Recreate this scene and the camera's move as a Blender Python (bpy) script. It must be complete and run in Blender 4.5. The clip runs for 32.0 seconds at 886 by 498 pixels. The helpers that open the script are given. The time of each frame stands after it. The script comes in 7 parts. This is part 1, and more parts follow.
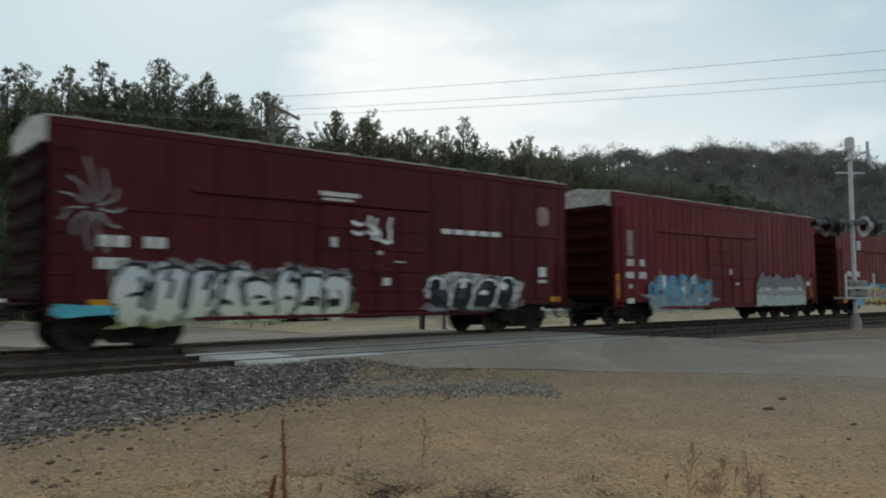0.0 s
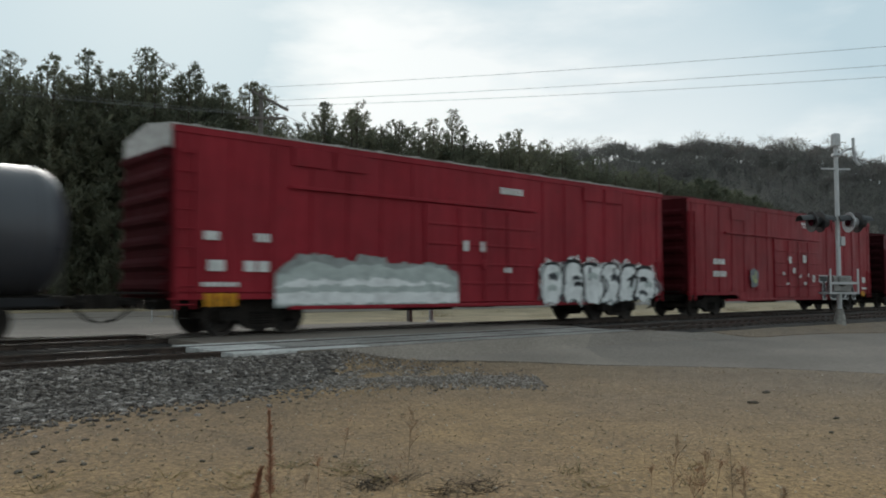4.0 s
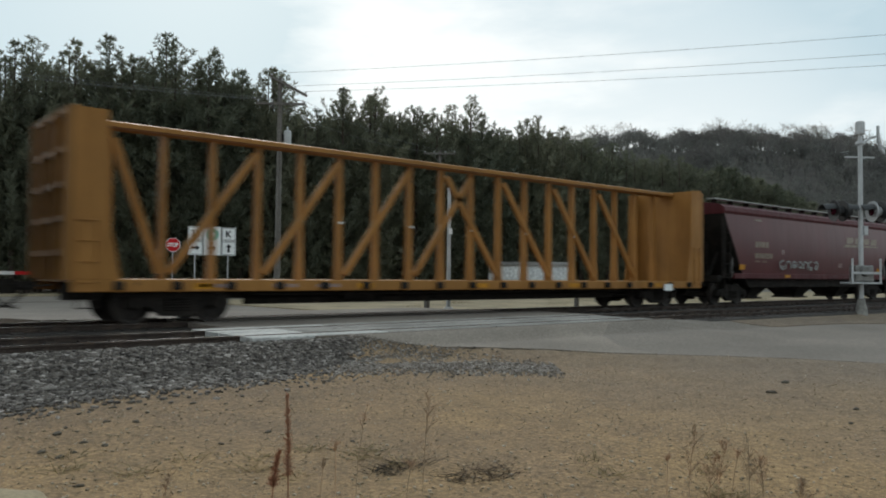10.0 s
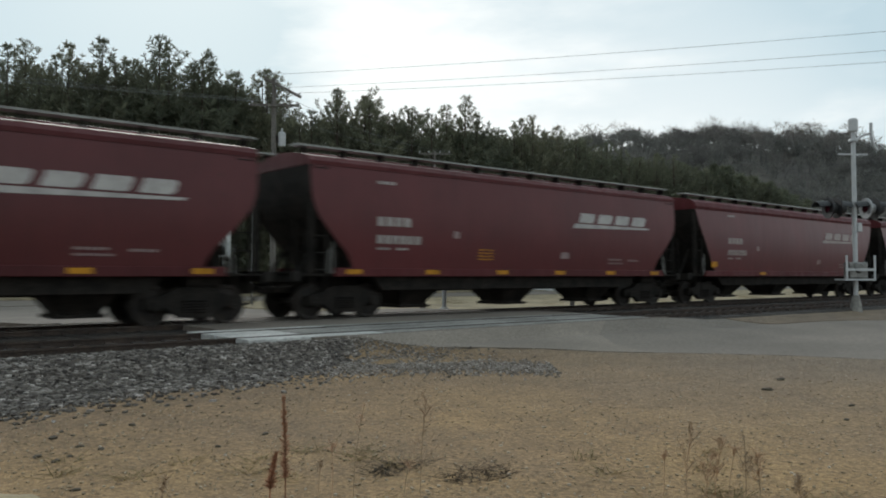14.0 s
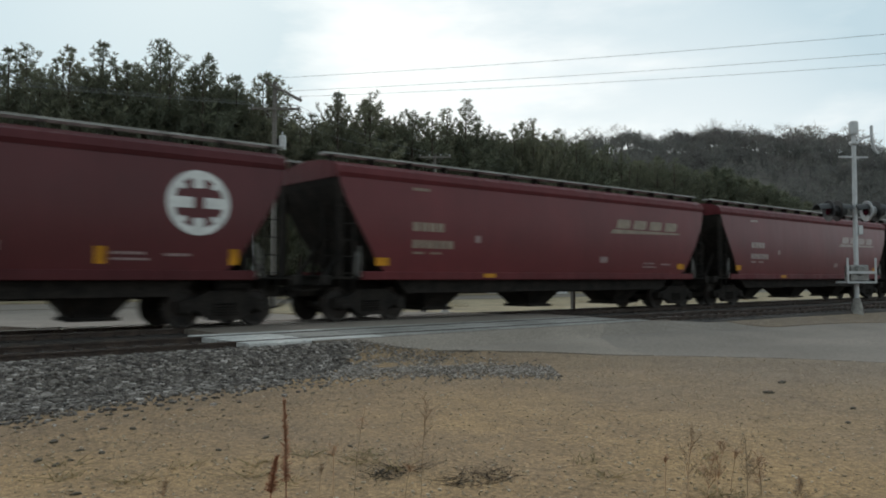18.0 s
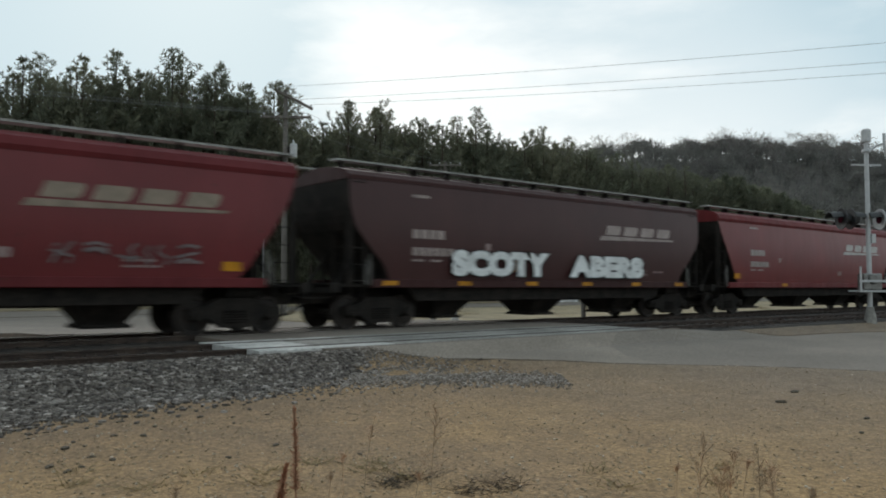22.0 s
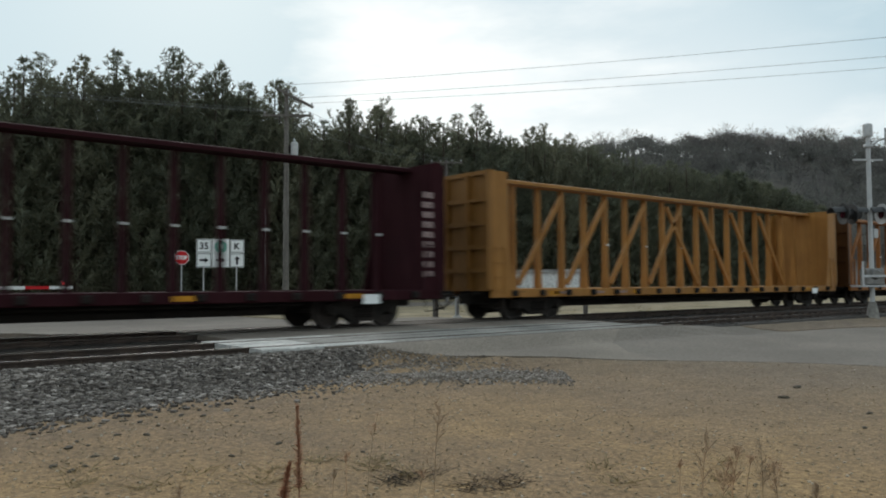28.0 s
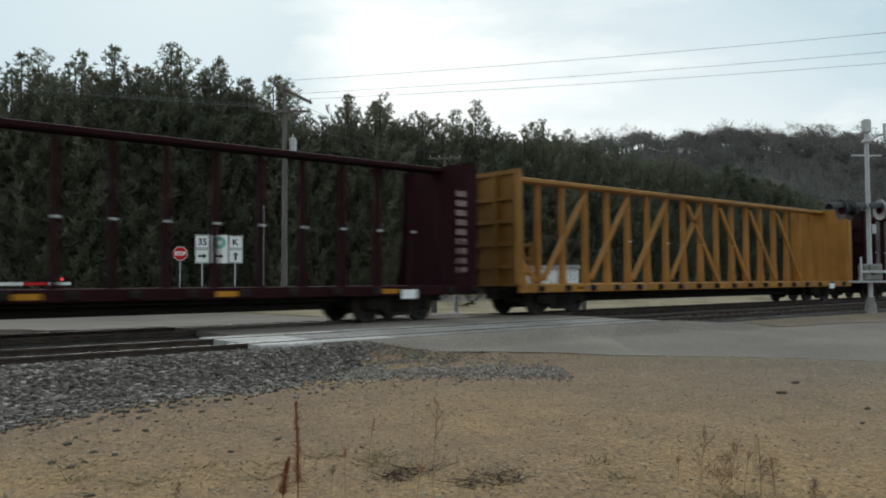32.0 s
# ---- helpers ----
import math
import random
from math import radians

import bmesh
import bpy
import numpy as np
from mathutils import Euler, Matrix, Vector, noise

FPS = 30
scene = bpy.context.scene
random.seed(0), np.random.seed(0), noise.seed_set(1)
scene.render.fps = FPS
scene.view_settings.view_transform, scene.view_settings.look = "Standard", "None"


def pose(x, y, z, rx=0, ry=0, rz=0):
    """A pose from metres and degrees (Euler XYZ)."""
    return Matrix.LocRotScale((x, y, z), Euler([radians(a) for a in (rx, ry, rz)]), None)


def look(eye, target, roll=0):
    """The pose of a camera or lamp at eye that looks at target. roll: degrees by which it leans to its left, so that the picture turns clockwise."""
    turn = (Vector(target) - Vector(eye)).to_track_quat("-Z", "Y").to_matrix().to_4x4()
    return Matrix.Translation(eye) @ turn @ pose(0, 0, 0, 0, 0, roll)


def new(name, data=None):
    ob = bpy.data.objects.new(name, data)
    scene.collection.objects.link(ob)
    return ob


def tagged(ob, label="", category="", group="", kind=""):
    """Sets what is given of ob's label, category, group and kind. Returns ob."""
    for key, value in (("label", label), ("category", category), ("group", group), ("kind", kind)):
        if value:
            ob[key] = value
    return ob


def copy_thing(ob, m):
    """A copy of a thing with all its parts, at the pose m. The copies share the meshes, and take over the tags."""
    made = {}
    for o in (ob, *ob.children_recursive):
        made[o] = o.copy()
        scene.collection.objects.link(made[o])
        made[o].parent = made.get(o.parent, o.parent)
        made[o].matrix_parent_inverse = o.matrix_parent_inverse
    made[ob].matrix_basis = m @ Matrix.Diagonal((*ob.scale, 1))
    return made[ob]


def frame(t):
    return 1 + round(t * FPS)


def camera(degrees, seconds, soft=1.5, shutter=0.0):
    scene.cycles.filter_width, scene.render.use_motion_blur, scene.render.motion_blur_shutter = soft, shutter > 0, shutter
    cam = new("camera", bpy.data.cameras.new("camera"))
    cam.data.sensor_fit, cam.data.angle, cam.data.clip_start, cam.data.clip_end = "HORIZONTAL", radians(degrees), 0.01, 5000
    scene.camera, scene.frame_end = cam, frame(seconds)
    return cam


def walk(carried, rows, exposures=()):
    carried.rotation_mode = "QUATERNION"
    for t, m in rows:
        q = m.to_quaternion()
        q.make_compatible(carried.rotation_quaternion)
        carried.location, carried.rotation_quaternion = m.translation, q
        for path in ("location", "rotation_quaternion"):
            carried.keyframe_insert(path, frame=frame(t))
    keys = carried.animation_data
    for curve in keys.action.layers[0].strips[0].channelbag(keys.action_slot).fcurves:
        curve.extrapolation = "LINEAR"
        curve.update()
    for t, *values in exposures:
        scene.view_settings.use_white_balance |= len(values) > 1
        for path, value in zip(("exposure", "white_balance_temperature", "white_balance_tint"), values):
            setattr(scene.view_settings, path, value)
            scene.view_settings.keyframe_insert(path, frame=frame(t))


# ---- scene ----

# ---- camera: held by hand on the gravel beside a double track ----
# x runs along the track, y across it, z up from the rail heads
EYE = (0.0, -18.0, 1.12)
SPEED = 17.8   # metres a second
TURNS = [
    (0, 93.45, 0.29, -40.51),
    (0.5, 93.67, 0.35, -40.58),
    (1, 93.39, 0.26, -40.70),
    (1.5, 93.13, 0.19, -40.88),
    (2, 93.02, -0.21, -40.77),
    (2.5, 92.97, -0.05, -40.91),
    (3, 93.04, 0.10, -40.90),
    (3.5, 92.96, -0.01, -41.46),
    (5.5, 92.59, -0.36, -40.94),
    (6, 91.97, 0.43, -41.36),
    (6.5, 91.70, 0.61, -41.79),
    (7, 91.72, 0.74, -41.63),
    (7.5, 91.55, 0.48, -41.32),
    (8, 91.37, 0.45, -41.59),
    (8.5, 91.16, 0.24, -40.60),
    (9, 92.05, -0.55, -40.37),
    (9.5, 91.89, -0.53, -40.23),
    (10, 91.90, -0.55, -40.13),
    (10.5, 91.59, -0.64, -40.08),
    (11, 91.80, -0.23, -40.15),
    (11.5, 92.06, -0.12, -40.22),
    (12, 92.27, -0.15, -40.39),
    (12.5, 92.44, -0.50, -40.24),
    (13, 92.36, -0.43, -40.24),
    (13.5, 92.08, -0.19, -40.31),
    (14, 91.92, -0.06, -40.45),
    (14.5, 91.91, 0.00, -40.40),
    (16.5, 91.81, -0.05, -40.48),
    (17, 91.80, 0.06, -40.48),
    (17.5, 91.98, 0.15, -40.57),
    (18, 92.16, 0.01, -40.40),
    (18.5, 92.32, -0.15, -40.33),
    (19, 92.16, -0.00, -40.13),
    (19.5, 91.94, -0.09, -39.53),
    (20, 92.07, -0.21, -39.67),
    (20.5, 92.25, -0.13, -39.62),
    (21, 92.33, -0.08, -39.51),
    (21.5, 92.51, -0.09, -39.49),
    (22, 92.74, -0.10, -39.66),
    (22.5, 92.71, 0.20, -39.65),
    (23, 92.28, 0.36, -39.29),
    (23.5, 91.91, 0.24, -39.02),
    (24, 91.93, -0.01, -38.85),
    (24.5, 92.16, -0.07, -39.02),
    (25, 92.11, 0.13, -39.27),
    (25.5, 92.03, 0.19, -39.37),
    (27.5, 92.68, 0.11, -39.38),
    (28, 92.56, 0.25, -39.52),
    (28.5, 92.47, 0.12, -39.53),
    (29, 92.42, 0.23, -39.54),
    (29.5, 92.46, 0.31, -39.44),
    (30, 92.53, 0.18, -39.41),
    (30.5, 92.71, 0.16, -39.32),
    (31, 92.54, 0.20, -39.28),
    (31.5, 92.43, 0.26, -39.40),
    (32, 92.25, 0.28, -39.62)
]
cam = camera(59.4, 32.0, soft=1.9, shutter=0.35)
walk(cam, [(t, pose(*EYE, rx, ry, rz)) for t, rx, ry, rz in TURNS], [(0, -0.13), (3.5, -0.12), (5.5, 0.0), (32, 0.0)])

# ---- world: thin overcast with the sun behind it ----
SUN_AZ, SUN_EL = 68.0, 30.0
world = bpy.data.worlds.new("sky")
world.use_nodes = True
scene.world = world


def build_sky():
    nt = world.node_tree
    nt.nodes.clear()
    N, Lk = nt.nodes.new, nt.links.new
    out, bg = N("ShaderNodeOutputWorld"), N("ShaderNodeBackground")
    sky = N("ShaderNodeTexSky")
    sky.sky_type, sky.sun_disc = "NISHITA", False
    sky.sun_elevation, sky.sun_rotation = radians(SUN_EL), radians(90 - SUN_AZ)
    sky.air_density, sky.dust_density = 1.0, 2.0
    tc = N("ShaderNodeTexCoord")
    mp = N("ShaderNodeMapping")
    mp.inputs["Scale"].default_value = (1.0, 1.0, 3.2)
    mp.inputs["Rotation"].default_value = (0.25, 0.1, 0.6)
    n1 = N("ShaderNodeTexNoise")
    n1.inputs["Scale"].default_value, n1.inputs["Detail"].default_value, n1.inputs["Roughness"].default_value = 2.2, 6, 0.55
    Lk(tc.outputs["Generated"], mp.inputs["Vector"])
    Lk(mp.outputs[0], n1.inputs["Vector"])
    nrm = N("ShaderNodeVectorMath")
    nrm.operation = "NORMALIZE"
    Lk(tc.outputs["Generated"], nrm.inputs[0])

    def ranged(src, lo, hi, a, b):
        r = N("ShaderNodeMapRange")
        r.inputs["From Min"].default_value, r.inputs["From Max"].default_value = lo, hi
        r.inputs["To Min"].default_value, r.inputs["To Max"].default_value = a, b
        r.interpolation_type = "SMOOTHSTEP"
        Lk(src, r.inputs[0])
        return r.outputs[0]

    def plus(p, q):
        m = N("ShaderNodeMath")
        m.operation = "ADD"
        Lk(p, m.inputs[0])
        Lk(q, m.inputs[1])
        return m.outputs[0]

    # the cloud is brightest round the hidden sun and along the horizon, and thins to pale blue above
    dot = N("ShaderNodeVectorMath")
    dot.operation = "DOT_PRODUCT"
    a, e = radians(SUN_AZ - 6), radians(17)
    dot.inputs[1].default_value = (math.cos(a) * math.cos(e), math.sin(a) * math.cos(e), math.sin(e))
    Lk(nrm.outputs[0], dot.inputs[0])
    # a second thin place in the cloud, low over the hill
    dot2 = N("ShaderNodeVectorMath")
    dot2.operation = "DOT_PRODUCT"
    a, e = radians(40), radians(10)
    dot2.inputs[1].default_value = (math.cos(a) * math.cos(e), math.sin(a) * math.cos(e), math.sin(e))
    Lk(nrm.outputs[0], dot2.inputs[0])
    # a thicker grey bank beyond the wood
    dot3 = N("ShaderNodeVectorMath")
    dot3.operation = "DOT_PRODUCT"
    a, e = radians(79), radians(21)
    dot3.inputs[1].default_value = (math.cos(a) * math.cos(e), math.sin(a) * math.cos(e), math.sin(e))
    Lk(nrm.outputs[0], dot3.inputs[0])
    split = N("ShaderNodeSeparateXYZ")
    Lk(nrm.outputs[0], split.inputs[0])
    fac = plus(plus(ranged(n1.outputs["Fac"], 0.32, 0.68, -0.2, 0.56), ranged(dot.outputs["Value"], 0.975, 1.0, 0.0, 0.24)), plus(ranged(split.outputs["Z"], 0.1, 0.36, 0.3, 0.0), plus(ranged(dot2.outputs["Value"], 0.9, 1.0, 0.0, 0.5), ranged(dot3.outputs["Value"], 0.88, 1.0, 0.0, -0.7))))
    ramp = N("ShaderNodeValToRGB")
    ramp.color_ramp.elements[0].position, ramp.color_ramp.elements[0].color = 0.1, (5.35, 6.8, 7.45, 1)
    ramp.color_ramp.elements[1].position, ramp.color_ramp.elements[1].color = 0.72, (9.2, 9.7, 9.7, 1)
    Lk(fac, ramp.inputs[0])
    mix = N("ShaderNodeMix")
    mix.data_type = "RGBA"
    mix.inputs["Factor"].default_value = 0.93
    Lk(sky.outputs[0], mix.inputs[6])
    # dimmer cloud on the side away from the sun
    dim = N("ShaderNodeVectorMath")
    dim.operation = "SCALE"
    Lk(ramp.outputs[0], dim.inputs[0])
    Lk(ranged(dot.outputs["Value"], -0.3, 0.8, 1.0, 1.0), dim.inputs["Scale"])
    Lk(dim.outputs[0], mix.inputs[7])
    Lk(mix.outputs[2], bg.inputs["Color"])
    bg.inputs["Strength"].default_value = 0.106
    Lk(bg.outputs[0], out.inputs["Surface"])


build_sky()
sun = new("sun", bpy.data.lights.new("sun", "SUN"))
sun.data.energy, sun.data.angle, sun.data.color = 1.1, radians(22), (1.0, 0.96, 0.9)
sun.matrix_basis = look((math.cos(radians(SUN_AZ)) * 60, math.sin(radians(SUN_AZ)) * 60, 60 * math.tan(radians(SUN_EL))), (0, 0, 0))

# ---- materials ----
def shader(name):
    m = bpy.data.materials.new(name)
    m.use_nodes = True
    nt = m.node_tree
    return m, nt, nt.nodes["Principled BSDF"], nt.nodes.new, nt.links.new


def noise_node(nt, scale, detail=4, rough=0.55, stretch=None, coord="Object"):
    tc = nt.nodes.new("ShaderNodeTexCoord")
    n = nt.nodes.new("ShaderNodeTexNoise")
    n.inputs["Scale"].default_value, n.inputs["Detail"].default_value, n.inputs["Roughness"].default_value = scale, detail, rough
    if stretch:
        mp = nt.nodes.new("ShaderNodeMapping")
        mp.inputs["Scale"].default_value = stretch
        nt.links.new(tc.outputs[coord], mp.inputs["Vector"])
        nt.links.new(mp.outputs[0], n.inputs["Vector"])
    else:
        nt.links.new(tc.outputs[coord], n.inputs["Vector"])
    return n


def ramp_node(nt, src, stops):
    r = nt.nodes.new("ShaderNodeValToRGB")
    el = r.color_ramp.elements
    while len(el) < len(stops):
        el.new(0.5)
    for e, (p, c) in zip(el, stops):
        e.position, e.color = p, (*c, 1)
    nt.links.new(src, r.inputs[0])
    return r


def mix_node(nt, fac, a, b, mode="MIX"):
    m = nt.nodes.new("ShaderNodeMix")
    m.data_type, m.blend_type = "RGBA", mode
    for sock, v in ((m.inputs[0], fac), (m.inputs[6], a), (m.inputs[7], b)):
        if isinstance(v, (int, float)):
            sock.default_value = v
        elif isinstance(v, tuple):
            sock.default_value = (*v, 1)
        else:
            nt.links.new(v, sock)
    return m.outputs[2]


def bump_node(nt, bsdf, height, strength, dist):
    b = nt.nodes.new("ShaderNodeBump")
    b.inputs["Strength"].default_value, b.inputs["Distance"].default_value = strength, dist
    nt.links.new(height, b.inputs["Height"])
    nt.links.new(b.outputs[0], bsdf.inputs["Normal"])


def two_tone(name, a, b, scale, rough=0.8, bump=0.3, dist=0.02, fine=8.0, metal=0.0, stretch=None, coord="Object", lo=0.35, hi=0.65, grain=(0.62, 1.25), gloss=0.5):
    """A surface of two colours: broad patches, fine grain and relief."""
    m, nt, bs, N, Lk = shader(name)
    big = noise_node(nt, scale, 5, 0.6, stretch, coord)
    small = noise_node(nt, scale * fine, 4, 0.65, None, coord)
    col = ramp_node(nt, big.outputs["Fac"], [(lo, a), (hi, b)]).outputs[0]
    speck = ramp_node(nt, small.outputs["Fac"], [(0.3, (grain[0],) * 3), (0.7, (grain[1],) * 3)]).outputs[0]
    Lk(mix_node(nt, 1.0, col, speck, "MULTIPLY"), bs.inputs["Base Color"])
    bs.inputs["Roughness"].default_value, bs.inputs["Metallic"].default_value, bs.inputs["Specular IOR Level"].default_value = rough, metal, gloss
    if bump:
        bump_node(nt, bs, small.outputs["Fac"], bump, dist)
    return m


def car_paint(name, rough=0.42, streaks=0.24, fading=(0.4, 0.6), gloss=0.18, relief=0.12, vary=0.25):
    """Weathered paint in the object's own colour: fading, run-down dirt, rust, road dust low down."""
    m, nt, bs, N, Lk = shader(name)
    info = N("ShaderNodeObjectInfo")
    fade = noise_node(nt, 0.55, 5, 0.6)
    streak = noise_node(nt, 3.0, 4, 0.6, (2.2, 2.2, 0.16))
    rust = noise_node(nt, 5.0, 6, 0.7)
    light = ramp_node(nt, fade.outputs["Fac"], [(0.3, (fading[0],) * 3), (0.72, (fading[1],) * 3)]).outputs[0]
    c = mix_node(nt, 1.0, info.outputs["Color"], light, "MULTIPLY")
    run = ramp_node(nt, streak.outputs["Fac"], [(0.42, (0.55, 0.52, 0.5)), (0.6, (1.05, 1.05, 1.05))]).outputs[0]
    c = mix_node(nt, streaks, c, run, "MULTIPLY")
    spots = ramp_node(nt, rust.outputs["Fac"], [(0.64, (0, 0, 0)), (0.72, (1, 1, 1))]).outputs[0]
    c = mix_node(nt, spots, c, (0.045, 0.022, 0.014))
    Lk(c, bs.inputs["Base Color"])
    r = ramp_node(nt, streak.outputs["Fac"], [(0.35, (rough + vary,) * 3), (0.65, (rough,) * 3)])
    Lk(r.outputs[0], bs.inputs["Roughness"])
    bs.inputs["Specular IOR Level"].default_value = gloss
    bump_node(nt, bs, rust.outputs["Fac"], relief, 0.01)
    return m


def flat_paint(name, colour, rough=0.6, wear=0.35):
    """Sprayed or stencilled paint with uneven cover."""
    m, nt, bs, N, Lk = shader(name)
    n = noise_node(nt, 2.6, 6, 0.7)
    dark = tuple(v * (1 - wear) for v in colour)
    Lk(ramp_node(nt, n.outputs["Fac"], [(0.36, dark), (0.6, colour)]).outputs[0], bs.inputs["Base Color"])
    bs.inputs["Roughness"].default_value = rough
    bs.inputs["Specular IOR Level"].default_value = 0.15
    return m


def fade_paint(name, stops, z0, z1):
    """Sprayed paint that blends from colour to colour with height on the car's side."""
    m, nt, bs, N, Lk = shader(name)
    tc, sp, mr = N("ShaderNodeTexCoord"), N("ShaderNodeSeparateXYZ"), N("ShaderNodeMapRange")
    n = noise_node(nt, 2.4, 5, 0.7)
    ad = N("ShaderNodeMath")
    ad.operation = "MULTIPLY_ADD"
    ad.inputs[1].default_value = 0.5
    mr.inputs["From Min"].default_value, mr.inputs["From Max"].default_value = z0 + 0.25, z1 + 0.25
    Lk(tc.outputs["Object"], sp.inputs[0])
    Lk(n.outputs["Fac"], ad.inputs[0])
    Lk(sp.outputs["Z"], ad.inputs[2])
    Lk(ad.outputs[0], mr.inputs[0])
    Lk(ramp_node(nt, mr.outputs[0], stops).outputs[0], bs.inputs["Base Color"])
    bs.inputs["Roughness"].default_value = 0.5
    bs.inputs["Specular IOR Level"].default_value = 0.15
    return m


PAINT = car_paint("weathered car paint")
MATT = car_paint("soot-caked paint", 0.8, gloss=0.1)
GLOSS = car_paint("tank paint", 0.36, 0.08, (0.5, 0.6), 0.45, 0.0, 0.03)
SMOOTH = car_paint("hopper paint", 0.32, 0.1, (0.48, 0.66), 0.28, 0.02, 0.08)
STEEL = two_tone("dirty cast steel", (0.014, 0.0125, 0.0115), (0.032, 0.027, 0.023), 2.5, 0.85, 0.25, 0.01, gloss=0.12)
WHEEL = two_tone("wheel steel", (0.014, 0.012, 0.011), (0.042, 0.032, 0.026), 3.0, 0.6, 0.1, 0.005, metal=0.4)
RAIL = two_tone("rail side", (0.03, 0.019, 0.014), (0.065, 0.042, 0.03), 3.0, 0.8, 0.15, 0.005)
RAILTOP = two_tone("worn rail head", (0.35, 0.34, 0.33), (0.5, 0.49, 0.48), 2.0, 0.25, 0, metal=1.0)
TIE = two_tone("oiled tie wood", (0.02, 0.016, 0.013), (0.05, 0.039, 0.032), 1.4, 0.85, 0.4, 0.02, stretch=(3, 0.5, 3))
CINDER = two_tone("oily track bed", (0.018, 0.014, 0.012), (0.05, 0.038, 0.03), 1.1, 0.9, 0.6, 0.04, fine=14)
BALLAST = two_tone("crushed grey stone", (0.07, 0.064, 0.058), (0.145, 0.135, 0.125), 0.9, 0.9, 0.5, 0.05, fine=9)
CONCRETE = two_tone("crossing concrete", (0.33, 0.32, 0.3), (0.5, 0.485, 0.455), 0.8, 0.8, 0.2, 0.01, fine=12)
DULLPANEL = two_tone("grimy crossing concrete", (0.15, 0.14, 0.125), (0.27, 0.255, 0.23), 0.6, 0.85, 0.2, 0.01, fine=12)
ASPHALT = two_tone("worn grey asphalt", (0.132, 0.107, 0.086), (0.192, 0.159, 0.129), 0.25, 0.85, 0.25, 0.008, fine=60)
GALV = two_tone("galvanised steel", (0.36, 0.365, 0.368), (0.46, 0.465, 0.465), 1.2, 0.5, 0.0, metal=0.25, grain=(0.92, 1.05))
BLACKM = two_tone("matt black enamel", (0.012, 0.012, 0.013), (0.03, 0.03, 0.03), 2.0, 0.55, 0)
POLEWOOD = two_tone("grey weathered pole", (0.1, 0.09, 0.08), (0.17, 0.155, 0.14), 1.2, 0.9, 0.4, 0.02, stretch=(4, 4, 0.3))
BARK = two_tone("pine bark", (0.035, 0.026, 0.02), (0.09, 0.066, 0.05), 1.5, 0.95, 0.6, 0.05, stretch=(3, 3, 0.4))
WIRE = two_tone("aluminium wire", (0.12, 0.125, 0.13), (0.2, 0.205, 0.21), 1.0, 0.5, 0, metal=0.3)
WHITE = flat_paint("white stencil", (0.62, 0.62, 0.6), 0.6, 0.25)
FADED = flat_paint("faded stencil", (0.3, 0.22, 0.21), 0.7, 0.4)
AMBER = flat_paint("amber reflector", (0.52, 0.23, 0.018), 0.45, 0.45)
SIGNWHITE = flat_paint("white sign sheeting", (0.78, 0.79, 0.78), 0.4, 0.06)
SIGNBLACK = flat_paint("black sign legend", (0.015, 0.015, 0.016), 0.5, 0.1)
SIGNRED = flat_paint("red sign sheeting", (0.55, 0.02, 0.025), 0.4, 0.15)
SIGNGREEN = flat_paint("green sign sheeting", (0.18, 0.45, 0.36), 0.4, 0.15)
ROOFGALV = two_tone("galvanised roof sheet", (0.2, 0.175, 0.155), (0.4, 0.385, 0.36), 0.8, 0.5, 0.1, 0.01, metal=0.2)
RUNWAY = two_tone("dull running board", (0.16, 0.155, 0.145), (0.28, 0.275, 0.26), 1.0, 0.38, 0.1, 0.01, metal=0.5)
SHED = two_tone("white sheet cladding", (0.6, 0.6, 0.59), (0.74, 0.74, 0.72), 0.6, 0.6, 0.05, 0.01)


def foliage(name, a, b, glow=0.5):
    m, nt, bs, N, Lk = shader(name)
    geo, info = N("ShaderNodeNewGeometry"), N("ShaderNodeObjectInfo")
    n = noise_node(nt, 0.35, 3)
    c = ramp_node(nt, geo.outputs["Random Per Island"], [(0.0, a), (1.0, b)]).outputs[0]
    d = ramp_node(nt, info.outputs["Random"], [(0.0, (0.75, 0.8, 0.75)), (1.0, (1.25, 1.2, 1.1))]).outputs[0]
    e = ramp_node(nt, n.outputs["Fac"], [(0.3, (0.82, 0.82, 0.82)), (0.7, (1.18, 1.18, 1.12))]).outputs[0]
    c = mix_node(nt, 1.0, mix_node(nt, 1.0, c, d, "MULTIPLY"), e, "MULTIPLY")
    Lk(c, bs.inputs["Base Color"])
    bs.inputs["Roughness"].default_value = 0.7
    # thin needles and leaves let some light through
    tl, mx = N("ShaderNodeBsdfTranslucent"), N("ShaderNodeMixShader")
    Lk(c, tl.inputs["Color"])
    mx.inputs[0].default_value = glow
    Lk(bs.outputs[0], mx.inputs[1])
    Lk(tl.outputs[0], mx.inputs[2])
    Lk(mx.outputs[0], nt.nodes["Material Output"].inputs["Surface"])
    return m


NEEDLES = foliage("pine needles", (0.112, 0.119, 0.088), (0.16, 0.165, 0.124))
BARETWIG = foliage("bare twigs", (0.13, 0.12, 0.124), (0.21, 0.195, 0.195))
PALETWIG = foliage("pale bare twigs", (0.17, 0.16, 0.155), (0.28, 0.265, 0.25))
DARKTWIG = foliage("brown oak leaves", (0.1, 0.092, 0.098), (0.15, 0.14, 0.145))
WEED = foliage("dry weed stems", (0.36, 0.17, 0.11), (0.5, 0.28, 0.19))
PALEWEED = foliage("bleached weed stems", (0.38, 0.255, 0.18), (0.55, 0.4, 0.3))
DEADSTEM = foliage("dead brown stems", (0.05, 0.036, 0.026), (0.13, 0.095, 0.07))
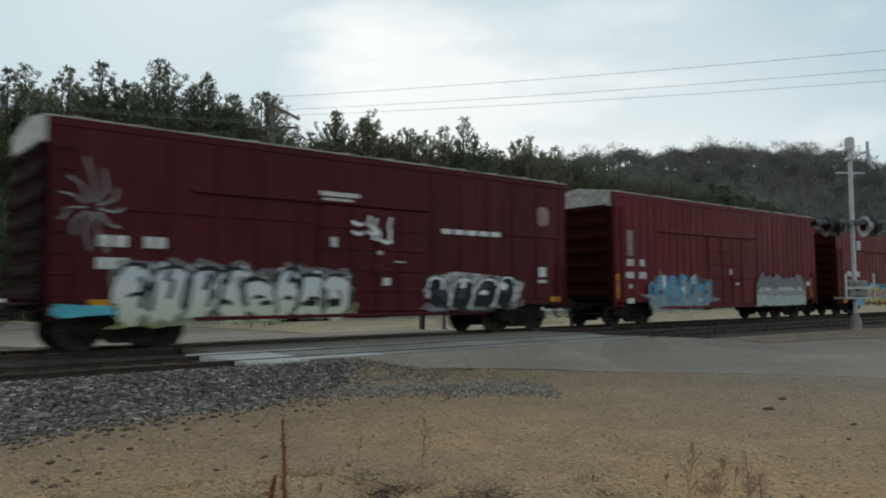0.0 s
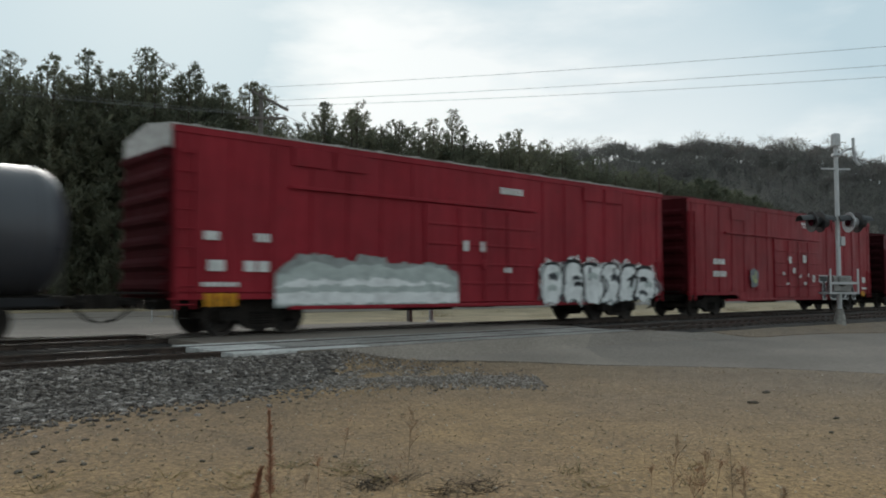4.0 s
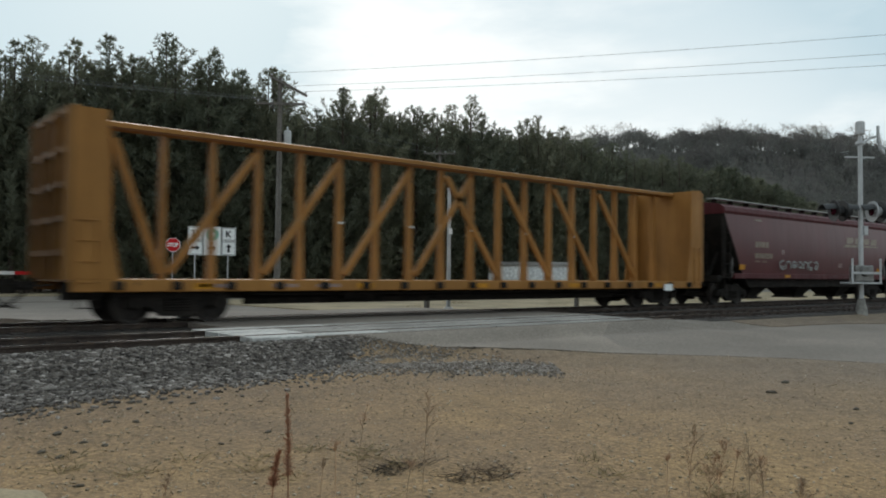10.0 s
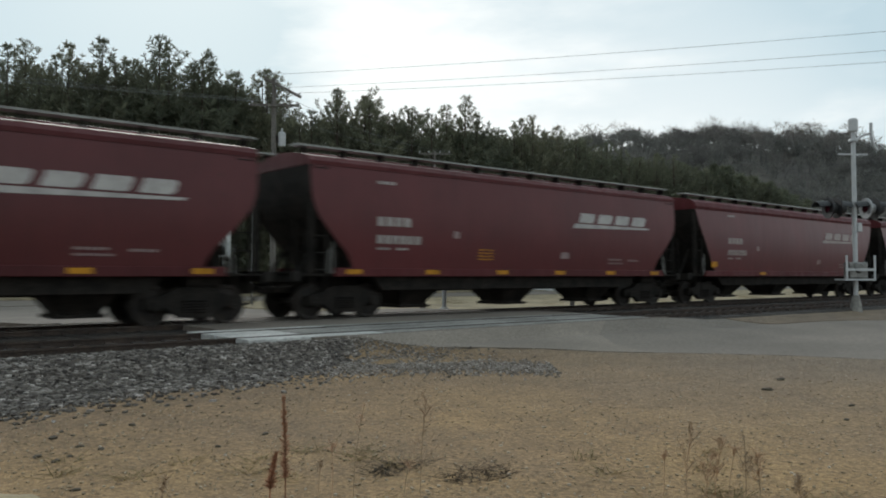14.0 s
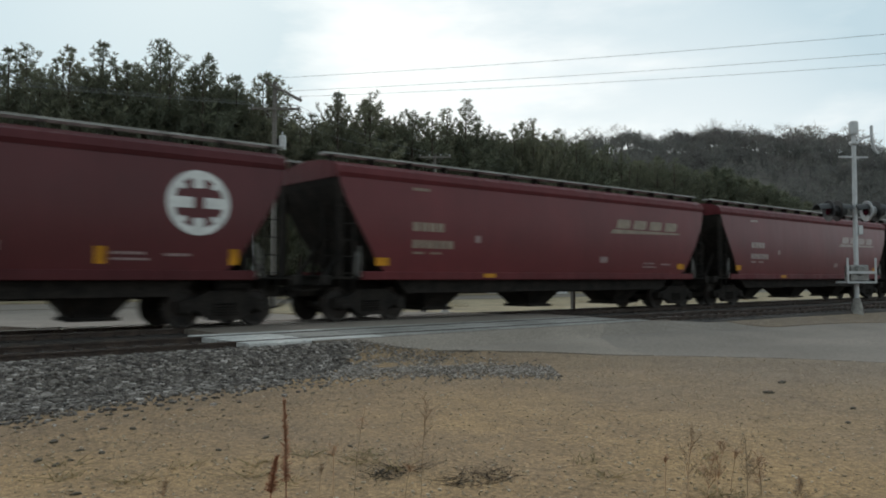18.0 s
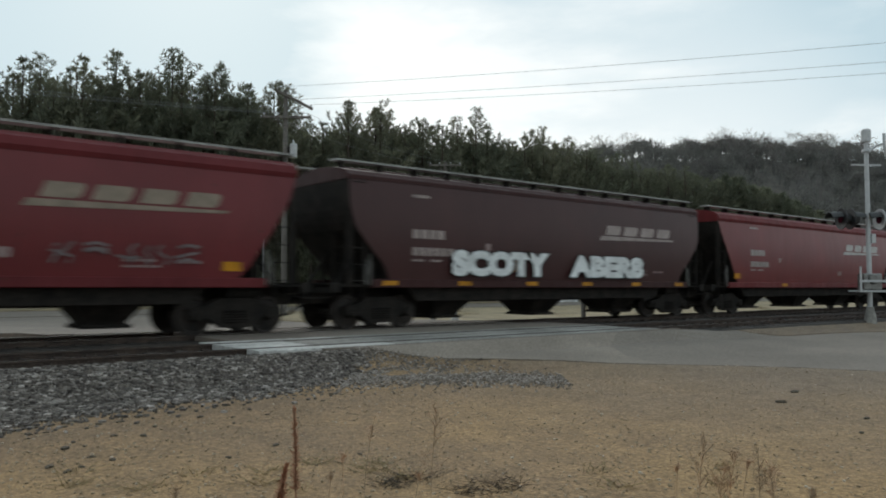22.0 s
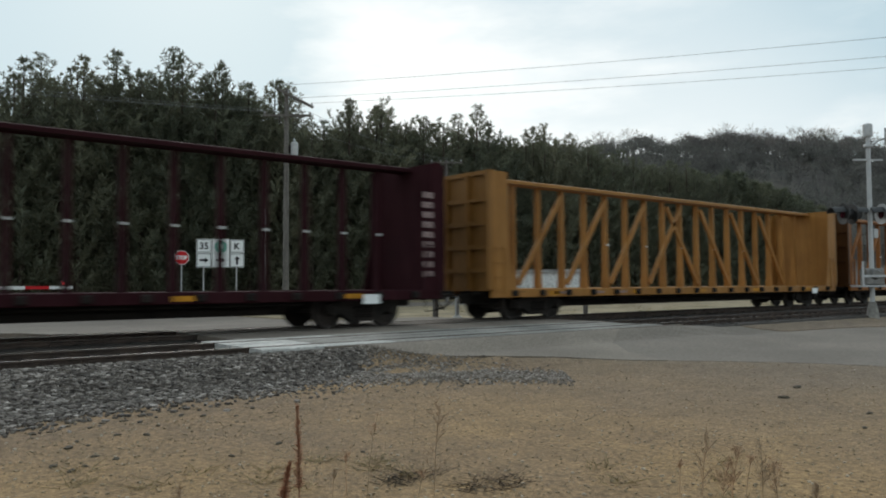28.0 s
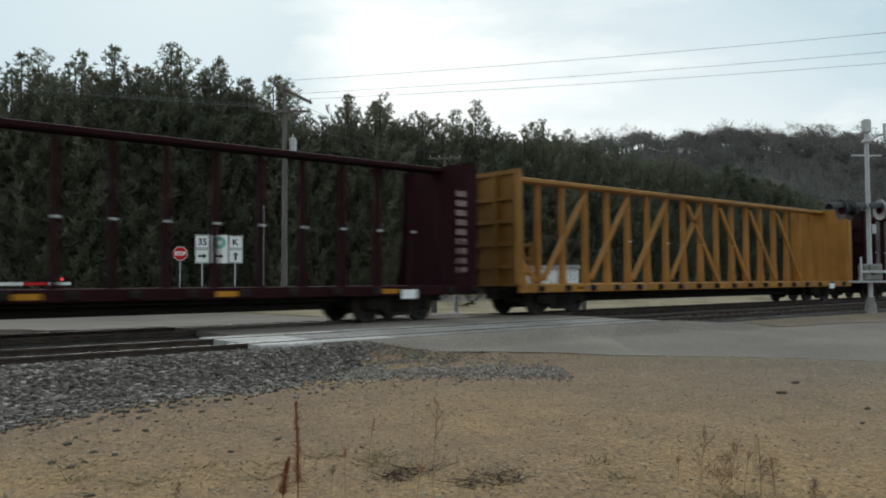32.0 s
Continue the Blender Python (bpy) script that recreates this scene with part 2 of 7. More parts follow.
DRYGRASS = foliage("dry grass", (0.24, 0.18, 0.1), (0.4, 0.32, 0.19))


def ground_material():
    m, nt, bs, N, Lk = shader("tan crushed gravel")
    big = noise_node(nt, 0.18, 5, 0.6)
    mid = noise_node(nt, 1.6, 6, 0.7)
    fine = noise_node(nt, 26.0, 5, 0.75)
    vor = N("ShaderNodeTexVoronoi")
    vor.inputs["Scale"].default_value = 22.0
    tc = N("ShaderNodeTexCoord")
    Lk(tc.outputs["Object"], vor.inputs["Vector"])
    c = ramp_node(nt, big.outputs["Fac"], [(0.34, (0.215, 0.143, 0.087)), (0.5, (0.268, 0.172, 0.09)), (0.62, (0.325, 0.207, 0.098))]).outputs[0]
    g = ramp_node(nt, mid.outputs["Fac"], [(0.3, (0.74, 0.74, 0.76)), (0.7, (1.14, 1.13, 1.1))]).outputs[0]
    f = ramp_node(nt, fine.outputs["Fac"], [(0.32, (0.56, 0.54, 0.52)), (0.5, (0.97, 0.97, 0.96)), (0.68, (1.44, 1.44, 1.42))]).outputs[0]
    p = ramp_node(nt, vor.outputs["Color"], [(0.2, (0.8, 0.79, 0.77)), (0.8, (1.16, 1.15, 1.14))]).outputs[0]
    # the gravel turns greyer and deeper in tone along +x, with a ragged edge
    sp = N("ShaderNodeSeparateXYZ")
    Lk(tc.outputs["Object"], sp.inputs[0])
    wob = N("ShaderNodeMath")
    wob.operation = "MULTIPLY_ADD"
    wob.inputs[1].default_value = 7.0
    Lk(mid.outputs["Fac"], wob.inputs[0])
    Lk(sp.outputs["X"], wob.inputs[2])
    near = N("ShaderNodeMapRange")
    near.inputs["From Min"].default_value, near.inputs["From Max"].default_value = 10.0, 18.0
    near.inputs["To Max"].default_value = 0.85
    Lk(wob.outputs[0], near.inputs[0])
    c = mix_node(nt, near.outputs[0], c, (0.163, 0.127, 0.097))
    # scattered pale and dark chips
    chip = N("ShaderNodeTexVoronoi")
    chip.inputs["Scale"].default_value = 30.0
    Lk(tc.outputs["Object"], chip.inputs["Vector"])
    q = ramp_node(nt, chip.outputs["Color"], [(0.12, (0.6, 0.58, 0.56)), (0.2, (1.0, 1.0, 1.0)), (0.8, (1.0, 1.0, 1.0)), (0.9, (1.24, 1.24, 1.25))]).outputs[0]
    c = mix_node(nt, 1.0, c, q, "MULTIPLY")
    c = mix_node(nt, 1.0, mix_node(nt, 1.0, mix_node(nt, 1.0, c, g, "MULTIPLY"), f, "MULTIPLY"), p, "MULTIPLY")
    Lk(c, bs.inputs["Base Color"])
    bs.inputs["Roughness"].default_value = 0.95
    bump_node(nt, bs, fine.outputs["Fac"], 0.7, 0.03)
    return m


GRAVEL = ground_material()
HILLSIDE = two_tone("leaf-littered hillside", (0.07, 0.062, 0.055), (0.115, 0.1, 0.082), 0.03, 0.95, 0.3, 0.5, fine=12)
VERGE = two_tone("dead grass verge", (0.2, 0.155, 0.09), (0.34, 0.27, 0.165), 0.5, 0.95, 0.4, 0.03, fine=16)


# ---- mesh helpers ----
class Shape:
    """Collects boxes, prisms and turned forms into one mesh."""

    def __init__(self):
        self.v, self.f = [], []

    def add(self, verts, faces):
        k = len(self.v)
        self.v += [tuple(p) for p in verts]
        self.f += [tuple(i + k for i in q) for q in faces]
        return self

    def box(self, x0, x1, y0, y1, z0, z1, b=0.0):
        """A box; b cuts its long edges off."""
        if b <= 0:
            v = [(x, y, z) for x in (x0, x1) for y in (y0, y1) for z in (z0, z1)]
            return self.add(v, [(0, 1, 3, 2), (4, 6, 7, 5), (0, 4, 5, 1), (2, 3, 7, 6), (0, 2, 6, 4), (1, 5, 7, 3)])
        sec = [(y0 + b, z0), (y1 - b, z0), (y1, z0 + b), (y1, z1 - b), (y1 - b, z1), (y0 + b, z1), (y0, z1 - b), (y0, z0 + b)]
        return self.extrude([(x0, y, z) for y, z in sec], (x1 - x0, 0, 0))

    def extrude(self, ring, by):
        n, d = len(ring), Vector(by)
        v = [Vector(p) for p in ring] + [Vector(p) + d for p in ring]
        f = [tuple(range(n))[::-1], tuple(range(n, 2 * n))] + [(i, (i + 1) % n, n + (i + 1) % n, n + i) for i in range(n)]
        return self.add(v, f)

    def loft(self, rings, cap=True, closed=True):
        n, v, f = len(rings[0]), [], []
        for r in rings:
            v += r
        for k in range(len(rings) - 1):
            for i in range(n if closed else n - 1):
                j = (i + 1) % n
                f.append((k * n + i, k * n + j, (k + 1) * n + j, (k + 1) * n + i))
        if cap:
            f += [tuple(range(n))[::-1], tuple(range((len(rings) - 1) * n, len(rings) * n))]
        return self.add(v, f)

    def tube(self, a, b, ra, rb=None, n=8):
        a, b = Vector(a), Vector(b)
        rb = ra if rb is None else rb
        w = (b - a).normalized()
        u = w.orthogonal().normalized()
        s = w.cross(u)
        ring = lambda c, r: [c + (u * math.cos(2 * math.pi * i / n) + s * math.sin(2 * math.pi * i / n)) * r for i in range(n)]
        return self.loft([ring(a, ra), ring(b, rb)])

    def pipe(self, pts, r, n=6):
        """One bent tube through the points."""
        pts = [Vector(p) for p in pts]
        rings, u = [], None
        for i, p in enumerate(pts):
            w = (pts[min(i + 1, len(pts) - 1)] - pts[max(i - 1, 0)]).normalized()
            u = w.orthogonal().normalized() if u is None else (u - w * u.dot(w)).normalized()
            s = w.cross(u)
            rings.append([p + (u * math.cos(2 * math.pi * k / n) + s * math.sin(2 * math.pi * k / n)) * r for k in range(n)])
        return self.loft(rings)

    def beam(self, a, b, wide, deep):
        """A square bar from a to b in a plane along x and z."""
        a, b = Vector(a), Vector(b)
        w = (b - a).normalized()
        s = Vector((0, 1, 0))
        u = w.cross(s).normalized()
        q = [u * wide / 2 + s * deep / 2, u * wide / 2 - s * deep / 2, -u * wide / 2 - s * deep / 2, -u * wide / 2 + s * deep / 2]
        return self.loft([[a + p for p in q], [b + p for p in q]])

    def lathe(self, profile, axis="y", n=20, at=(0, 0, 0)):
        """Turns (radius, along) pairs round an axis."""
        rings = []
        for r, h in profile:
            ring = []
            for i in range(n):
                c, s = math.cos(2 * math.pi * i / n) * r, math.sin(2 * math.pi * i / n) * r
                p = {"y": (c, h, s), "z": (c, s, h), "x": (h, c, s)}[axis]
                ring.append((p[0] + at[0], p[1] + at[1], p[2] + at[2]))
            rings.append(ring)
        return self.loft(rings)

    def mesh(self, name, smooth=False):
        me = bpy.data.meshes.new(name)
        me.from_pydata([tuple(p) for p in self.v], [], self.f)
        bm = bmesh.new()
        bm.from_mesh(me)
        bmesh.ops.recalc_face_normals(bm, faces=bm.faces)
        bm.to_mesh(me)
        bm.free()
        if smooth:
            me.polygons.foreach_set("use_smooth", [True] * len(me.polygons))
        return me


def part(name, shape, material, parent=None, label="", colour=None, smooth=False, at=None):
    """One mesh object, under a thing or a part of it."""
    me = shape.mesh(name, smooth) if isinstance(shape, Shape) else shape
    if material is not None and not me.materials:
        me.materials.append(material)
    ob = new(name, me)
    if parent is not None:
        ob.parent = parent
    if at is not None:
        ob.matrix_basis = at
    if colour is not None:
        ob.color = (*colour, 1)
    return tagged(ob, label) if label else ob


def thing(name, label, category, group="", at=None, kind=""):
    ob = new(name)
    ob.empty_display_size = 0.3
    if at is not None:
        ob.matrix_basis = at
    return tagged(ob, label, category, group, kind)


def setting(name, shape, material, label="", category="", smooth=False):
    return tagged(part(name, shape, material, None, label, None, smooth), "", category, "", "structure")


def lettering(body, size, deep=0.004, bold=0.0, shear=0.0, wide=1.0, spacing=1.0):
    """Built-in font turned into a mesh that stands in the x-z plane and faces -y."""
    cu = bpy.data.curves.new("lettering", "FONT")
    cu.body, cu.size, cu.extrude, cu.offset, cu.shear = body, size, deep / 2, bold, shear
    cu.resolution_u, cu.space_character = 3, spacing
    ob = bpy.data.objects.new("lettering", cu)
    me = bpy.data.meshes.new_from_object(ob)
    me.transform(Matrix.Rotation(radians(90), 4, "X") @ Matrix.Diagonal((wide, 1, 1, 1)))
    bpy.data.objects.remove(ob)
    return me


# ---- ground ----
def smooth_step(a, b, x):
    k = min(1, max(0, (x - a) / (b - a)))
    return k * k * (3 - 2 * k)


ROAD_LEFT = [(-120, 40), (-40, 24), (-18, 18), (-12, 15.5), (-10.7, 14.8), (-9.0, 13.4), (-7.6, 11.7), (-6.4, 9.6), (-5.72, 7.9)]
ROAD_RIGHT = [(-120, 70), (-40, 48), (-20, 40), (-12.2, 36), (-10.8, 35), (-8.8, 33), (-7.5, 31), (-6.4, 28.6), (-5.72, 26)]


def road_near(x, y):
    return -0.02 - 0.14 * smooth_step(18, 21, x) * smooth_step(-7.5, -5.9, y) - 0.26 * smooth_step(-5.65, -6.5, y) - 0.14 * smooth_step(-6.4, -8.8, y) - 0.05 * smooth_step(-9, -16, y)


def by_road(x, y, inset=0.0):
    """1 under the near road, falling to 0 beside it."""
    if y > -5.6:
        return 0.0
    a = float(np.interp(y, [p[0] for p in ROAD_LEFT], [p[1] for p in ROAD_LEFT]))
    b = float(np.interp(y, [p[0] for p in ROAD_RIGHT], [p[1] for p in ROAD_RIGHT]))
    x -= inset
    return smooth_step(a - 2.2, a - 0.05, x) * (1 - smooth_step(b - 0.4 - 2 * inset, b + 3.0 - 2 * inset, x))


def ground_height(x, y):
    """Gravel yard below the rails, a bed under the tracks, a field and a wooded rise behind."""
    near = -0.5 + 0.03 * smooth_step(-12, -7.5, y)
    mid = -0.33
    far = -0.35 - 0.1 * smooth_step(5, 12, y) + 2.2 * smooth_step(44, 110, y)
    h = near + (mid - near) * smooth_step(-6.9, -5.7, y)
    h = h + (far - h) * smooth_step(2.6, 5, y)
    k = by_road(x, y)
    h = h + (road_near(x, y) + 0.012 - 0.07 * by_road(x, y, 1.6) - h) * k
    return h + 0.03 * noise.noise((x * 0.4, y * 0.4, 0)) * (1 - k) * (1 if y < -7 or y > 5 else 0.2)


def build_ground():
    def axis(inner, step, outer):
        a, b = inner
        s = list(np.arange(a, b + 0.01, step))
        left, right = [a - (outer) * (k / 14) ** 2 for k in range(14, 0, -1)], [b + outer * (k / 14) ** 2 for k in range(1, 15)]
        return left + s + right
    xs, ys = axis((-6, 44), 0.5, 2400), axis((-20, 30), 0.5, 2400)
    v = [(x, y, ground_height(x, y)) for x in xs for y in ys]
    n = len(ys)
    f = [(i * n + j, (i + 1) * n + j, (i + 1) * n + j + 1, i * n + j + 1) for i in range(len(xs) - 1) for j in range(n - 1)]
    setting("ground", Shape().add(v, f), GRAVEL, "tan crushed gravel yard beside the railway tracks", "ground", True)


build_ground()


def sheet(name, ring, z, thick, material, label, category):
    """A thin slab with the given outline."""
    return setting(name, Shape().extrude([(x, y, z - thick) for x, y in ring], (0, 0, thick)), material, label, category)


def draped(name, left, right, material, label, category, lift, height):
    """A paved strip between two edge lines, laid over the ground."""
    rows = []
    for (a, b) in zip(left, right):
        rows.append([(a[0] + (b[0] - a[0]) * k / 16, a[1] + (b[1] - a[1]) * k / 16) for k in range(17)])
    fine = []
    for r0, r1 in zip(rows[:-1], rows[1:]):
        for s in range(6):
            fine.append([(p[0] + (q[0] - p[0]) * s / 6, p[1] + (q[1] - p[1]) * s / 6) for p, q in zip(r0, r1)])
    fine.append(rows[-1])
    n = 17
    top = [(x, y, height(x, y) + lift) for r in fine for x, y in r]
    low = [(x, y, z - (0.02 if lift else 0.25)) for x, y, z in top]
    m = len(top)
    f = []
    for i in range(len(fine) - 1):
        for j in range(n - 1):
            q = (i * n + j, (i + 1) * n + j, (i + 1) * n + j + 1, i * n + j + 1)
            f += [q, tuple(k + m for k in q[::-1])]
    rim = [i * n for i in range(len(fine))] + [(len(fine) - 1) * n + j for j in range(1, n)] + [i * n + n - 1 for i in range(len(fine) - 2, -1, -1)] + list(range(n - 2, 0, -1))
    for a, b in zip(rim, rim[1:] + rim[:1]):
        f.append((a, b, b + m, a + m))
    return setting(name, Shape().add(top + low, f), material, label, category)


def road_far(x, y):
    return -0.02 - 0.36 * smooth_step(2.6, 9, y)


draped("road_near", [(7.9, -5.72), (9.6, -6.4), (11.7, -7.6), (13.4, -9.0), (14.8, -10.7), (15.5, -12), (18, -18), (24, -40), (40, -120)],
       [(26, -5.72), (28.6, -6.4), (31, -7.5), (33, -8.8), (35, -10.8), (36, -12.2), (40, -20), (48, -40), (70, -120)],
       ASPHALT, "worn grey asphalt road leading up to the level crossing", "road", 0.0, road_near)
DUSTY = two_tone("dusty asphalt", (0.175, 0.143, 0.115), (0.25, 0.207, 0.167), 0.35, 0.9, 0.25, 0.008, fine=60)
draped("road_dust", [(8.0, -5.76), (9.6, -6.42), (11.7, -7.62), (13.2, -8.85)], [(15.8, -5.76), (14.6, -6.5), (13.6, -7.7), (13.3, -8.86)], DUSTY, "pale dusty strip of worn asphalt beside the crossing", "road", 0.012, road_near)
draped("dirt_shoulder", [(21.5, -5.8), (25, -5.85), (30, -5.9), (36, -6.0)], [(21.8, -5.95), (25, -7.0), (30, -8.3), (36, -9.4)], GRAVEL, "tan dirt and gravel shoulder round the signal mast", "ground", 0.02, road_near)
draped("road_far", [(4.5, 1.75), (2.0, 9), (-4.0, 22.9)], [(17.0, 1.75), (16.2, 9), (15.5, 22.9)],
       ASPHALT, "worn grey asphalt road beyond the level crossing", "road", 0.0, road_far)
sheet("highway", [(-900, 23), (900, 23), (900, 32), (-900, 32)], -0.36, 0.2, ASPHALT, "grey asphalt highway along the edge of the woods", "road")
sheet("grass_verge", [(17.6, 4.6), (500, 4.6), (500, 22.8), (15.9, 22.8), (16.4, 12)], -0.37, 0.1, VERGE, "dead tan grass verge between track and highway", "grass")
sheet("woodland_floor", [(-400, 33.5), (700, 33.5), (700, 44), (-400, 44)], -0.36, 0.12, VERGE, "dead grass strip below the pine wood", "grass")


# ---- double track ----
def rail_profile(y):
    return [(y - 0.07, -0.17), (y + 0.07, -0.17), (y + 0.07, -0.155), (y + 0.012, -0.135), (y + 0.012, -0.045), (y + 0.036, -0.035),
            (y + 0.036, -0.002), (y - 0.036, -0.002), (y - 0.036, -0.035), (y - 0.012, -0.045), (y - 0.012, -0.135), (y - 0.07, -0.155)]


def build_track(name, yc, label):
    bed = Shape().extrude([(-900, yc - 1.72, -0.45), (-900, yc - 1.45, -0.12), (-900, yc + 1.75, -0.12), (-900, yc + 2.3, -0.45)], (1800, 0, 0))
    tr = setting(name, bed, CINDER, label, "railway track")
    for side in (-1, 1):
        y = yc + side * 0.755
        part("rail", Shape().extrude([(-900, a, b) for a, b in rail_profile(y)], (1800, 0, 0)), RAIL, tr, "rust-brown steel rail")
        part("rail_head", Shape().box(-900, 900, y - 0.034, y + 0.034, -0.002, 0.0), RAILTOP, tr, "bright worn rail head")
    tie = Shape().box(-0.115, 0.115, -1.3, 1.3, -0.28, -0.105, 0.0).mesh("tie")
    tie.materials.append(TIE)
    plate = Shape()
    for k in range(140):
        x = -8 + 0.52 * k
        if 6.3 < x < 17.6:
            continue
        part("tie", tie, None, tr, at=pose(x + random.uniform(-0.02, 0.02), yc, random.uniform(-0.012, 0.008), 0, 0, random.uniform(-1, 1)))
        for side in (-1, 1):
            y = yc + side * 0.755
            plate.box(x - 0.09, x + 0.09, y - 0.17, y + 0.17, -0.118, -0.095)
            for dx in (-0.07, 0.07):
                plate.box(x + dx - 0.014, x + dx + 0.014, y - 0.11, y - 0.07, -0.1, -0.06)
    tagged(part("tie_plates", plate, RAIL, tr, "rusty tie plates and spikes"), kind="stuff")
    return tr


track_near = build_track("track_near", -4.27, "nearer railway track with rusty rails on dark oily ties")
track_main = build_track("track_main", 0.0, "railway track under the moving freight train")


def build_crossing():
    root = setting("crossing", Shape().box(6.9, 18.4, -3.33, -0.93, -0.3, -0.012), ASPHALT, "level crossing paving of concrete panels and asphalt", "crossing")
    part("infill", Shape().box(7.4, 18.6, -5.74, -5.62, -0.3, -0.016), ASPHALT, root)
    for yc, x0, x1 in ((-4.27, 6.15, 17.9), (0.0, 7.0, 17.4)):
        for y0, y1 in ((yc - 1.34, yc - 0.84), (yc - 0.66, yc - 0.04), (yc + 0.04, yc + 0.66), (yc + 0.84, yc + 1.34)):
            n = 8
            for k in range(n):
                a, b = x0 + (x1 - x0) * k / n, x0 + (x1 - x0) * (k + 1) / n
                part("panel", Shape().box(a + 0.012, b - 0.012, y0 + 0.008, y1 - 0.008, -0.28, -0.006 + random.uniform(-0.004, 0.003), 0.015), (CONCRETE if b < (9.8 if y0 < -5 or y0 > -4.0 else 8.4) else DULLPANEL) if yc < -1 else ASPHALT, root, "pale worn concrete crossing panel" if yc < -1 else "worn crossing panel")
    part("far_infill", Shape().box(5.0, 17.2, 1.35, 1.76, -0.3, -0.012), ASPHALT, root)


build_crossing()


def stone(r, rng):
    """A crude chipped stone of eight corners."""
    return [(sx * r * rng.uniform(0.5, 1.1), sy * r * rng.uniform(0.5, 1.1), sz * r * rng.uniform(0.35, 0.8)) for sx in (-1, 1) for sy in (-1, 1) for sz in (-1, 1)]


STONE_FACES = [(0, 1, 3, 2), (4, 6, 7, 5), (0, 4, 5, 1), (2, 3, 7, 6), (0, 2, 6, 4), (1, 5, 7, 3)]


def stone_material(name, stops):
    m, nt, bs, N, Lk = shader(name)
    geo = N("ShaderNodeNewGeometry")
    n = noise_node(nt, 30, 4, 0.7)
    c = ramp_node(nt, geo.outputs["Random Per Island"], stops).outputs[0]
    g = ramp_node(nt, n.outputs["Fac"], [(0.3, (0.7, 0.7, 0.7)), (0.7, (1.2, 1.2, 1.2))]).outputs[0]
    Lk(mix_node(nt, 1.0, c, g, "MULTIPLY"), bs.inputs["Base Color"])
    bs.inputs["Roughness"].default_value = 0.9
    return m


STONES = stone_material("loose grey ballast", [(0.0, (0.04, 0.032, 0.028)), (0.3, (0.1, 0.084, 0.072)), (0.75, (0.175, 0.15, 0.13)), (0.92, (0.3, 0.265, 0.235)), (1.0, (0.46, 0.41, 0.37))])
CHIPS = stone_material("dusty pale stone chips", [(0.0, (0.1, 0.083, 0.07)), (0.4, (0.19, 0.157, 0.13)), (0.8, (0.27, 0.23, 0.195)), (1.0, (0.42, 0.375, 0.33))])
PEBBLES = stone_material("loose tan pebbles", [(0.0, (0.19, 0.142, 0.09)), (0.3, (0.28, 0.205, 0.125)), (0.8, (0.34, 0.265, 0.175)), (1.0, (0.48, 0.41, 0.32))])


def scatter(name, count, place, size, material, label, category, seed):
    rng = random.Random(seed)
    sh = Shape()
    for _ in range(count):
        x, y, z = place(rng)
        r = size(rng)
        c, s = math.cos(rng.uniform(0, 6.28)), math.sin(rng.uniform(0, 6.28))
        sh.add([(x + px * c - py * s, y + px * s + py * c, z + pz) for px, py, pz in stone(r, rng)], STONE_FACES)
    me = bpy.data.meshes.new(name)
    me.from_pydata(sh.v, [], sh.f)
    ob = part(name, me, material, None, label)
    return tagged(ob, "", category, "", "stuff")


def bank_toe(x):
    return float(np.interp(x, [-60, 0, 1.8, 3.3, 4.9, 6.1, 7.4, 8.2], [-8.3, -8.2, -7.9, -7.4, -7.3, -7.05, -6.55, -6.2]))


def bank_point(x, f):
    """A spot on the ballast bank, f from its crown (0) to its toe (1)."""
    y = -5.5 + (bank_toe(x) + 5.5) * f
    g = ground_height(x, y)
    return y, g + 0.004 + (-0.1 - g) * (1 - smooth_step(0.08, 1.0, f))


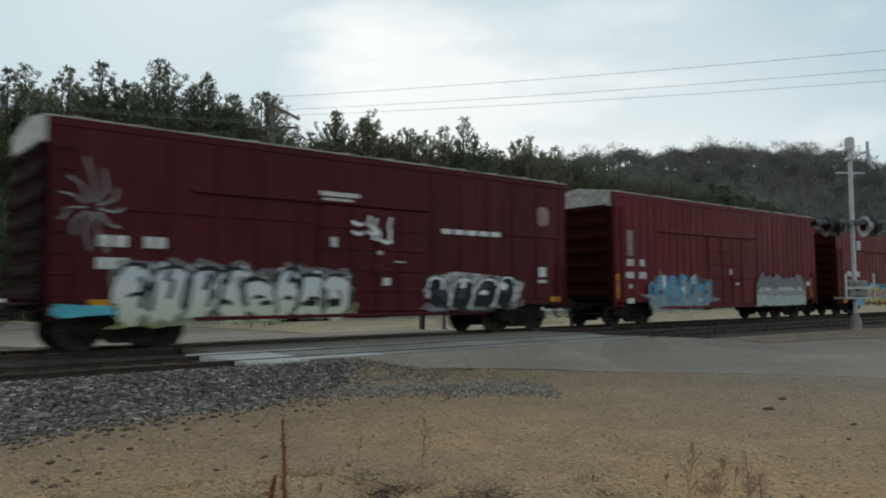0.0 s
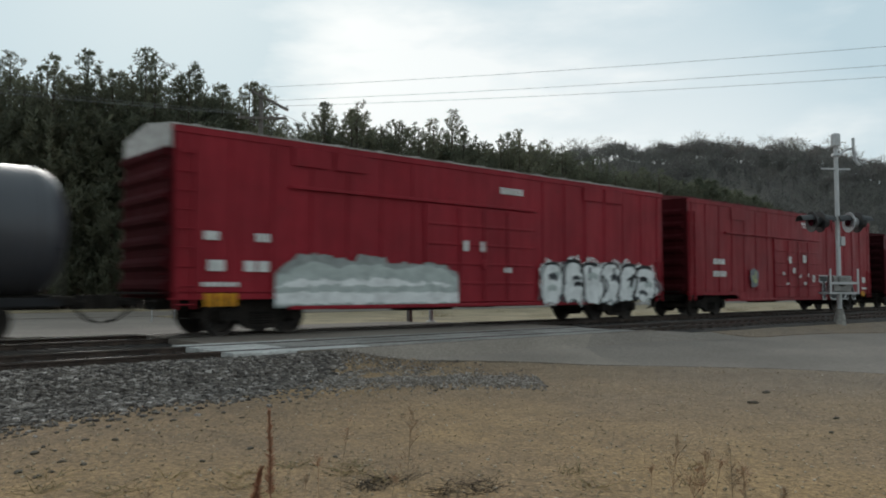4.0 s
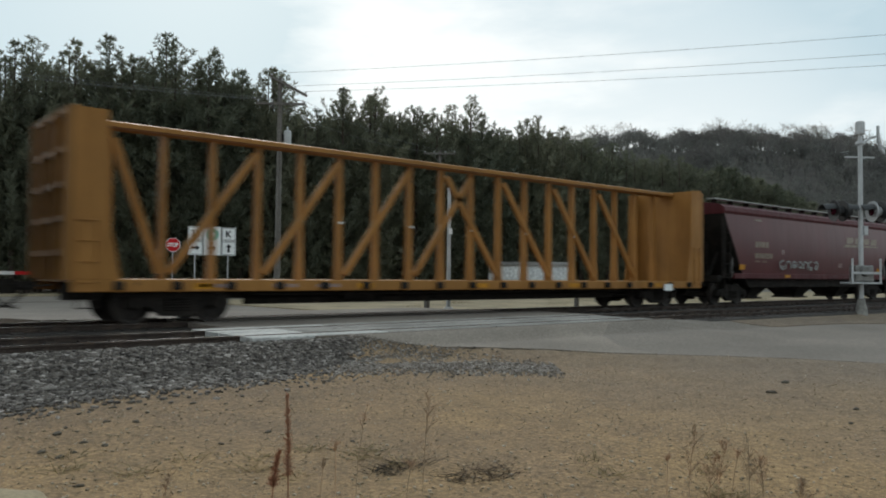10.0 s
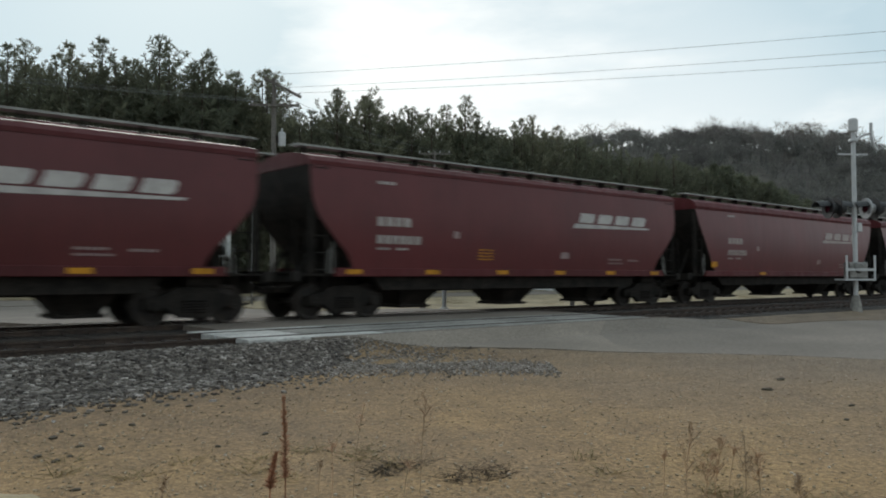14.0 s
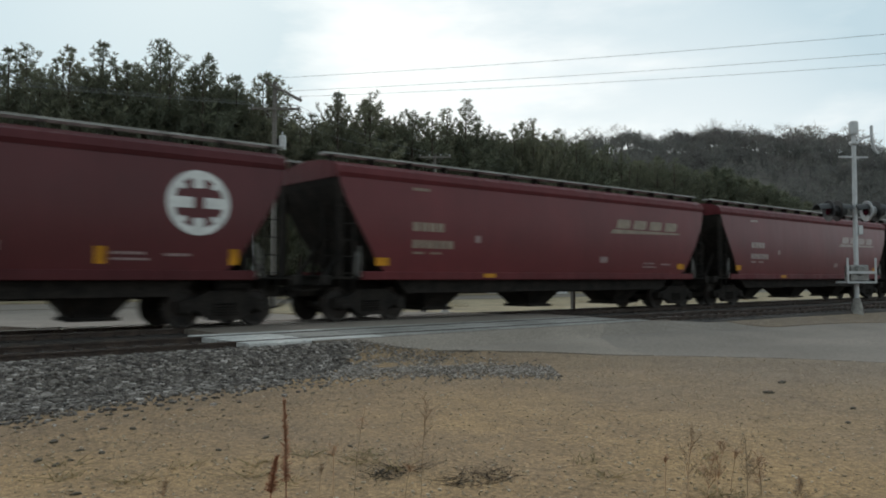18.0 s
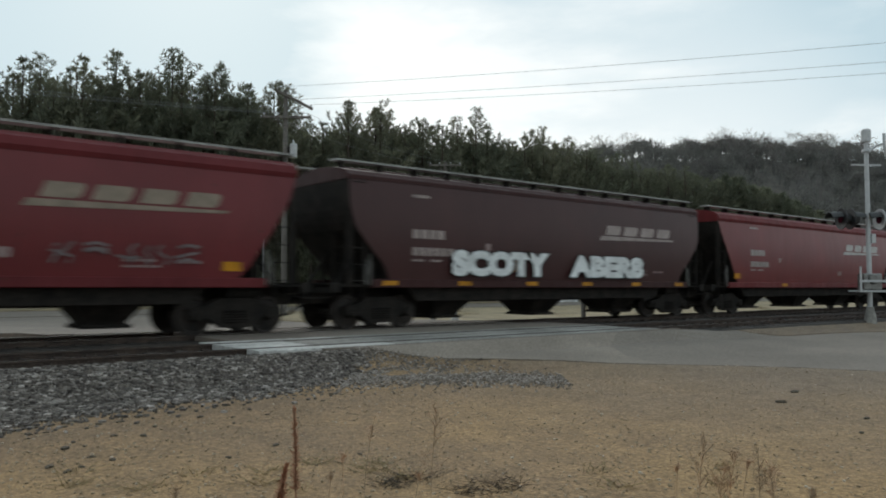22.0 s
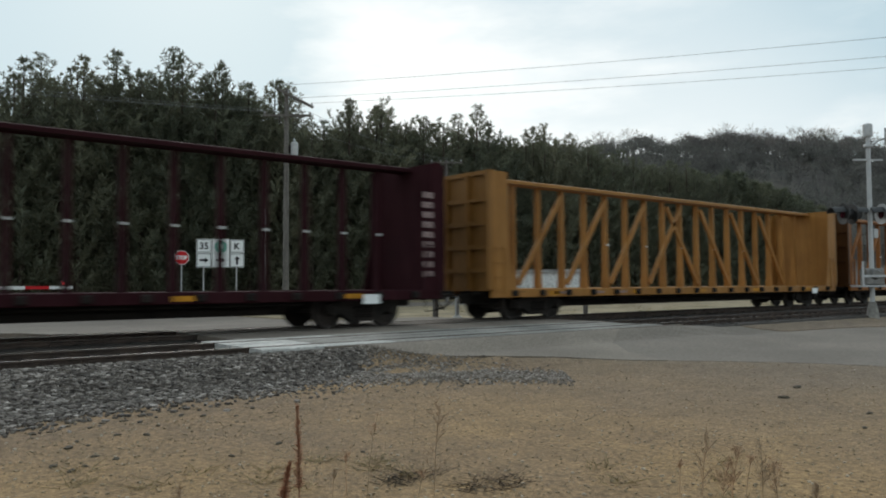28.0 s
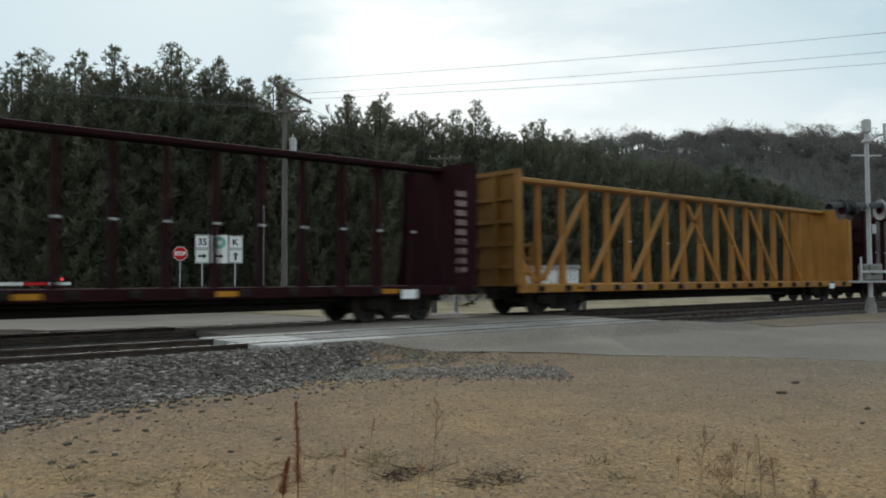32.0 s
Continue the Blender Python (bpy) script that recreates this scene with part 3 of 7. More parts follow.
def build_shoulder():
    """The bank of grey ballast on the yard's side, ending at the road."""
    xs = [-60, -30, -12, -4, 0, 1, 2, 3, 4, 5, 6, 7, 7.8]
    fs = [k / 12 for k in range(13)]
    v = []
    for x in xs:
        for f in fs:
            y, z = bank_point(x, f)
            v.append((x, y, z - (0.05 if f > 0.95 else 0)))
    n = len(fs)
    f = [(i * n + j, (i + 1) * n + j, (i + 1) * n + j + 1, i * n + j + 1) for i in range(len(xs) - 1) for j in range(n - 1)]
    setting("ballast_bank", Shape().add(v, f), BALLAST, "bank of crushed grey ballast stone beside the track", "ballast", True)

    def on_bank(rng):
        x = rng.uniform(0.2, 8.0)
        y, z = bank_point(x, 1.02 * rng.random() ** 0.9)
        return x, y, z + rng.uniform(-0.008, 0.022)

    scatter("ballast_stones", 17000, on_bank, lambda r: r.uniform(0.014, 0.042), STONES, "loose crushed grey ballast stones", "ballast", 5)

    def past_toe(rng):
        x = rng.uniform(0.2, 8.2)
        y = bank_toe(x) + 0.15 - abs(rng.gauss(0, 0.42))
        return x, y, ground_height(x, y) + 0.008

    scatter("strewn_ballast", 2200, past_toe, lambda r: r.uniform(0.01, 0.034), STONES, "ballast stones strewn over the gravel", "ballast", 15)

    def beside_road(rng):
        k, u = rng.random() ** 1.7, rng.gauss(0, 0.55)
        x, y = 7.7 + 2.5 * k - 0.8 * u * (1.2 - 0.6 * k), -6.2 - 2.8 * k - 0.95 * u * (1.2 - 0.6 * k)
        y = min(y, -5.8)
        return x, y, ground_height(x, y) + 0.012

    scatter("road_edge_stones", 6500, beside_road, lambda r: r.uniform(0.008, 0.024), CHIPS, "loose grey stones along the road's edge", "gravel", 6)

    def yard(rng):
        d = 4.5 + 12 * rng.random() ** 1.6
        a = radians(rng.uniform(14, 88))
        x, y = d * math.cos(a), -18 + d * math.sin(a)
        if y > -7.2:
            y = -7.2 - rng.random() * 3
        return x, y, ground_height(x, y) + 0.004

    scatter("yard_pebbles", 11000, yard, lambda r: 0.004 + 0.011 * r.random() ** 3, PEBBLES, "loose tan pebbles on the gravel yard", "gravel", 7)


build_shoulder()


# ---- pine wood ----
def pine(height, seed, fine=True, spiky=False):
    """A white pine: whorls of upswept limbs, feathery at the top and heavy below."""
    rng = random.Random(seed)
    trunk = Shape()
    lean = (rng.uniform(-0.25, 0.25), rng.uniform(-0.25, 0.25))
    pts = [(lean[0] * k, lean[1] * k, height * 0.97 * k) for k in (0, 0.3, 0.6, 1.0)]
    rad = [0.22, 0.17, 0.11, 0.03]
    trunk.loft([[(p[0] + r * math.cos(6.283 * i / 7), p[1] + r * math.sin(6.283 * i / 7), p[2]) for i in range(7)] for p, r in zip(pts, rad)])
    crown_v, crown_f = [], []

    def tuft(c, d, size, blades, wide):
        """A spray of needles: narrow blades round a twig's end."""
        u = d.orthogonal().normalized()
        w = d.cross(u)
        for _ in range(blades):
            a = rng.uniform(0, 6.28)
            e = (u * math.cos(a) + w * math.sin(a)) * rng.uniform(0.4, 0.95) + d * rng.uniform(0.3, 1.0)
            e = e.normalized() * size * rng.uniform(0.7, 1.25)
            s = e.cross(Vector((rng.uniform(-1, 1), rng.uniform(-1, 1), rng.uniform(-1, 1)))).normalized() * size * wide
            k = len(crown_v)
            crown_v.extend([c, c + e * 0.55 + s, c + e, c + e * 0.55 - s])
            crown_f.append((k, k + 1, k + 2, k + 3))

    z = height * rng.uniform(0.02, 0.06)
    while z < height - 0.35:
        k, below = z / height, height - z
        top = below < 6.5
        open_top = spiky and below < 5.0
        reach = min(0.15 + (0.46 if spiky else 0.5) * below, 3.0) * rng.uniform(0.75, 1.2) * min(1, 0.55 + 1.3 * k)
        n = 6 if not top else rng.choice((3, 4, 4)) if open_top else rng.choice((5, 5, 6))
        a0 = rng.uniform(0, 6.28)
        for i in range(n):
            if top and rng.random() < 0.12:
                continue
            a = a0 + i * 6.28 / n + rng.uniform(-0.3, 0.3)
            r = reach * rng.uniform(0.6, 1.15)
            # the young limbs sweep up steeply, the old ones reach out and turn up at their ends
            rise = (0.95 if open_top else 0.4 + 1.1 * max(0, 1 - below / 6.0)) + rng.uniform(-0.15, 0.25)
            base = Vector((lean[0] * k, lean[1] * k, z))
            d = Vector((math.cos(a), math.sin(a), 0))
            limb = lambda q: base + d * r * q + Vector((0, 0, r * (rise * q * 0.7 + 0.35 * q * q)))
            if top:
                trunk.tube(base, limb(0.6), 0.03 * (1.3 - k), 0.012, 3)
                trunk.tube(limb(0.6), limb(1.0), 0.012, 0.005, 3)
            m = max(4, int(r * (9 if top and fine else 3.4)))
            for j in range(m):
                q = 0.28 + 0.72 * (j + 1) / m
                p = limb(q) + Vector((rng.gauss(0, 0.06), rng.gauss(0, 0.06), rng.gauss(0, 0.05)))
                dd = (d * 0.7 + Vector((rng.uniform(-0.4, 0.4), rng.uniform(-0.4, 0.4), rng.uniform(0.6, 1.4)))).normalized()
                if top and fine:
                    tuft(p, dd, rng.uniform(0.22, 0.38), 9, 0.09)
                else:
                    tuft(p, dd, rng.uniform(0.4, 0.7), 8, 0.08)
        z += rng.uniform(0.62, 0.85) if open_top else rng.uniform(0.42, 0.62)
    for q in range(5):
        tuft(Vector((lean[0], lean[1], height * 0.97 - 0.2 * q)), Vector((rng.uniform(-0.3, 0.3), rng.uniform(-0.3, 0.3), 1)).normalized(), 0.34, 6, 0.08)
    me = bpy.data.meshes.new("crown")
    me.from_pydata([tuple(p) for p in crown_v], [], crown_f)
    root = thing("pine_tree", "dark green white pine with a ragged spiky crown", "tree", "pine wood")
    part("trunk", trunk, BARK, root)
    part("crown", me, NEEDLES, root, "dark green needle crown")
    return root


def canopy(x):
    """Height of the wood's edge along the highway."""
    return float(np.interp(x, [8, 9.9, 11.1, 14.5, 18.9, 20.8, 24.2, 27.3, 29.9, 31.8, 33.7, 35.5, 39.8, 44.3, 46.7, 51.3, 55, 61, 66, 73, 84.7, 100, 109, 127],
                           [14.7, 15.0, 16.3, 17.0, 17.6, 17.6, 18.1, 17.7, 17.8, 16.0, 15.0, 16.9, 17.9, 17.3, 17.0, 17.6, 17.4, 17.6, 17.2, 16.9, 16.5, 15.9, 15.1, 12.7]))


def build_wood():
    rng = random.Random(11)
    kinds = [(h, pine(h, 40 + i, True, True)) for i, h in enumerate((16.2, 17.4, 18.2, 16.6, 17.0, 15.6))]
    bushy = [(h, pine(h, 50 + i)) for i, h in enumerate((16.4, 17.2, 15.8))]
    plain = [(h, pine(h, 60 + i, False)) for i, h in enumerate((17.0, 18.0))]
    used = set()

    def plant(px, py, target, stock, slim=1.0):
        h, src = stock[rng.randrange(len(stock))]
        m = pose(px, py, ground_height(px, py) - 0.05, 0, 0, rng.uniform(0, 360))
        if src.name not in used:
            used.add(src.name)
            ob = src
            ob.matrix_basis = m
        else:
            ob = copy_thing(src, m)
        k = target / h
        w = k * rng.uniform(0.88, 1.1) * slim
        ob.scale = (w, w, k)

    base = 0.36
    for x, z in ((11.1, 16.4), (14.5, 17.1), (20.8, 18.9), (24.2, 18.5), (29.6, 17.9), (39.8, 18.1), (36.6, 17.4), (51.3, 18.9), (61.1, 18.3)):
        plant(x, 38.8, z + base, kinds, 0.9)
    for y0, gap, x0, x1, low in ((39.6, 1.75, 7, 128, 0.94), (41.6, 1.75, 7, 130, 0.9), (43.4, 1.8, 7, 130, 0.82), (46.5, 2.6, 7, 132, 0.82)):
        x = x0 + rng.uniform(0, 2)
        while x < x1:
            px, py = x + rng.uniform(-0.8, 0.8), y0 + rng.uniform(-1.0, 1.0)
            far = (py + 18) / 57
            plant(px, py, base + canopy(px / far) * (1 + 0.75 * (far - 1)) * rng.uniform(low, low + 0.1), (kinds if y0 < 42.5 else bushy) if py < 45 and px < 100 else plain)
            x += gap * rng.uniform(0.75, 1.25)
    for y0, gap, x0, x1 in ((51, 4.0, 8, 136),):
        x = x0
        while x < x1:
            plant(x + rng.uniform(-1, 1), y0 + rng.uniform(-1.5, 1.5), 17.0 * rng.uniform(0.85, 1.0) * min(1, canopy(x * 57 / (y0 + 18)) / 16.5), plain)
            x += gap * rng.uniform(0.8, 1.2)


build_wood()


# ---- wooded bluff in the distance ----
def bluff_height(u, d):
    """Height of the bluff at bearing u (degrees from +x) and d metres from the yard."""
    crest = float(np.interp(u, [5, 15, 20, 21.5, 26, 35, 45, 60, 110], [30, 36, 48, 52, 58, 61, 58.5, 48, 28])) + 1.2 * math.sin(u * 0.9) + 0.8 * math.sin(u * 2.3 + 1)
    return crest * smooth_step(190, 400, d) + 2


def build_bluff():
    us, ds = [2 + 0.7 * k for k in range(152)], [150 + 12 * k for k in range(34)]
    v = [(d * math.cos(radians(u)), -18 + d * math.sin(radians(u)), bluff_height(u, d) + 2.5 * noise.noise((u * 0.4, d * 0.03, 0)) - 4 * (d < 170)) for u in us for d in ds]
    n = len(ds)
    f = [(i * n + j, i * n + j + 1, (i + 1) * n + j + 1, (i + 1) * n + j) for i in range(len(us) - 1) for j in range(n - 1)]
    setting("bluff", Shape().add(v, f), HILLSIDE, "brown leaf-littered bluff rising behind the railway", "hill", True)
    rng = random.Random(3)

    def woods(name, count, spread, size, twigs, label, mat, span=(12, 62)):
        sv, sf = [], []

        def twig(a, b, w):
            s = (b - a).cross(Vector((rng.uniform(-1, 1), rng.uniform(-1, 1), rng.uniform(-1, 1)))).normalized() * w
            k = len(sv)
            sv.extend([a - s, a + s, b])
            sf.append((k, k + 1, k + 2))

        for _ in range(count):
            u = rng.uniform(*span)
            d = spread(rng)
            # a grassy clearing on the slope
            if 23.5 < u < 28.5 and 280 < d < 335 and rng.random() < 0.6:
                continue
            c = Vector((d * math.cos(radians(u)), -18 + d * math.sin(radians(u)), bluff_height(u, d) - 1.0))
            h = rng.uniform(*size)
            twig(c, c + Vector((0, 0, h * 0.75)), 0.3)
            cr = c + Vector((0, 0, h * 0.62))
            for _ in range(7):
                a = rng.uniform(0, 6.28)
                e = Vector((math.cos(a), math.sin(a), rng.uniform(0.5, 1.6))).normalized() * h * rng.uniform(0.3, 0.42)
                twig(c + Vector((0, 0, h * rng.uniform(0.25, 0.6))), cr + e * 0.6, 0.16)
            for _ in range(twigs):
                q = Vector((rng.gauss(0, 1), rng.gauss(0, 1), rng.gauss(0, 1) + 0.25)).normalized()
                q = Vector((q.x * 0.36, q.y * 0.36, q.z * 0.34)) * h * rng.uniform(0.55, 1.05)
                p = cr + q
                twig(p - q * rng.uniform(0.1, 0.3), p + Vector((rng.gauss(0, 0.5), rng.gauss(0, 0.5), rng.uniform(-0.1, 0.8))), 0.13)
        me = bpy.data.meshes.new(name)
        me.from_pydata([tuple(p) for p in sv], [], sf)
        tagged(part(name, me, mat, None, label), "", "woods", "", "stuff")

    woods("bare_woods", 2500, lambda r: r.uniform(215, 395), (7, 12), 110, "leafless grey-brown woods covering the bluff", BARETWIG)
    woods("crest_woods", 230, lambda r: r.uniform(388, 425), (11, 18), 130, "leafless pale grey trees along the bluff's crest", PALETWIG)
    woods("oak_woods", 100, lambda r: r.uniform(300, 410), (9, 14), 230, "dark brown oaks that keep their leaves on the bluff", DARKTWIG, (12, 33))
    woods("crest_oaks", 150, lambda r: r.uniform(345, 405), (7, 12), 240, "dark crowded oaks along the bluff's shoulder", DARKTWIG, (14, 32))


build_bluff()


# ---- running gear shared by all cars ----
CARS, WHEELS = [], []
WHEEL_R = 0.44


def shared(me, material):
    me.materials.append(material)
    return me


def wheelset_shape():
    sh = Shape()
    sh.lathe([(0.075, -1.05), (0.085, -0.9), (0.085, 0.9), (0.075, 1.05)], "y", 10)
    for s in (-1, 1):
        y = s * 0.755
        prof = [(0.12, y - s * 0.05), (0.36, y - s * 0.045), (WHEEL_R + 0.028, y - s * 0.055), (WHEEL_R + 0.026, y - s * 0.03), (WHEEL_R, y - s * 0.02), (WHEEL_R - 0.006, y + s * 0.07),
                (0.375, y + s * 0.068), (0.355, y + s * 0.03), (0.17, y + s * 0.055), (0.13, y + s * 0.095), (0.0, y + s * 0.095)]
        sh.lathe(prof, "y", 24)
        for k in range(3):
            a = k * 2.0944
            sh.box(0.2 * math.cos(a) - 0.02, 0.2 * math.cos(a) + 0.02, y + s * 0.03 - 0.03, y + s * 0.03 + 0.03, 0.2 * math.sin(a) - 0.02, 0.2 * math.sin(a) + 0.02)
    return sh


def side_frame_shape(y):
    ring = [(-1.12, 0.36), (-1.12, 0.6), (-0.78, 0.66), (-0.42, 0.84), (0.42, 0.84), (0.78, 0.66), (1.12, 0.6), (1.12, 0.36), (0.72, 0.4), (0.36, 0.16), (-0.36, 0.16), (-0.72, 0.4)]
    sh = Shape().extrude([(x, y - 0.09, z) for x, z in ring], (0, 0.18, 0))
    for x in (-0.89, 0.89):
        sh.lathe([(0.02, y - 0.17), (0.12, y - 0.16), (0.13, y + 0.06)], "y", 12, (x, 0, WHEEL_R))
    return sh


def spring_shape():
    prof = []
    for k in range(5):
        prof += [(0.06, 0.27 + 0.06 * k), (0.085, 0.295 + 0.06 * k), (0.06, 0.32 + 0.06 * k)]
    return Shape().lathe(prof, "z", 8)


GEAR = {
    "wheel": shared(wheelset_shape().mesh("wheelset"), WHEEL),
    "near": shared(side_frame_shape(-1.0).mesh("side_frame"), STEEL),
    "far": shared(side_frame_shape(1.0).mesh("side_frame"), STEEL),
    "spring": shared(spring_shape().mesh("spring"), STEEL),
    "bolster": shared(Shape().box(-0.22, 0.22, -1.1, 1.1, 0.48, 0.74, 0.05).box(-0.9, -0.8, -0.9, 0.9, 0.3, 0.42).box(0.8, 0.9, -0.9, 0.9, 0.3, 0.42).mesh("bolster"), STEEL),
}


def coupler_shape(out):
    """Coupler shank, head and hanging air hose; out is -1 or 1 along the car."""
    sh = Shape()
    sh.box(min(0, out * 0.55), max(0, out * 0.55), -0.09, 0.09, 0.72, 0.9, 0.02)
    ring = [(0.5, -0.2), (0.78, -0.24), (0.9, -0.16), (0.84, -0.04), (0.72, 0.0), (0.86, 0.08), (0.84, 0.22), (0.6, 0.2), (0.5, 0.1)]
    sh.extrude([(out * x, y, 0.66) for x, y in ring], (0, 0, 0.3))
    hose = [(out * 0.2, -0.45, 0.78), (out * 0.4, -0.42, 0.6), (out * 0.62, -0.35, 0.42), (out * 0.86, -0.22, 0.36)]
    sh.pipe(hose, 0.03)
    sh.pipe([(0, -1.3, 0.85), (out * 0.3, -1.28, 0.82), (out * 0.42, -0.7, 0.8), (out * 0.5, -0.25, 0.86)], 0.016)
    return sh


COUPLER = {o: shared(coupler_shape(o).mesh("coupler"), STEEL) for o in (-1, 1)}


def truck(car, x):
    tr = part("truck", GEAR["bolster"], None, car, "dark cast-steel four-wheel truck", at=pose(x, 0, 0))
    for k in ("near", "far"):
        part("side_frame", GEAR[k], None, tr)
        for dx in (-0.2, 0.0, 0.2):
            part("spring", GEAR["spring"], None, tr, at=pose(dx, -1.1 if k == "near" else 0.9, 0))
    for dx in (-0.89, 0.89):
        part("wheelset", GEAR["wheel"], None, tr, at=pose(dx, 0, WHEEL_R))


def running_gear(car, L, tx, over=0.0):
    truck(car, tx)
    truck(car, L - tx)
    part("coupler", COUPLER[-1], None, car, at=pose(-over, 0, 0))
    part("coupler", COUPLER[1], None, car, at=pose(L + over, 0, 0))


def ladder(x0, x1, y, z0, z1, step=0.42):
    """A grab-iron ladder with rungs along x."""
    sh = Shape()
    n = int((z1 - z0) / step)
    for k in range(n + 1):
        z = z0 + step * k
        sh.pipe([(x0, y + 0.05, z), (x0, y - 0.03, z), (x1, y - 0.03, z), (x1, y + 0.05, z)], 0.014, 5)
    for x in (x0, x1):
        sh.box(x - 0.022, x + 0.022, y - 0.02, y + 0.05, z0 - 0.1, z0 + n * step + 0.1)
    return sh


# ---- lettering, stencils and sprayed paint ----
def bars(rows, y):
    """Plain bars that stand for unreadable or withheld writing: (x0, x1, z0, z1, count)."""
    sh = Shape()
    for x0, x1, z0, z1, n in rows:
        w = (x1 - x0) / n
        for k in range(n):
            sh.box(x0 + k * w + 0.1 * w, x0 + (k + 1) * w - 0.1 * w, y, y + 0.004, z0, z1)
    return sh


def blob(cx, cz, rx, rz, y, seed, rough=0.25, n=30, p=0.55):
    rng = random.Random(seed)
    k = [rng.uniform(0, 6.28) for _ in range(5)]
    ring = []
    for i in range(n):
        a = 2 * math.pi * i / n
        r = 1 + rough * (0.5 * math.sin(3 * a + k[0]) + 0.4 * math.sin(5 * a + k[1]) + 0.4 * math.sin(8 * a + k[2]) + 0.3 * math.sin(13 * a + k[3]))
        c, s = math.cos(a), math.sin(a)
        ring.append((cx + rx * r * math.copysign(abs(c) ** p, c), y, cz + rz * r * math.copysign(abs(s) ** p, s)))
    return Shape().extrude(ring, (0, 0.003, 0))


def ribbon(sh, pts, w, y):
    """A flat stroke of width w through points of the x-z plane."""
    left, right = [], []
    for i, p in enumerate(pts):
        a, b = pts[max(0, i - 1)], pts[min(len(pts) - 1, i + 1)]
        d = Vector((b[0] - a[0], b[1] - a[1]))
        d = d.normalized() if d.length > 1e-6 else Vector((1, 0))
        n = Vector((-d.y, d.x)) * w / 2
        left.append((p[0] + n.x, y, p[1] + n.y))
        right.append((p[0] - n.x, y, p[1] - n.y))
    sh.loft([[l, r, (r[0], r[1] + 0.002, r[2]), (l[0], l[1] + 0.002, l[2])] for l, r in zip(left, right)])


def wild_strokes(x0, x1, z0, z1, count, seed):
    """Bent fat strokes that look like sprayed lettering but spell nothing."""
    rng = random.Random(seed)
    out, w = [], (x1 - x0) / count
    for k in range(count):
        a, h = x0 + w * (k + 0.5), z1 - z0
        bend = rng.choice((-1, 1))
        for _ in range(rng.choice((2, 3, 3))):
            top, low = z1 - h * rng.uniform(0, 0.15), z0 + h * rng.uniform(0, 0.15)
            xa, xb = a + w * rng.uniform(-0.4, 0.4), a + w * rng.uniform(-0.4, 0.4)
            if rng.random() < 0.45:
                zc = rng.uniform(low, top)
                out.append([(a - w * 0.38, zc), (a, zc + h * 0.12 * bend), (a + w * 0.38, zc + h * rng.uniform(-0.1, 0.1))])
            else:
                out.append([(xa, top), (xa + bend * w * 0.18, (2 * top + low) / 3), (xb - bend * w * 0.12, (top + 2 * low) / 3), (xb, low)])
    return out


def round_strokes(x0, x1, z0, z1, count, seed):
    """Fat arches, bowls and hooks that look like bubble lettering but spell nothing."""
    rng = random.Random(seed)
    out, w, h = [], (x1 - x0) / count, z1 - z0
    for k in range(count):
        cx = x0 + w * (k + 0.5) + rng.uniform(-0.06, 0.06) * w
        form = rng.choice(("arch", "bowl", "hook", "loop", "arch"))
        a0, a1, rx, rz, cz = {"arch": (200, -20, 0.42, 0.5, 0.38), "bowl": (60, 300, 0.44, 0.46, 0.48), "hook": (150, -150, 0.4, 0.42, 0.5), "loop": (0, 360, 0.36, 0.34, 0.55)}[form]
        arc = []
        for i in range(11):
            a = radians(a0 + (a1 - a0) * i / 10)
            arc.append((cx + rx * w * math.cos(a), z0 + h * (cz + rng.uniform(-0.01, 0.01)) + rz * h * math.sin(a)))
        if form == "arch":
            arc = [(arc[0][0] - 0.03 * w, z0)] + arc + [(arc[-1][0] + 0.05 * w, z0 + 0.05 * h)]
        out.append(arc)
        if rng.random() < 0.6:
            z = z0 + h * rng.uniform(0.2, 0.5)
            out.append([(cx - 0.2 * w, z), (cx, z + 0.06 * h), (cx + 0.22 * w, z + 0.02 * h)])
    return out


def mist_paint(name, colour, cover=0.6):
    """Thin overspray that lets the paint below show through in patches."""
    m, nt, bs, N, Lk = shader(name)
    n = noise_node(nt, 3.5, 6, 0.75)
    bs.inputs["Base Color"].default_value = (*colour, 1)
    bs.inputs["Roughness"].default_value = 0.6
    bs.inputs["Specular IOR Level"].default_value = 0.2
    Lk(ramp_node(nt, n.outputs["Fac"], [(0.3, (cover * 0.15,) * 3), (0.62, (cover,) * 3)]).outputs[0], bs.inputs["Alpha"])
    return m


SPRAY = {}


def spray(name, colour):
    if name not in SPRAY:
        SPRAY[name] = flat_paint("spray paint " + name, colour, 0.45, 0.3)
    return SPRAY[name]


SPRAYS = {"white": (0.72, 0.73, 0.72), "pale": (0.42, 0.46, 0.44), "silver": (0.5, 0.52, 0.53), "black": (0.015, 0.016, 0.018), "grey": (0.17, 0.18, 0.19), "blue": (0.05, 0.3, 0.5), "cyan": (0.1, 0.42, 0.52),
          "navy": (0.02, 0.06, 0.12), "yellow": (0.62, 0.42, 0.07), "orange": (0.6, 0.2, 0.03), "red": (0.5, 0.05, 0.05), "green": (0.1, 0.35, 0.24), "cream": (0.55, 0.45, 0.35), "purple": (0.2, 0.12, 0.25), "halo": (0.16, 0.3, 0.42), "ghost": (0.16, 0.13, 0.13), "char": (0.05, 0.055, 0.06), "dust": (0.27, 0.29, 0.28), "lime": (0.42, 0.45, 0.2), "mint": (0.2, 0.44, 0.36)}


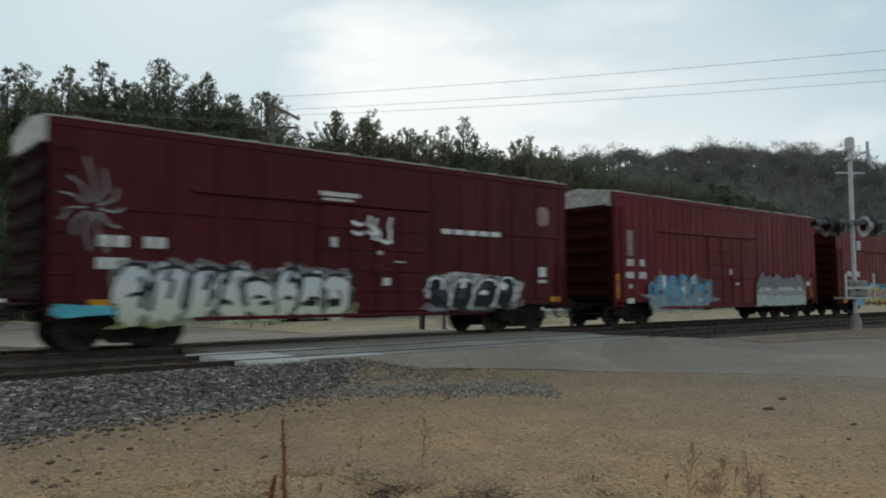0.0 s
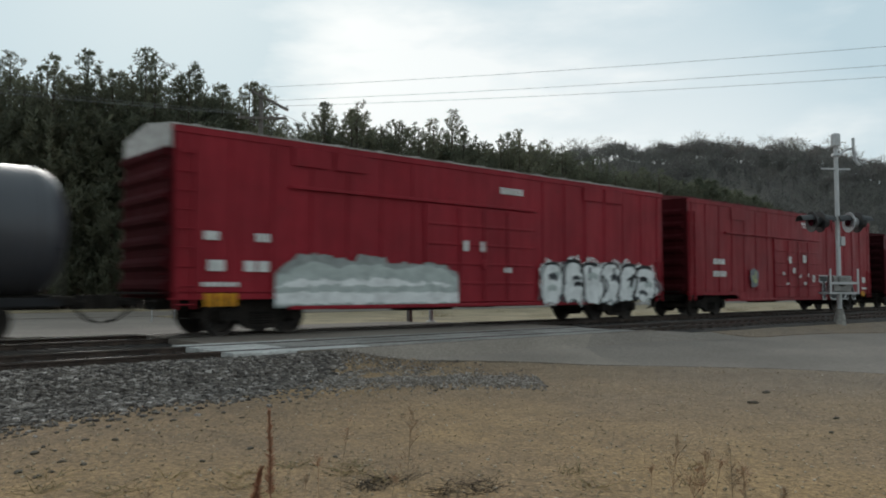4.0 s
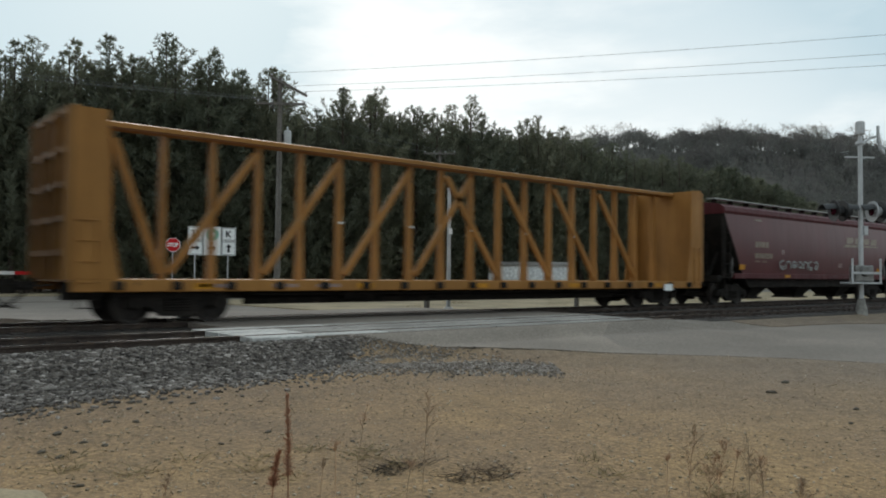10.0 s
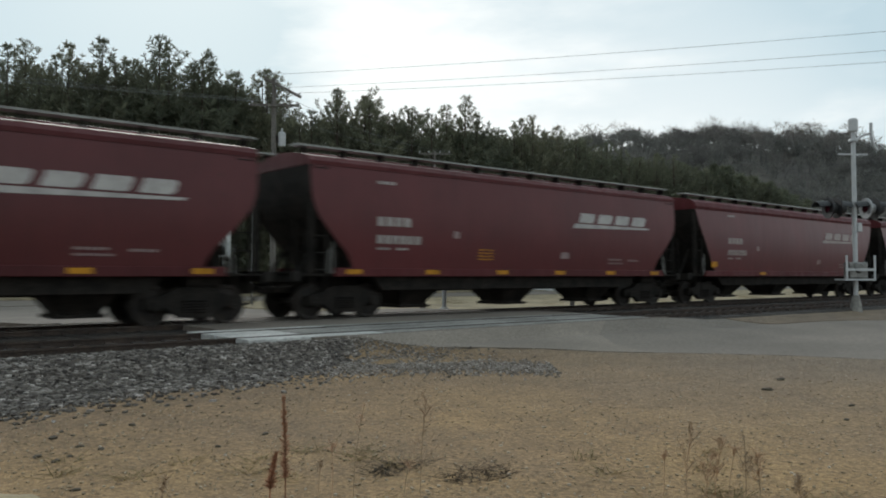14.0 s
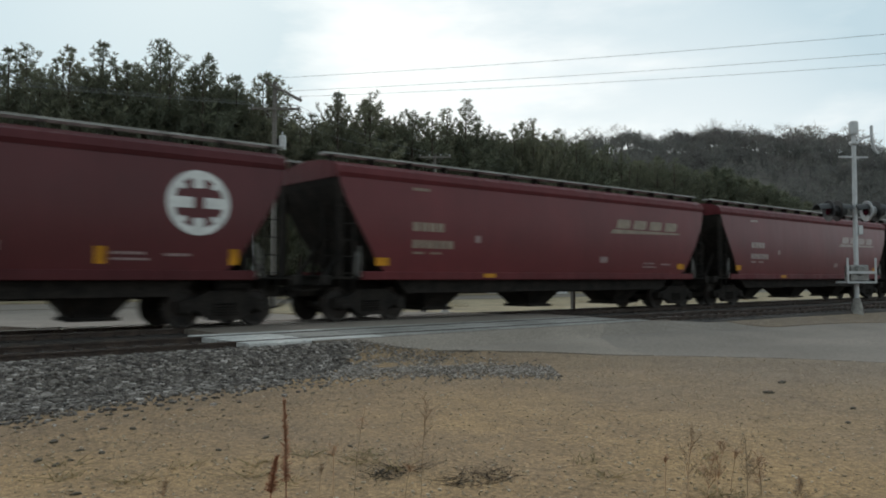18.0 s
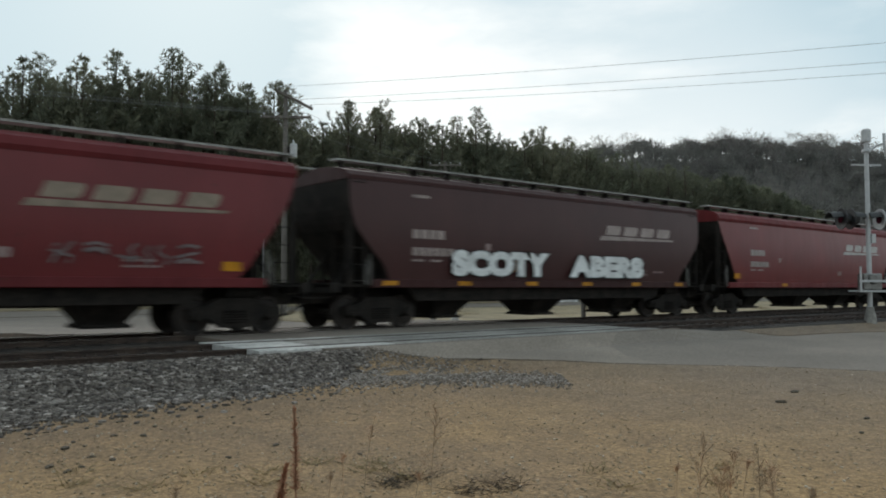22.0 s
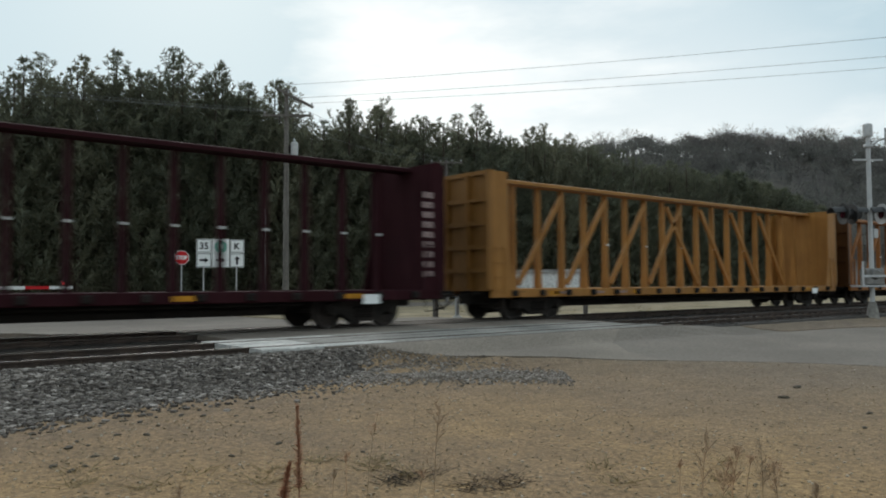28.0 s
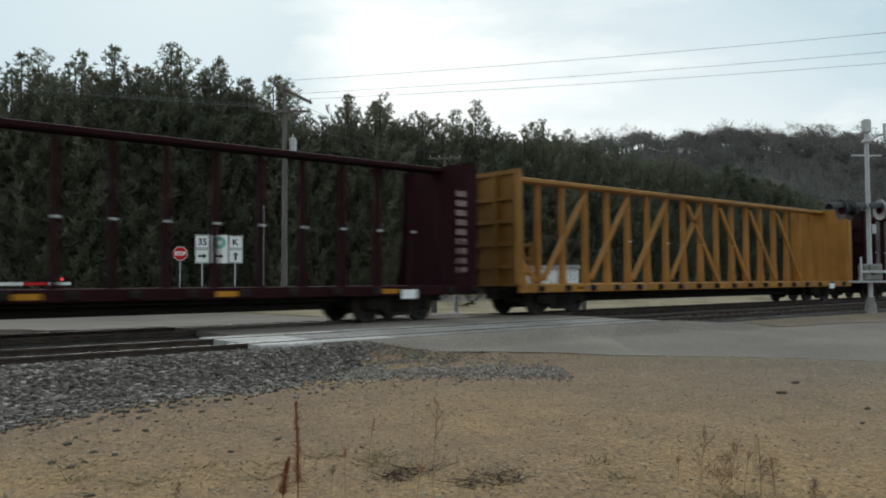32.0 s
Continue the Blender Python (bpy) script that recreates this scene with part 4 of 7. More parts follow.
SPRAY["paleletter"] = fade_paint("pale spray paint", [(0.0, (0.42, 0.43, 0.3)), (0.25, (0.5, 0.52, 0.44)), (0.55, (0.55, 0.57, 0.57)), (1.0, (0.44, 0.5, 0.54))], 0.5, 2.0)
SPRAY["blazeletter"] = fade_paint("yellow and orange spray paint", [(0.0, (0.4, 0.33, 0.04)), (0.28, (0.5, 0.33, 0.03)), (0.42, (0.5, 0.1, 0.02)), (0.58, (0.52, 0.2, 0.02)), (0.7, (0.56, 0.38, 0.04)), (1.0, (0.55, 0.42, 0.06))], 0.5, 1.75)
SPRAY["emberletter"] = fade_paint("sunset spray paint", [(0.0, (0.2, 0.14, 0.28)), (0.14, (0.28, 0.2, 0.34)), (0.26, (0.7, 0.5, 0.2)), (0.48, (0.68, 0.26, 0.09)), (0.72, (0.5, 0.13, 0.15)), (1.0, (0.42, 0.14, 0.2))], 0.7, 2.05)
SPRAY["skyfade"] = fade_paint("blue spray paint", [(0.0, (0.02, 0.06, 0.1)), (0.3, (0.03, 0.12, 0.2)), (0.6, (0.06, 0.3, 0.42)), (1.0, (0.2, 0.5, 0.55))], 0.5, 1.8)
SPRAYS["skyfade"] = (0.06, 0.3, 0.42)


def tint(name):
    return spray(name, SPRAYS[name])


def graffiti(car, box, y, label, cloud=(), word="", count=4, fill="white", edge="black", thick=0.16, rim=0.09, seed=1, drips=(), bold=0.05, style=None, patches=4):
    """A sprayed piece: cloud patches, then an outline, then the fill."""
    x0, x1, z0, z1 = box
    cx, cz, rx, rz = (x0 + x1) / 2, (z0 + z1) / 2, (x1 - x0) / 2, (z1 - z0) / 2
    base = None
    rng = random.Random(seed)
    for i, col in enumerate(cloud):
        n = len(cloud)
        if i == 0:
            base = part("graffiti", blob(cx, cz, rx * 1.0, rz * 0.98, y, seed, 0.14), tint(col), car, label)
            continue
        for k in range(patches):
            bx = x0 + (x1 - x0) * (k + rng.uniform(0.2, 0.8)) / patches
            b = blob(bx, cz + rz * rng.uniform(-0.55, 0.55), rx * rng.uniform(0.1, 0.2), rz * rng.uniform(0.25, 0.5), y - 0.001 * i - 0.0002 * k, seed + i * 7 + k, 0.4, 22)
            part("colour_patch", b, tint(col), base)
    yo = y - 0.001 * len(cloud) - 0.003
    if word:
        layers = []
        if edge:
            layers.append((lettering(word, 1.0, 0.002, bold + 0.36 * rim), edge, yo, "outline"))
        layers.append((lettering(word, 1.0, 0.002, bold), fill, yo - 0.003, "letters"))
        ref = layers[-1][0]
        xs, zs = [v.co.x for v in ref.vertices], [v.co.z for v in ref.vertices]
        sx, sz = (x1 - x0) * 0.94 / (max(xs) - min(xs)), (z1 - z0) * 0.86 / (max(zs) - min(zs))
        m = Matrix.Translation((cx, 0, cz)) @ Matrix.Diagonal((sx, 1, sz, 1)) @ Matrix.Translation((-(max(xs) + min(xs)) / 2, 0, -(max(zs) + min(zs)) / 2))
        for me, col, yy, nm in layers:
            me.transform(Matrix.Translation((0, yy, 0)) @ m)
            ob = part(nm if base is not None else "graffiti", shared(me, tint(col)), None, car if base is None else base, label if base is None else "")
            base = base or ob
    elif count:
        st = (style or wild_strokes)(x0 + 0.12, x1 - 0.12, z0 + 0.1, z1 - 0.1, count, seed)
        for k, s in enumerate(st):
            for wd, col, dy, nm in ((thick + rim, edge, 0.0, "outline"), (thick, fill, 0.004, "stroke")):
                if col:
                    sh = Shape()
                    ribbon(sh, s, wd, yo - dy - 0.0004 * (k % 5))
                    ob = part(nm if base is not None else "graffiti", sh, tint(col), car if base is None else base, label if base is None else "")
                    base = base or ob
    for i, col in enumerate(drips):
        for k in range(5):
            a = x0 + (x1 - x0) * rng.random()
            b = z0 + (z1 - z0) * rng.uniform(0.15, 0.85)
            part("accent", blob(a, b, rng.uniform(0.06, 0.16), rng.uniform(0.06, 0.22), yo - 0.009 - 0.0003 * k - 0.002 * i, seed + 50 + k + 9 * i, 0.3, 14), tint(col), base)
    return base


def mist(name):
    key = "thin " + name
    if key not in SPRAY:
        SPRAY[key] = mist_paint("overspray " + name, SPRAYS[name], 0.42)
    return SPRAY[key]


def skewed(sh, slant, z0):
    sh.v = [(x + slant * (z - z0), y, z) for x, y, z in sh.v]
    return sh


def throwup(car, box, y, label, n, fill, edge, halo, seed, low="", inner=(), lean=0.0, gap=0.56, tall=0.2, edge_wide=0.085, jump=0.06):
    """Fat sprayed letters that spell nothing: a thin cloud, swollen bodies, dark rims over their shoulders and short strokes inside."""
    x0, x1, z0, z1 = box
    rng = random.Random(seed)
    w, h = (x1 - x0) / n, z1 - z0
    base = part("graffiti", blob((x0 + x1) / 2, z0 + h * 0.47, (x1 - x0) * 0.53, h * 0.46, y, seed, 0.1, 60, 0.5), mist(halo), car, label)
    if low:
        part("low_spray", blob((x0 + x1) / 2, z0 + h * 0.2, (x1 - x0) * 0.5, h * 0.24, y - 0.0015, seed + 1, 0.35, 44, 0.7), mist(low), base)
    for k in range(n):
        cx = x0 + w * (k + 0.5) + rng.uniform(-0.05, 0.05) * w
        hk = h * (1 - tall * rng.random())
        rx, rz, cz = w * gap * rng.uniform(0.8, 1.1), hk * 0.48, z0 + hk * 0.5 + h * jump * rng.uniform(-0.5, 1.0)
        slant = lean + rng.uniform(-0.28, 0.28)
        yy = y - 0.003 - 0.0005 * (k % 2)
        halo_ob = part("letter_cloud", skewed(blob(cx, cz + 0.03, rx * 1.14, rz * 1.12, yy + 0.001, seed + 20 + k, 0.22, 26, 0.8), slant, cz), mist(fill if fill in SPRAYS else halo), base)
        body = part("letter", skewed(blob(cx, cz, rx, rz, yy, seed + 40 + k, 0.2, 30, 0.72), slant, cz), tint(fill) if fill in SPRAYS else SPRAY[fill], base)
        rims = [(radians(rng.uniform(150, 215)), radians(rng.uniform(20, 60)), 0.97), (radians(rng.uniform(-60, -30)), radians(rng.uniform(10, 30)), 0.98)]
        for a0, a1, q in rims:
            pts = []
            for i in range(9):
                a = a0 + (a1 - a0) * i / 8
                c, v = math.cos(a), math.sin(a)
                pts.append((cx + rx * q * math.copysign(abs(c) ** 0.72, c), cz + rz * q * math.copysign(abs(v) ** 0.72, v)))
            sh = Shape()
            ribbon(sh, pts, edge_wide * rng.uniform(0.8, 1.3), yy - 0.004)
            part("rim", skewed(sh, slant, cz), tint(edge), body)
        for i in range(rng.choice((2, 3, 3))):
            col = rng.choice(inner) if inner else edge
            form = rng.random()
            px, pz = cx + rx * rng.uniform(-0.45, 0.45), cz + rz * rng.uniform(-0.6, 0.5)
            if form < 0.5:
                pts = [(px, pz), (px + 0.1 * rx, pz + 0.35 * rz), (px + rx * rng.uniform(-0.1, 0.3), pz + 0.7 * rz)]
            else:
                pts = [(px - 0.35 * rx, pz), (px, pz + 0.12 * rz), (px + 0.4 * rx, pz + rng.uniform(-0.1, 0.1) * rz)]
            sh = Shape()
            ribbon(sh, pts, rng.uniform(0.06, 0.14) if not inner else rng.uniform(0.1, 0.22), yy - 0.005 - 0.0008 * i)
            part("stroke", skewed(sh, slant, cz), tint(col), body)
    return base


def buffed(car, x0, x1, bands, y, label, seed):
    """Faded paint in ragged level bands: (z0, z1, colour name)."""
    base = None
    for i, (z0, z1, col) in enumerate(bands):
        rng = random.Random(seed + i)
        low, high = [], []
        n = int((x1 - x0) / 0.12)
        lift = 0.0
        for k in range(n + 1):
            x = x0 + (x1 - x0) * k / n
            if rng.random() < 0.22:
                lift = rng.uniform(-0.12, 0.06) * (z1 - z0)
            fall = 0.35 * (z1 - z0) * max(0.0, abs(2 * k / n - 1) - 0.8) / 0.2
            low.append((x, y - 0.001 * i, z0 + rng.uniform(-0.03, 0.05)))
            high.append((x, y - 0.001 * i, max(z0 + 0.1, z1 + lift - fall + rng.uniform(-0.05, 0.05))))
        ob = part("graffiti" if base is None else "band", Shape().extrude(low + high[::-1], (0, 0.0008, 0)), tint(col), car if base is None else base, label if base is None else "")
        base = base or ob
    return base


def emblem(x0, x1, z0, z1, y):
    """A tapering stroke and four slanted blocks over it, for the railway's mark."""
    w, h = (x1 - x0) / 4.6, z1 - z0
    lean = 0.42 * h
    stroke = Shape().extrude([(x0, y, z0), (x1 - 0.1 * w, y, z0 + 0.16 * h), (x1, y, z0 + 0.28 * h), (x0 + 0.12 * w, y, z0 + 0.3 * h)], (0, 0.004, 0))
    blocks = []
    for k in range(4):
        a = x0 + 0.25 * w + k * 1.04 * w
        q = [(0, 0.38), (0.74, 0.38), (0.82, 0.5), (0.82, 0.88), (0.74, 1.0), (0, 1.0)]
        blocks.append(Shape().extrude([(a + u * w + lean * v, y, z0 + h * v) for u, v in q], (0, 0.004, 0)))
    return stroke, blocks


def reflectors(car, L, y, z0, z1, xs):
    for x in xs:
        part("reflector", Shape().box(x - 0.22, x + 0.22, y, y + 0.006, z0, z1), AMBER, car, "amber reflective strip")


# ---- boxcars ----
def boxcar(name, label, s0, s1, colour, eave, door, ribs="posts", tx=1.75, roof_colour=None, seams=(), end_top=None, door_colour=None, double=False, sill=0.58, end_colour=None):
    """A steel boxcar: door is (x0, x1, z0, z1) on its side."""
    L = s1 - s0
    car = thing(name, label, "boxcar", "freight train", pose(s0, 0, 0))
    CARS.append((car, s0, L))
    W = 1.46
    body = Shape()
    body.box(0.06, L - 0.06, -W, W, 1.0, eave - 0.04)
    part("body", body, PAINT, car, "", colour)
    # side sill that hangs below the floor between the trucks
    for s in (-1, 1):
        y0, y1 = sorted((s * W, s * (W - 0.05)))
        ring = [(0.0, 1.02), (0.0, 0.86), (tx + 1.5, 0.86), (tx + 1.9, sill), (L - tx - 1.9, sill), (L - tx - 1.5, 0.86), (L, 0.86), (L, 1.02)]
        part("side_sill", Shape().extrude([(x, y0, z) for x, z in ring], (0, y1 - y0, 0)), PAINT, car, "", colour)
    part("underframe", Shape().box(0.1, L - 0.1, -0.35, 0.35, 0.62, 1.0).box(1.0, L - 1.0, -1.3, 1.3, 0.92, 1.0).box(L * 0.36, L * 0.46, -0.95, -0.4, 0.5, 0.9, 0.06).box(L * 0.55, L * 0.62, 0.3, 0.9, 0.5, 0.9, 0.06), STEEL, car, "dark underframe and brake gear")
    # roof: shallow peak with cross ribs
    c = roof_colour or colour
    ring = [(-W - 0.03, eave - 0.035), (-W - 0.03, eave), (0, eave + 0.2), (W + 0.03, eave), (W + 0.03, eave - 0.035)]
    part("roof", Shape().extrude([(0, y, z) for y, z in ring], (L, 0, 0)), ROOFGALV if roof_colour is None else PAINT, car, "galvanised ribbed roof", c)
    for k in range(int(L / 1.2)):
        x = 0.6 + k * (L - 1.2) / (int(L / 1.2) - 1)
        ring = [(x - 0.04, -W - 0.02, eave), (x - 0.04, 0, eave + 0.2), (x - 0.04, W + 0.02, eave), (x - 0.04, W + 0.02, eave + 0.035), (x - 0.04, 0, eave + 0.235), (x - 0.04, -W - 0.02, eave + 0.035)]
        part("roof_rib", Shape().extrude(ring, (0.08, 0, 0)), ROOFGALV if roof_colour is None else PAINT, car, "", c)
    # top and bottom chords
    for s in (-1, 1):
        a, b = sorted((s * (W + 0.025), s * W))
        part("top_chord", Shape().box(0, L, a, b, eave - 0.2, eave - 0.036, 0.01), PAINT, car, "", colour)
        # posts or corrugations
        x = 0.35
        dx0, dx1, dz0, dz1 = door
        step = 1.02 if ribs == "posts" else 0.46
        n = int((L - 0.7) / step)
        for k in range(n + 1):
            x = 0.35 + (L - 0.7) * k / n
            if s < 0 and dx0 - 0.1 < x < dx1 + 0.1:
                continue
            if ribs == "posts":
                part("side_post", Shape().box(x - 0.045, x + 0.045, a, b, 1.02, eave - 0.2, 0.008), PAINT, car, "", colour)
            elif ribs == "flutes":
                part("flute", Shape().extrude([(x - 0.12, s * W, 1.05), (x - 0.07, s * (W + 0.022), 1.05), (x + 0.07, s * (W + 0.022), 1.05), (x + 0.12, s * W, 1.05)], (0, 0, eave - 1.3)), PAINT, car, "", colour)
    for z in seams:
        for xa, xb in ((0.3, door[0] - 0.12), (door[1] + 0.12, L - 0.3)):
            n = max(3, int((xb - xa) / 1.05))
            for k in range(n):
                a, b = xa + (xb - xa) * k / n, xa + (xb - xa) * (k + 1) / n
                part("side_rib", Shape().box(a + 0.07, b - 0.07, -W - 0.035, -W, z - 0.03, z + 0.03, 0.01), PAINT, car, "", colour)
    # plug door with its rails, locking bars and handles
    dx0, dx1, dz0, dz1 = door
    leaves = ((dx0, (dx0 + dx1) / 2 - 0.01), ((dx0 + dx1) / 2 + 0.01, dx1)) if double else ((dx0, dx1),)
    for xa, xb in leaves:
        dr = part("door", Shape().box(xa, xb, -W - 0.055, -W, dz0, dz1, 0.015), PAINT, car, "closed sliding plug door", door_colour or colour)
        for k in range(1, 5):
            z = dz0 + (dz1 - dz0) * k / 5
            part("door_rib", Shape().box(xa + 0.08, xb - 0.08, -W - 0.085, -W - 0.055, z - 0.035, z + 0.035, 0.01), PAINT, dr, "", door_colour or colour)
        for f in (0.28, 0.5, 0.72):
            x = xa + (xb - xa) * f
            part("locking_bar", Shape().tube((x, -W - 0.1, dz0 + 0.05), (x, -W - 0.1, dz1 - 0.05), 0.022), PAINT, dr, "", door_colour or colour)
        hx = (xa + xb) / 2
        part("handle", Shape().lathe([(0.13, -W - 0.13), (0.16, -W - 0.11), (0.13, -W - 0.09)], "y", 14, (hx, 0, dz0 + 1.1)), PAINT, dr, "", door_colour or colour)
    part("door_track", Shape().box(dx0 - (dx1 - dx0) * 0.95 if not double else dx0 - 1.8, dx1 + 0.1, -W - 0.12, -W, dz0 - 0.12, dz0 - 0.03, 0.01), PAINT, car, "", colour)
    part("door_track", Shape().box(dx0 - (dx1 - dx0) * 0.95 if not double else dx0 - 1.8, dx1 + 0.1, -W - 0.09, -W, dz1 + 0.03, dz1 + 0.11, 0.01), PAINT, car, "", colour)
    # corrugated ends
    for e, xx in ((-1, 0.0), (1, L)):
        x0 = xx if e < 0 else xx - 0.06
        # side colour cut to a fifth: grime plus the end's shade painted in
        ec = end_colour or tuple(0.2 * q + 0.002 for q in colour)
        panel = part("end_panel", Shape().box(x0, x0 + 0.06, -W, W, 0.9, eave - 0.04), MATT, car, "corrugated steel end with grime and shade in its colour", ec)
        n = 7
        for k in range(n):
            z = 1.15 + (eave - 1.75) * k / (n - 1)
            part("corrugation", Shape().extrude([(xx, -W + 0.1, z - 0.16), (xx + e * 0.09, -W + 0.22, z - 0.05), (xx + e * 0.09, -W + 0.22, z + 0.05), (xx, -W + 0.1, z + 0.16)], (0, 2 * W - 0.2, 0)), MATT, panel, "", ec)
        if end_top:
            part("end_cap_sheet", Shape().box(min(xx, xx + e * 0.03), max(xx, xx + e * 0.03), -W + 0.02, W - 0.02, eave - 0.55, eave - 0.05), ROOFGALV, panel, "bare galvanised sheet at the top of the end")
        part("crossover_platform", Shape().box(min(xx, xx + e * 0.3), max(xx, xx + e * 0.3), -1.2, 1.2, 0.98, 1.02), STEEL, car)
        lx = 0.12 if e < 0 else L - 0.52
        part("ladder", ladder(lx, lx + 0.4, -W - 0.04, 0.75, eave - 0.6 if e < 0 else 2.1), PAINT, car, "", colour)
        for k in range(8):
            z = 1.0 + 0.42 * k
            part("grab_iron", Shape().pipe([(xx, -W + 0.15, z), (xx + e * 0.12, -W + 0.15, z), (xx + e * 0.12, -W + 0.55, z), (xx, -W + 0.55, z)], 0.014, 5), MATT, car, "", ec)
        part("stirrup", Shape().pipe([(lx, -W, 0.86), (lx, -W, 0.45), (lx + 0.4, -W, 0.45), (lx + 0.4, -W, 0.86)], 0.018), STEEL, car)
    running_gear(car, L, tx, 0.12)
    return car, -W - 0.036


def stencil(car, rows, y, material=None, label="white stencilled markings"):
    for row in rows:
        if row[3] - row[2] > 0.15 and row[4] > 1:
            w = (row[1] - row[0]) / row[4]
            for k in range(row[4]):
                part("stencil", bars([(row[0] + k * w, row[0] + (k + 1) * w, row[2], row[3], 1)], y), material or WHITE, car, label)
            continue
        tagged(part("stencil", bars([row], y), material or WHITE, car, label), kind="stuff" if row[4] > 1 else "")


def plates(car, boxes, y, material=None, label="white paper placard"):
    for x0, x1, z0, z1 in boxes:
        part("placard", Shape().box(x0, x1, y - 0.004, y, z0, z1), material or WHITE, car, label)


MAROON, RED, BRIGHT, OXIDE = (0.13, 0.009, 0.017), (0.24, 0.02, 0.024), (0.46, 0.026, 0.044), (0.2, 0.016, 0.028)
YELLOW, TTYELLOW = (0.52, 0.25, 0.08), (0.58, 0.25, 0.07)


def build_boxcars():
    # smooth maroon car covered in pale lettering
    car, y = boxcar("boxcar", "dark maroon boxcar with pale sprayed graffiti along its side", 3.91, 19.4, MAROON, 4.75, (6.2, 9.6, 0.72, 3.4), "posts", 1.75, None, (2.95,), True)
    yd = y - 0.06
    part("graffiti", blob(0.7, 0.86, 0.62, 0.12, yd + 0.002, 13, 0.2), tint("cyan"), car, "pale blue sprayed patch along the sill")
    throwup(car, (1.35, 4.3, 0.56, 1.98), yd, "pale sprayed bubble lettering with dark rims", 4, "paleletter", "black", "dust", 3, "lime", gap=0.6)
    throwup(car, (4.2, 7.0, 0.6, 1.9), yd - 0.012, "pale sprayed bubble lettering with dark rims", 4, "paleletter", "black", "dust", 6, "lime", gap=0.6, tall=0.3)
    throwup(car, (9.6, 13.1, 0.72, 1.82), yd, "black sprayed letters with white edges", 4, "black", "white", "white", 8, "dust", ("char", "white"), gap=0.5, edge_wide=0.06)
    star = Shape()
    for k in range(11):
        a = radians(20 + 33 * k)
        ribbon(star, [(0.85 + 0.12 * math.cos(a), 2.95 + 0.12 * math.sin(a)), (0.85 + 0.45 * math.cos(a), 2.95 + 0.5 * math.sin(a)), (0.85 + 0.62 * math.cos(a + 0.3), 2.95 + (0.78 + 0.12 * (k % 3)) * math.sin(a + 0.2))], 0.055, yd - 0.0005 * k)
    tagged(part("graffiti", star, mist("pale"), car, "thin white sprayed burst of strokes"), kind="stuff")
    graffiti(car, (6.9, 8.5, 2.4, 3.3), yd - 0.06, "white sprayed scrawl on the door", (), "", 3, "white", "", 0.09, 0, 15)
    stencil(car, [(0.95, 1.6, 2.16, 2.4, 2), (1.9, 2.4, 2.16, 2.4, 2), (0.95, 1.6, 1.7, 1.94, 3), (6.2, 7.4, 3.63, 3.74, 9), (6.3, 7.2, 3.5, 3.58, 7), (10.1, 12.5, 2.86, 3.0, 5), (14.1, 14.5, 1.7, 2.0, 1), (14.1, 14.5, 1.5, 1.6, 4)], y)
    part("stencil", blob(14.35, 3.6, 0.27, 0.3, y, 4, 0.03, 24), FADED, car, "faded round mark")
    reflectors(car, 0, y, 0.92, 1.08, (1.05, 4.1, 6.3, 9.2, 12.2, 14.9))
    plates(car, [(6.5, 6.66, 2.35, 2.6), (7.9, 8.05, 2.2, 2.3), (8.1, 8.3, 1.4, 1.6), (8.5, 8.8, 2.0, 2.05)], y - 0.06)

    # red car with a grey lower band of paint
    car, y = boxcar("boxcar", "red boxcar with blue and grey graffiti along its lower side", 21.8, 37.4, RED, 4.75, (6.1, 9.6, 0.72, 3.4), "flutes", 1.75, None, (), True)
    yd = y - 0.06
    throwup(car, (2.1, 6.1, 0.55, 1.9), yd, "worn blue, white and yellow sprayed lettering", 8, "dust", "blue", "grey", 21, "pale", ("blue", "white", "grey", "blue", "navy", "pale"), tall=0.45, gap=0.62, edge_wide=0.12)
    buffed(car, 9.75, 14.3, [(0.66, 1.98, "grey"), (0.62, 1.42, "pale"), (1.05, 1.3, "dust")], yd, "faded grey and white sprayed band", 25)
    stencil(car, [(0.8, 1.2, 2.14, 2.38, 2), (1.55, 1.85, 2.14, 2.38, 1), (0.72, 1.2, 1.7, 1.93, 3), (1.5, 1.95, 1.7, 1.93, 2), (0.75, 1.25, 0.82, 1.0, 1), (8.05, 8.9, 2.95, 3.1, 1), (0.9, 1.1, 1.35, 1.5, 2), (14.5, 14.9, 1.5, 1.7, 2)], y)
    stencil(car, [(0.78, 1.2, 2.5, 3.4, 1)], y, FADED, "faded patch of lettering")
    for x in (0.14, 14.95):
        part("reflector", Shape().box(x, x + 0.2, y, y + 0.004, 1.0, 1.85), AMBER, car, "amber reflective strip")
    plates(car, [(7.6, 7.75, 1.9, 2.15), (8.1, 8.3, 1.5, 1.6)], y - 0.06)

    # low red car with yellow and blue lettering
    car, y = boxcar("boxcar", "low red boxcar with yellow and blue graffiti", 39.7, 58.7, (0.26, 0.032, 0.026), 4.22, (7.2, 11.5, 0.72, 3.25), "flutes", 2.4, (0.2, 0.05, 0.04))
    yd = y - 0.06
    part("graffiti", blob(2.45, 0.85, 0.6, 0.34, yd + 0.002, 33, 0.3), tint("cyan"), car, "cyan sprayed swash beside yellow letters")
    throwup(car, (2.9, 7.9, 0.55, 1.72), yd, "yellow and orange sprayed lettering on blue", 7, "blazeletter", "blue", "cyan", 31, "yellow", ("orange", "red", "blue", "cyan"), gap=0.54, edge_wide=0.12)
    part("paint_spot", blob(8.45, 1.3, 0.2, 0.2, yd, 34, 0.12), tint("blue"), car, "blue sprayed spot")
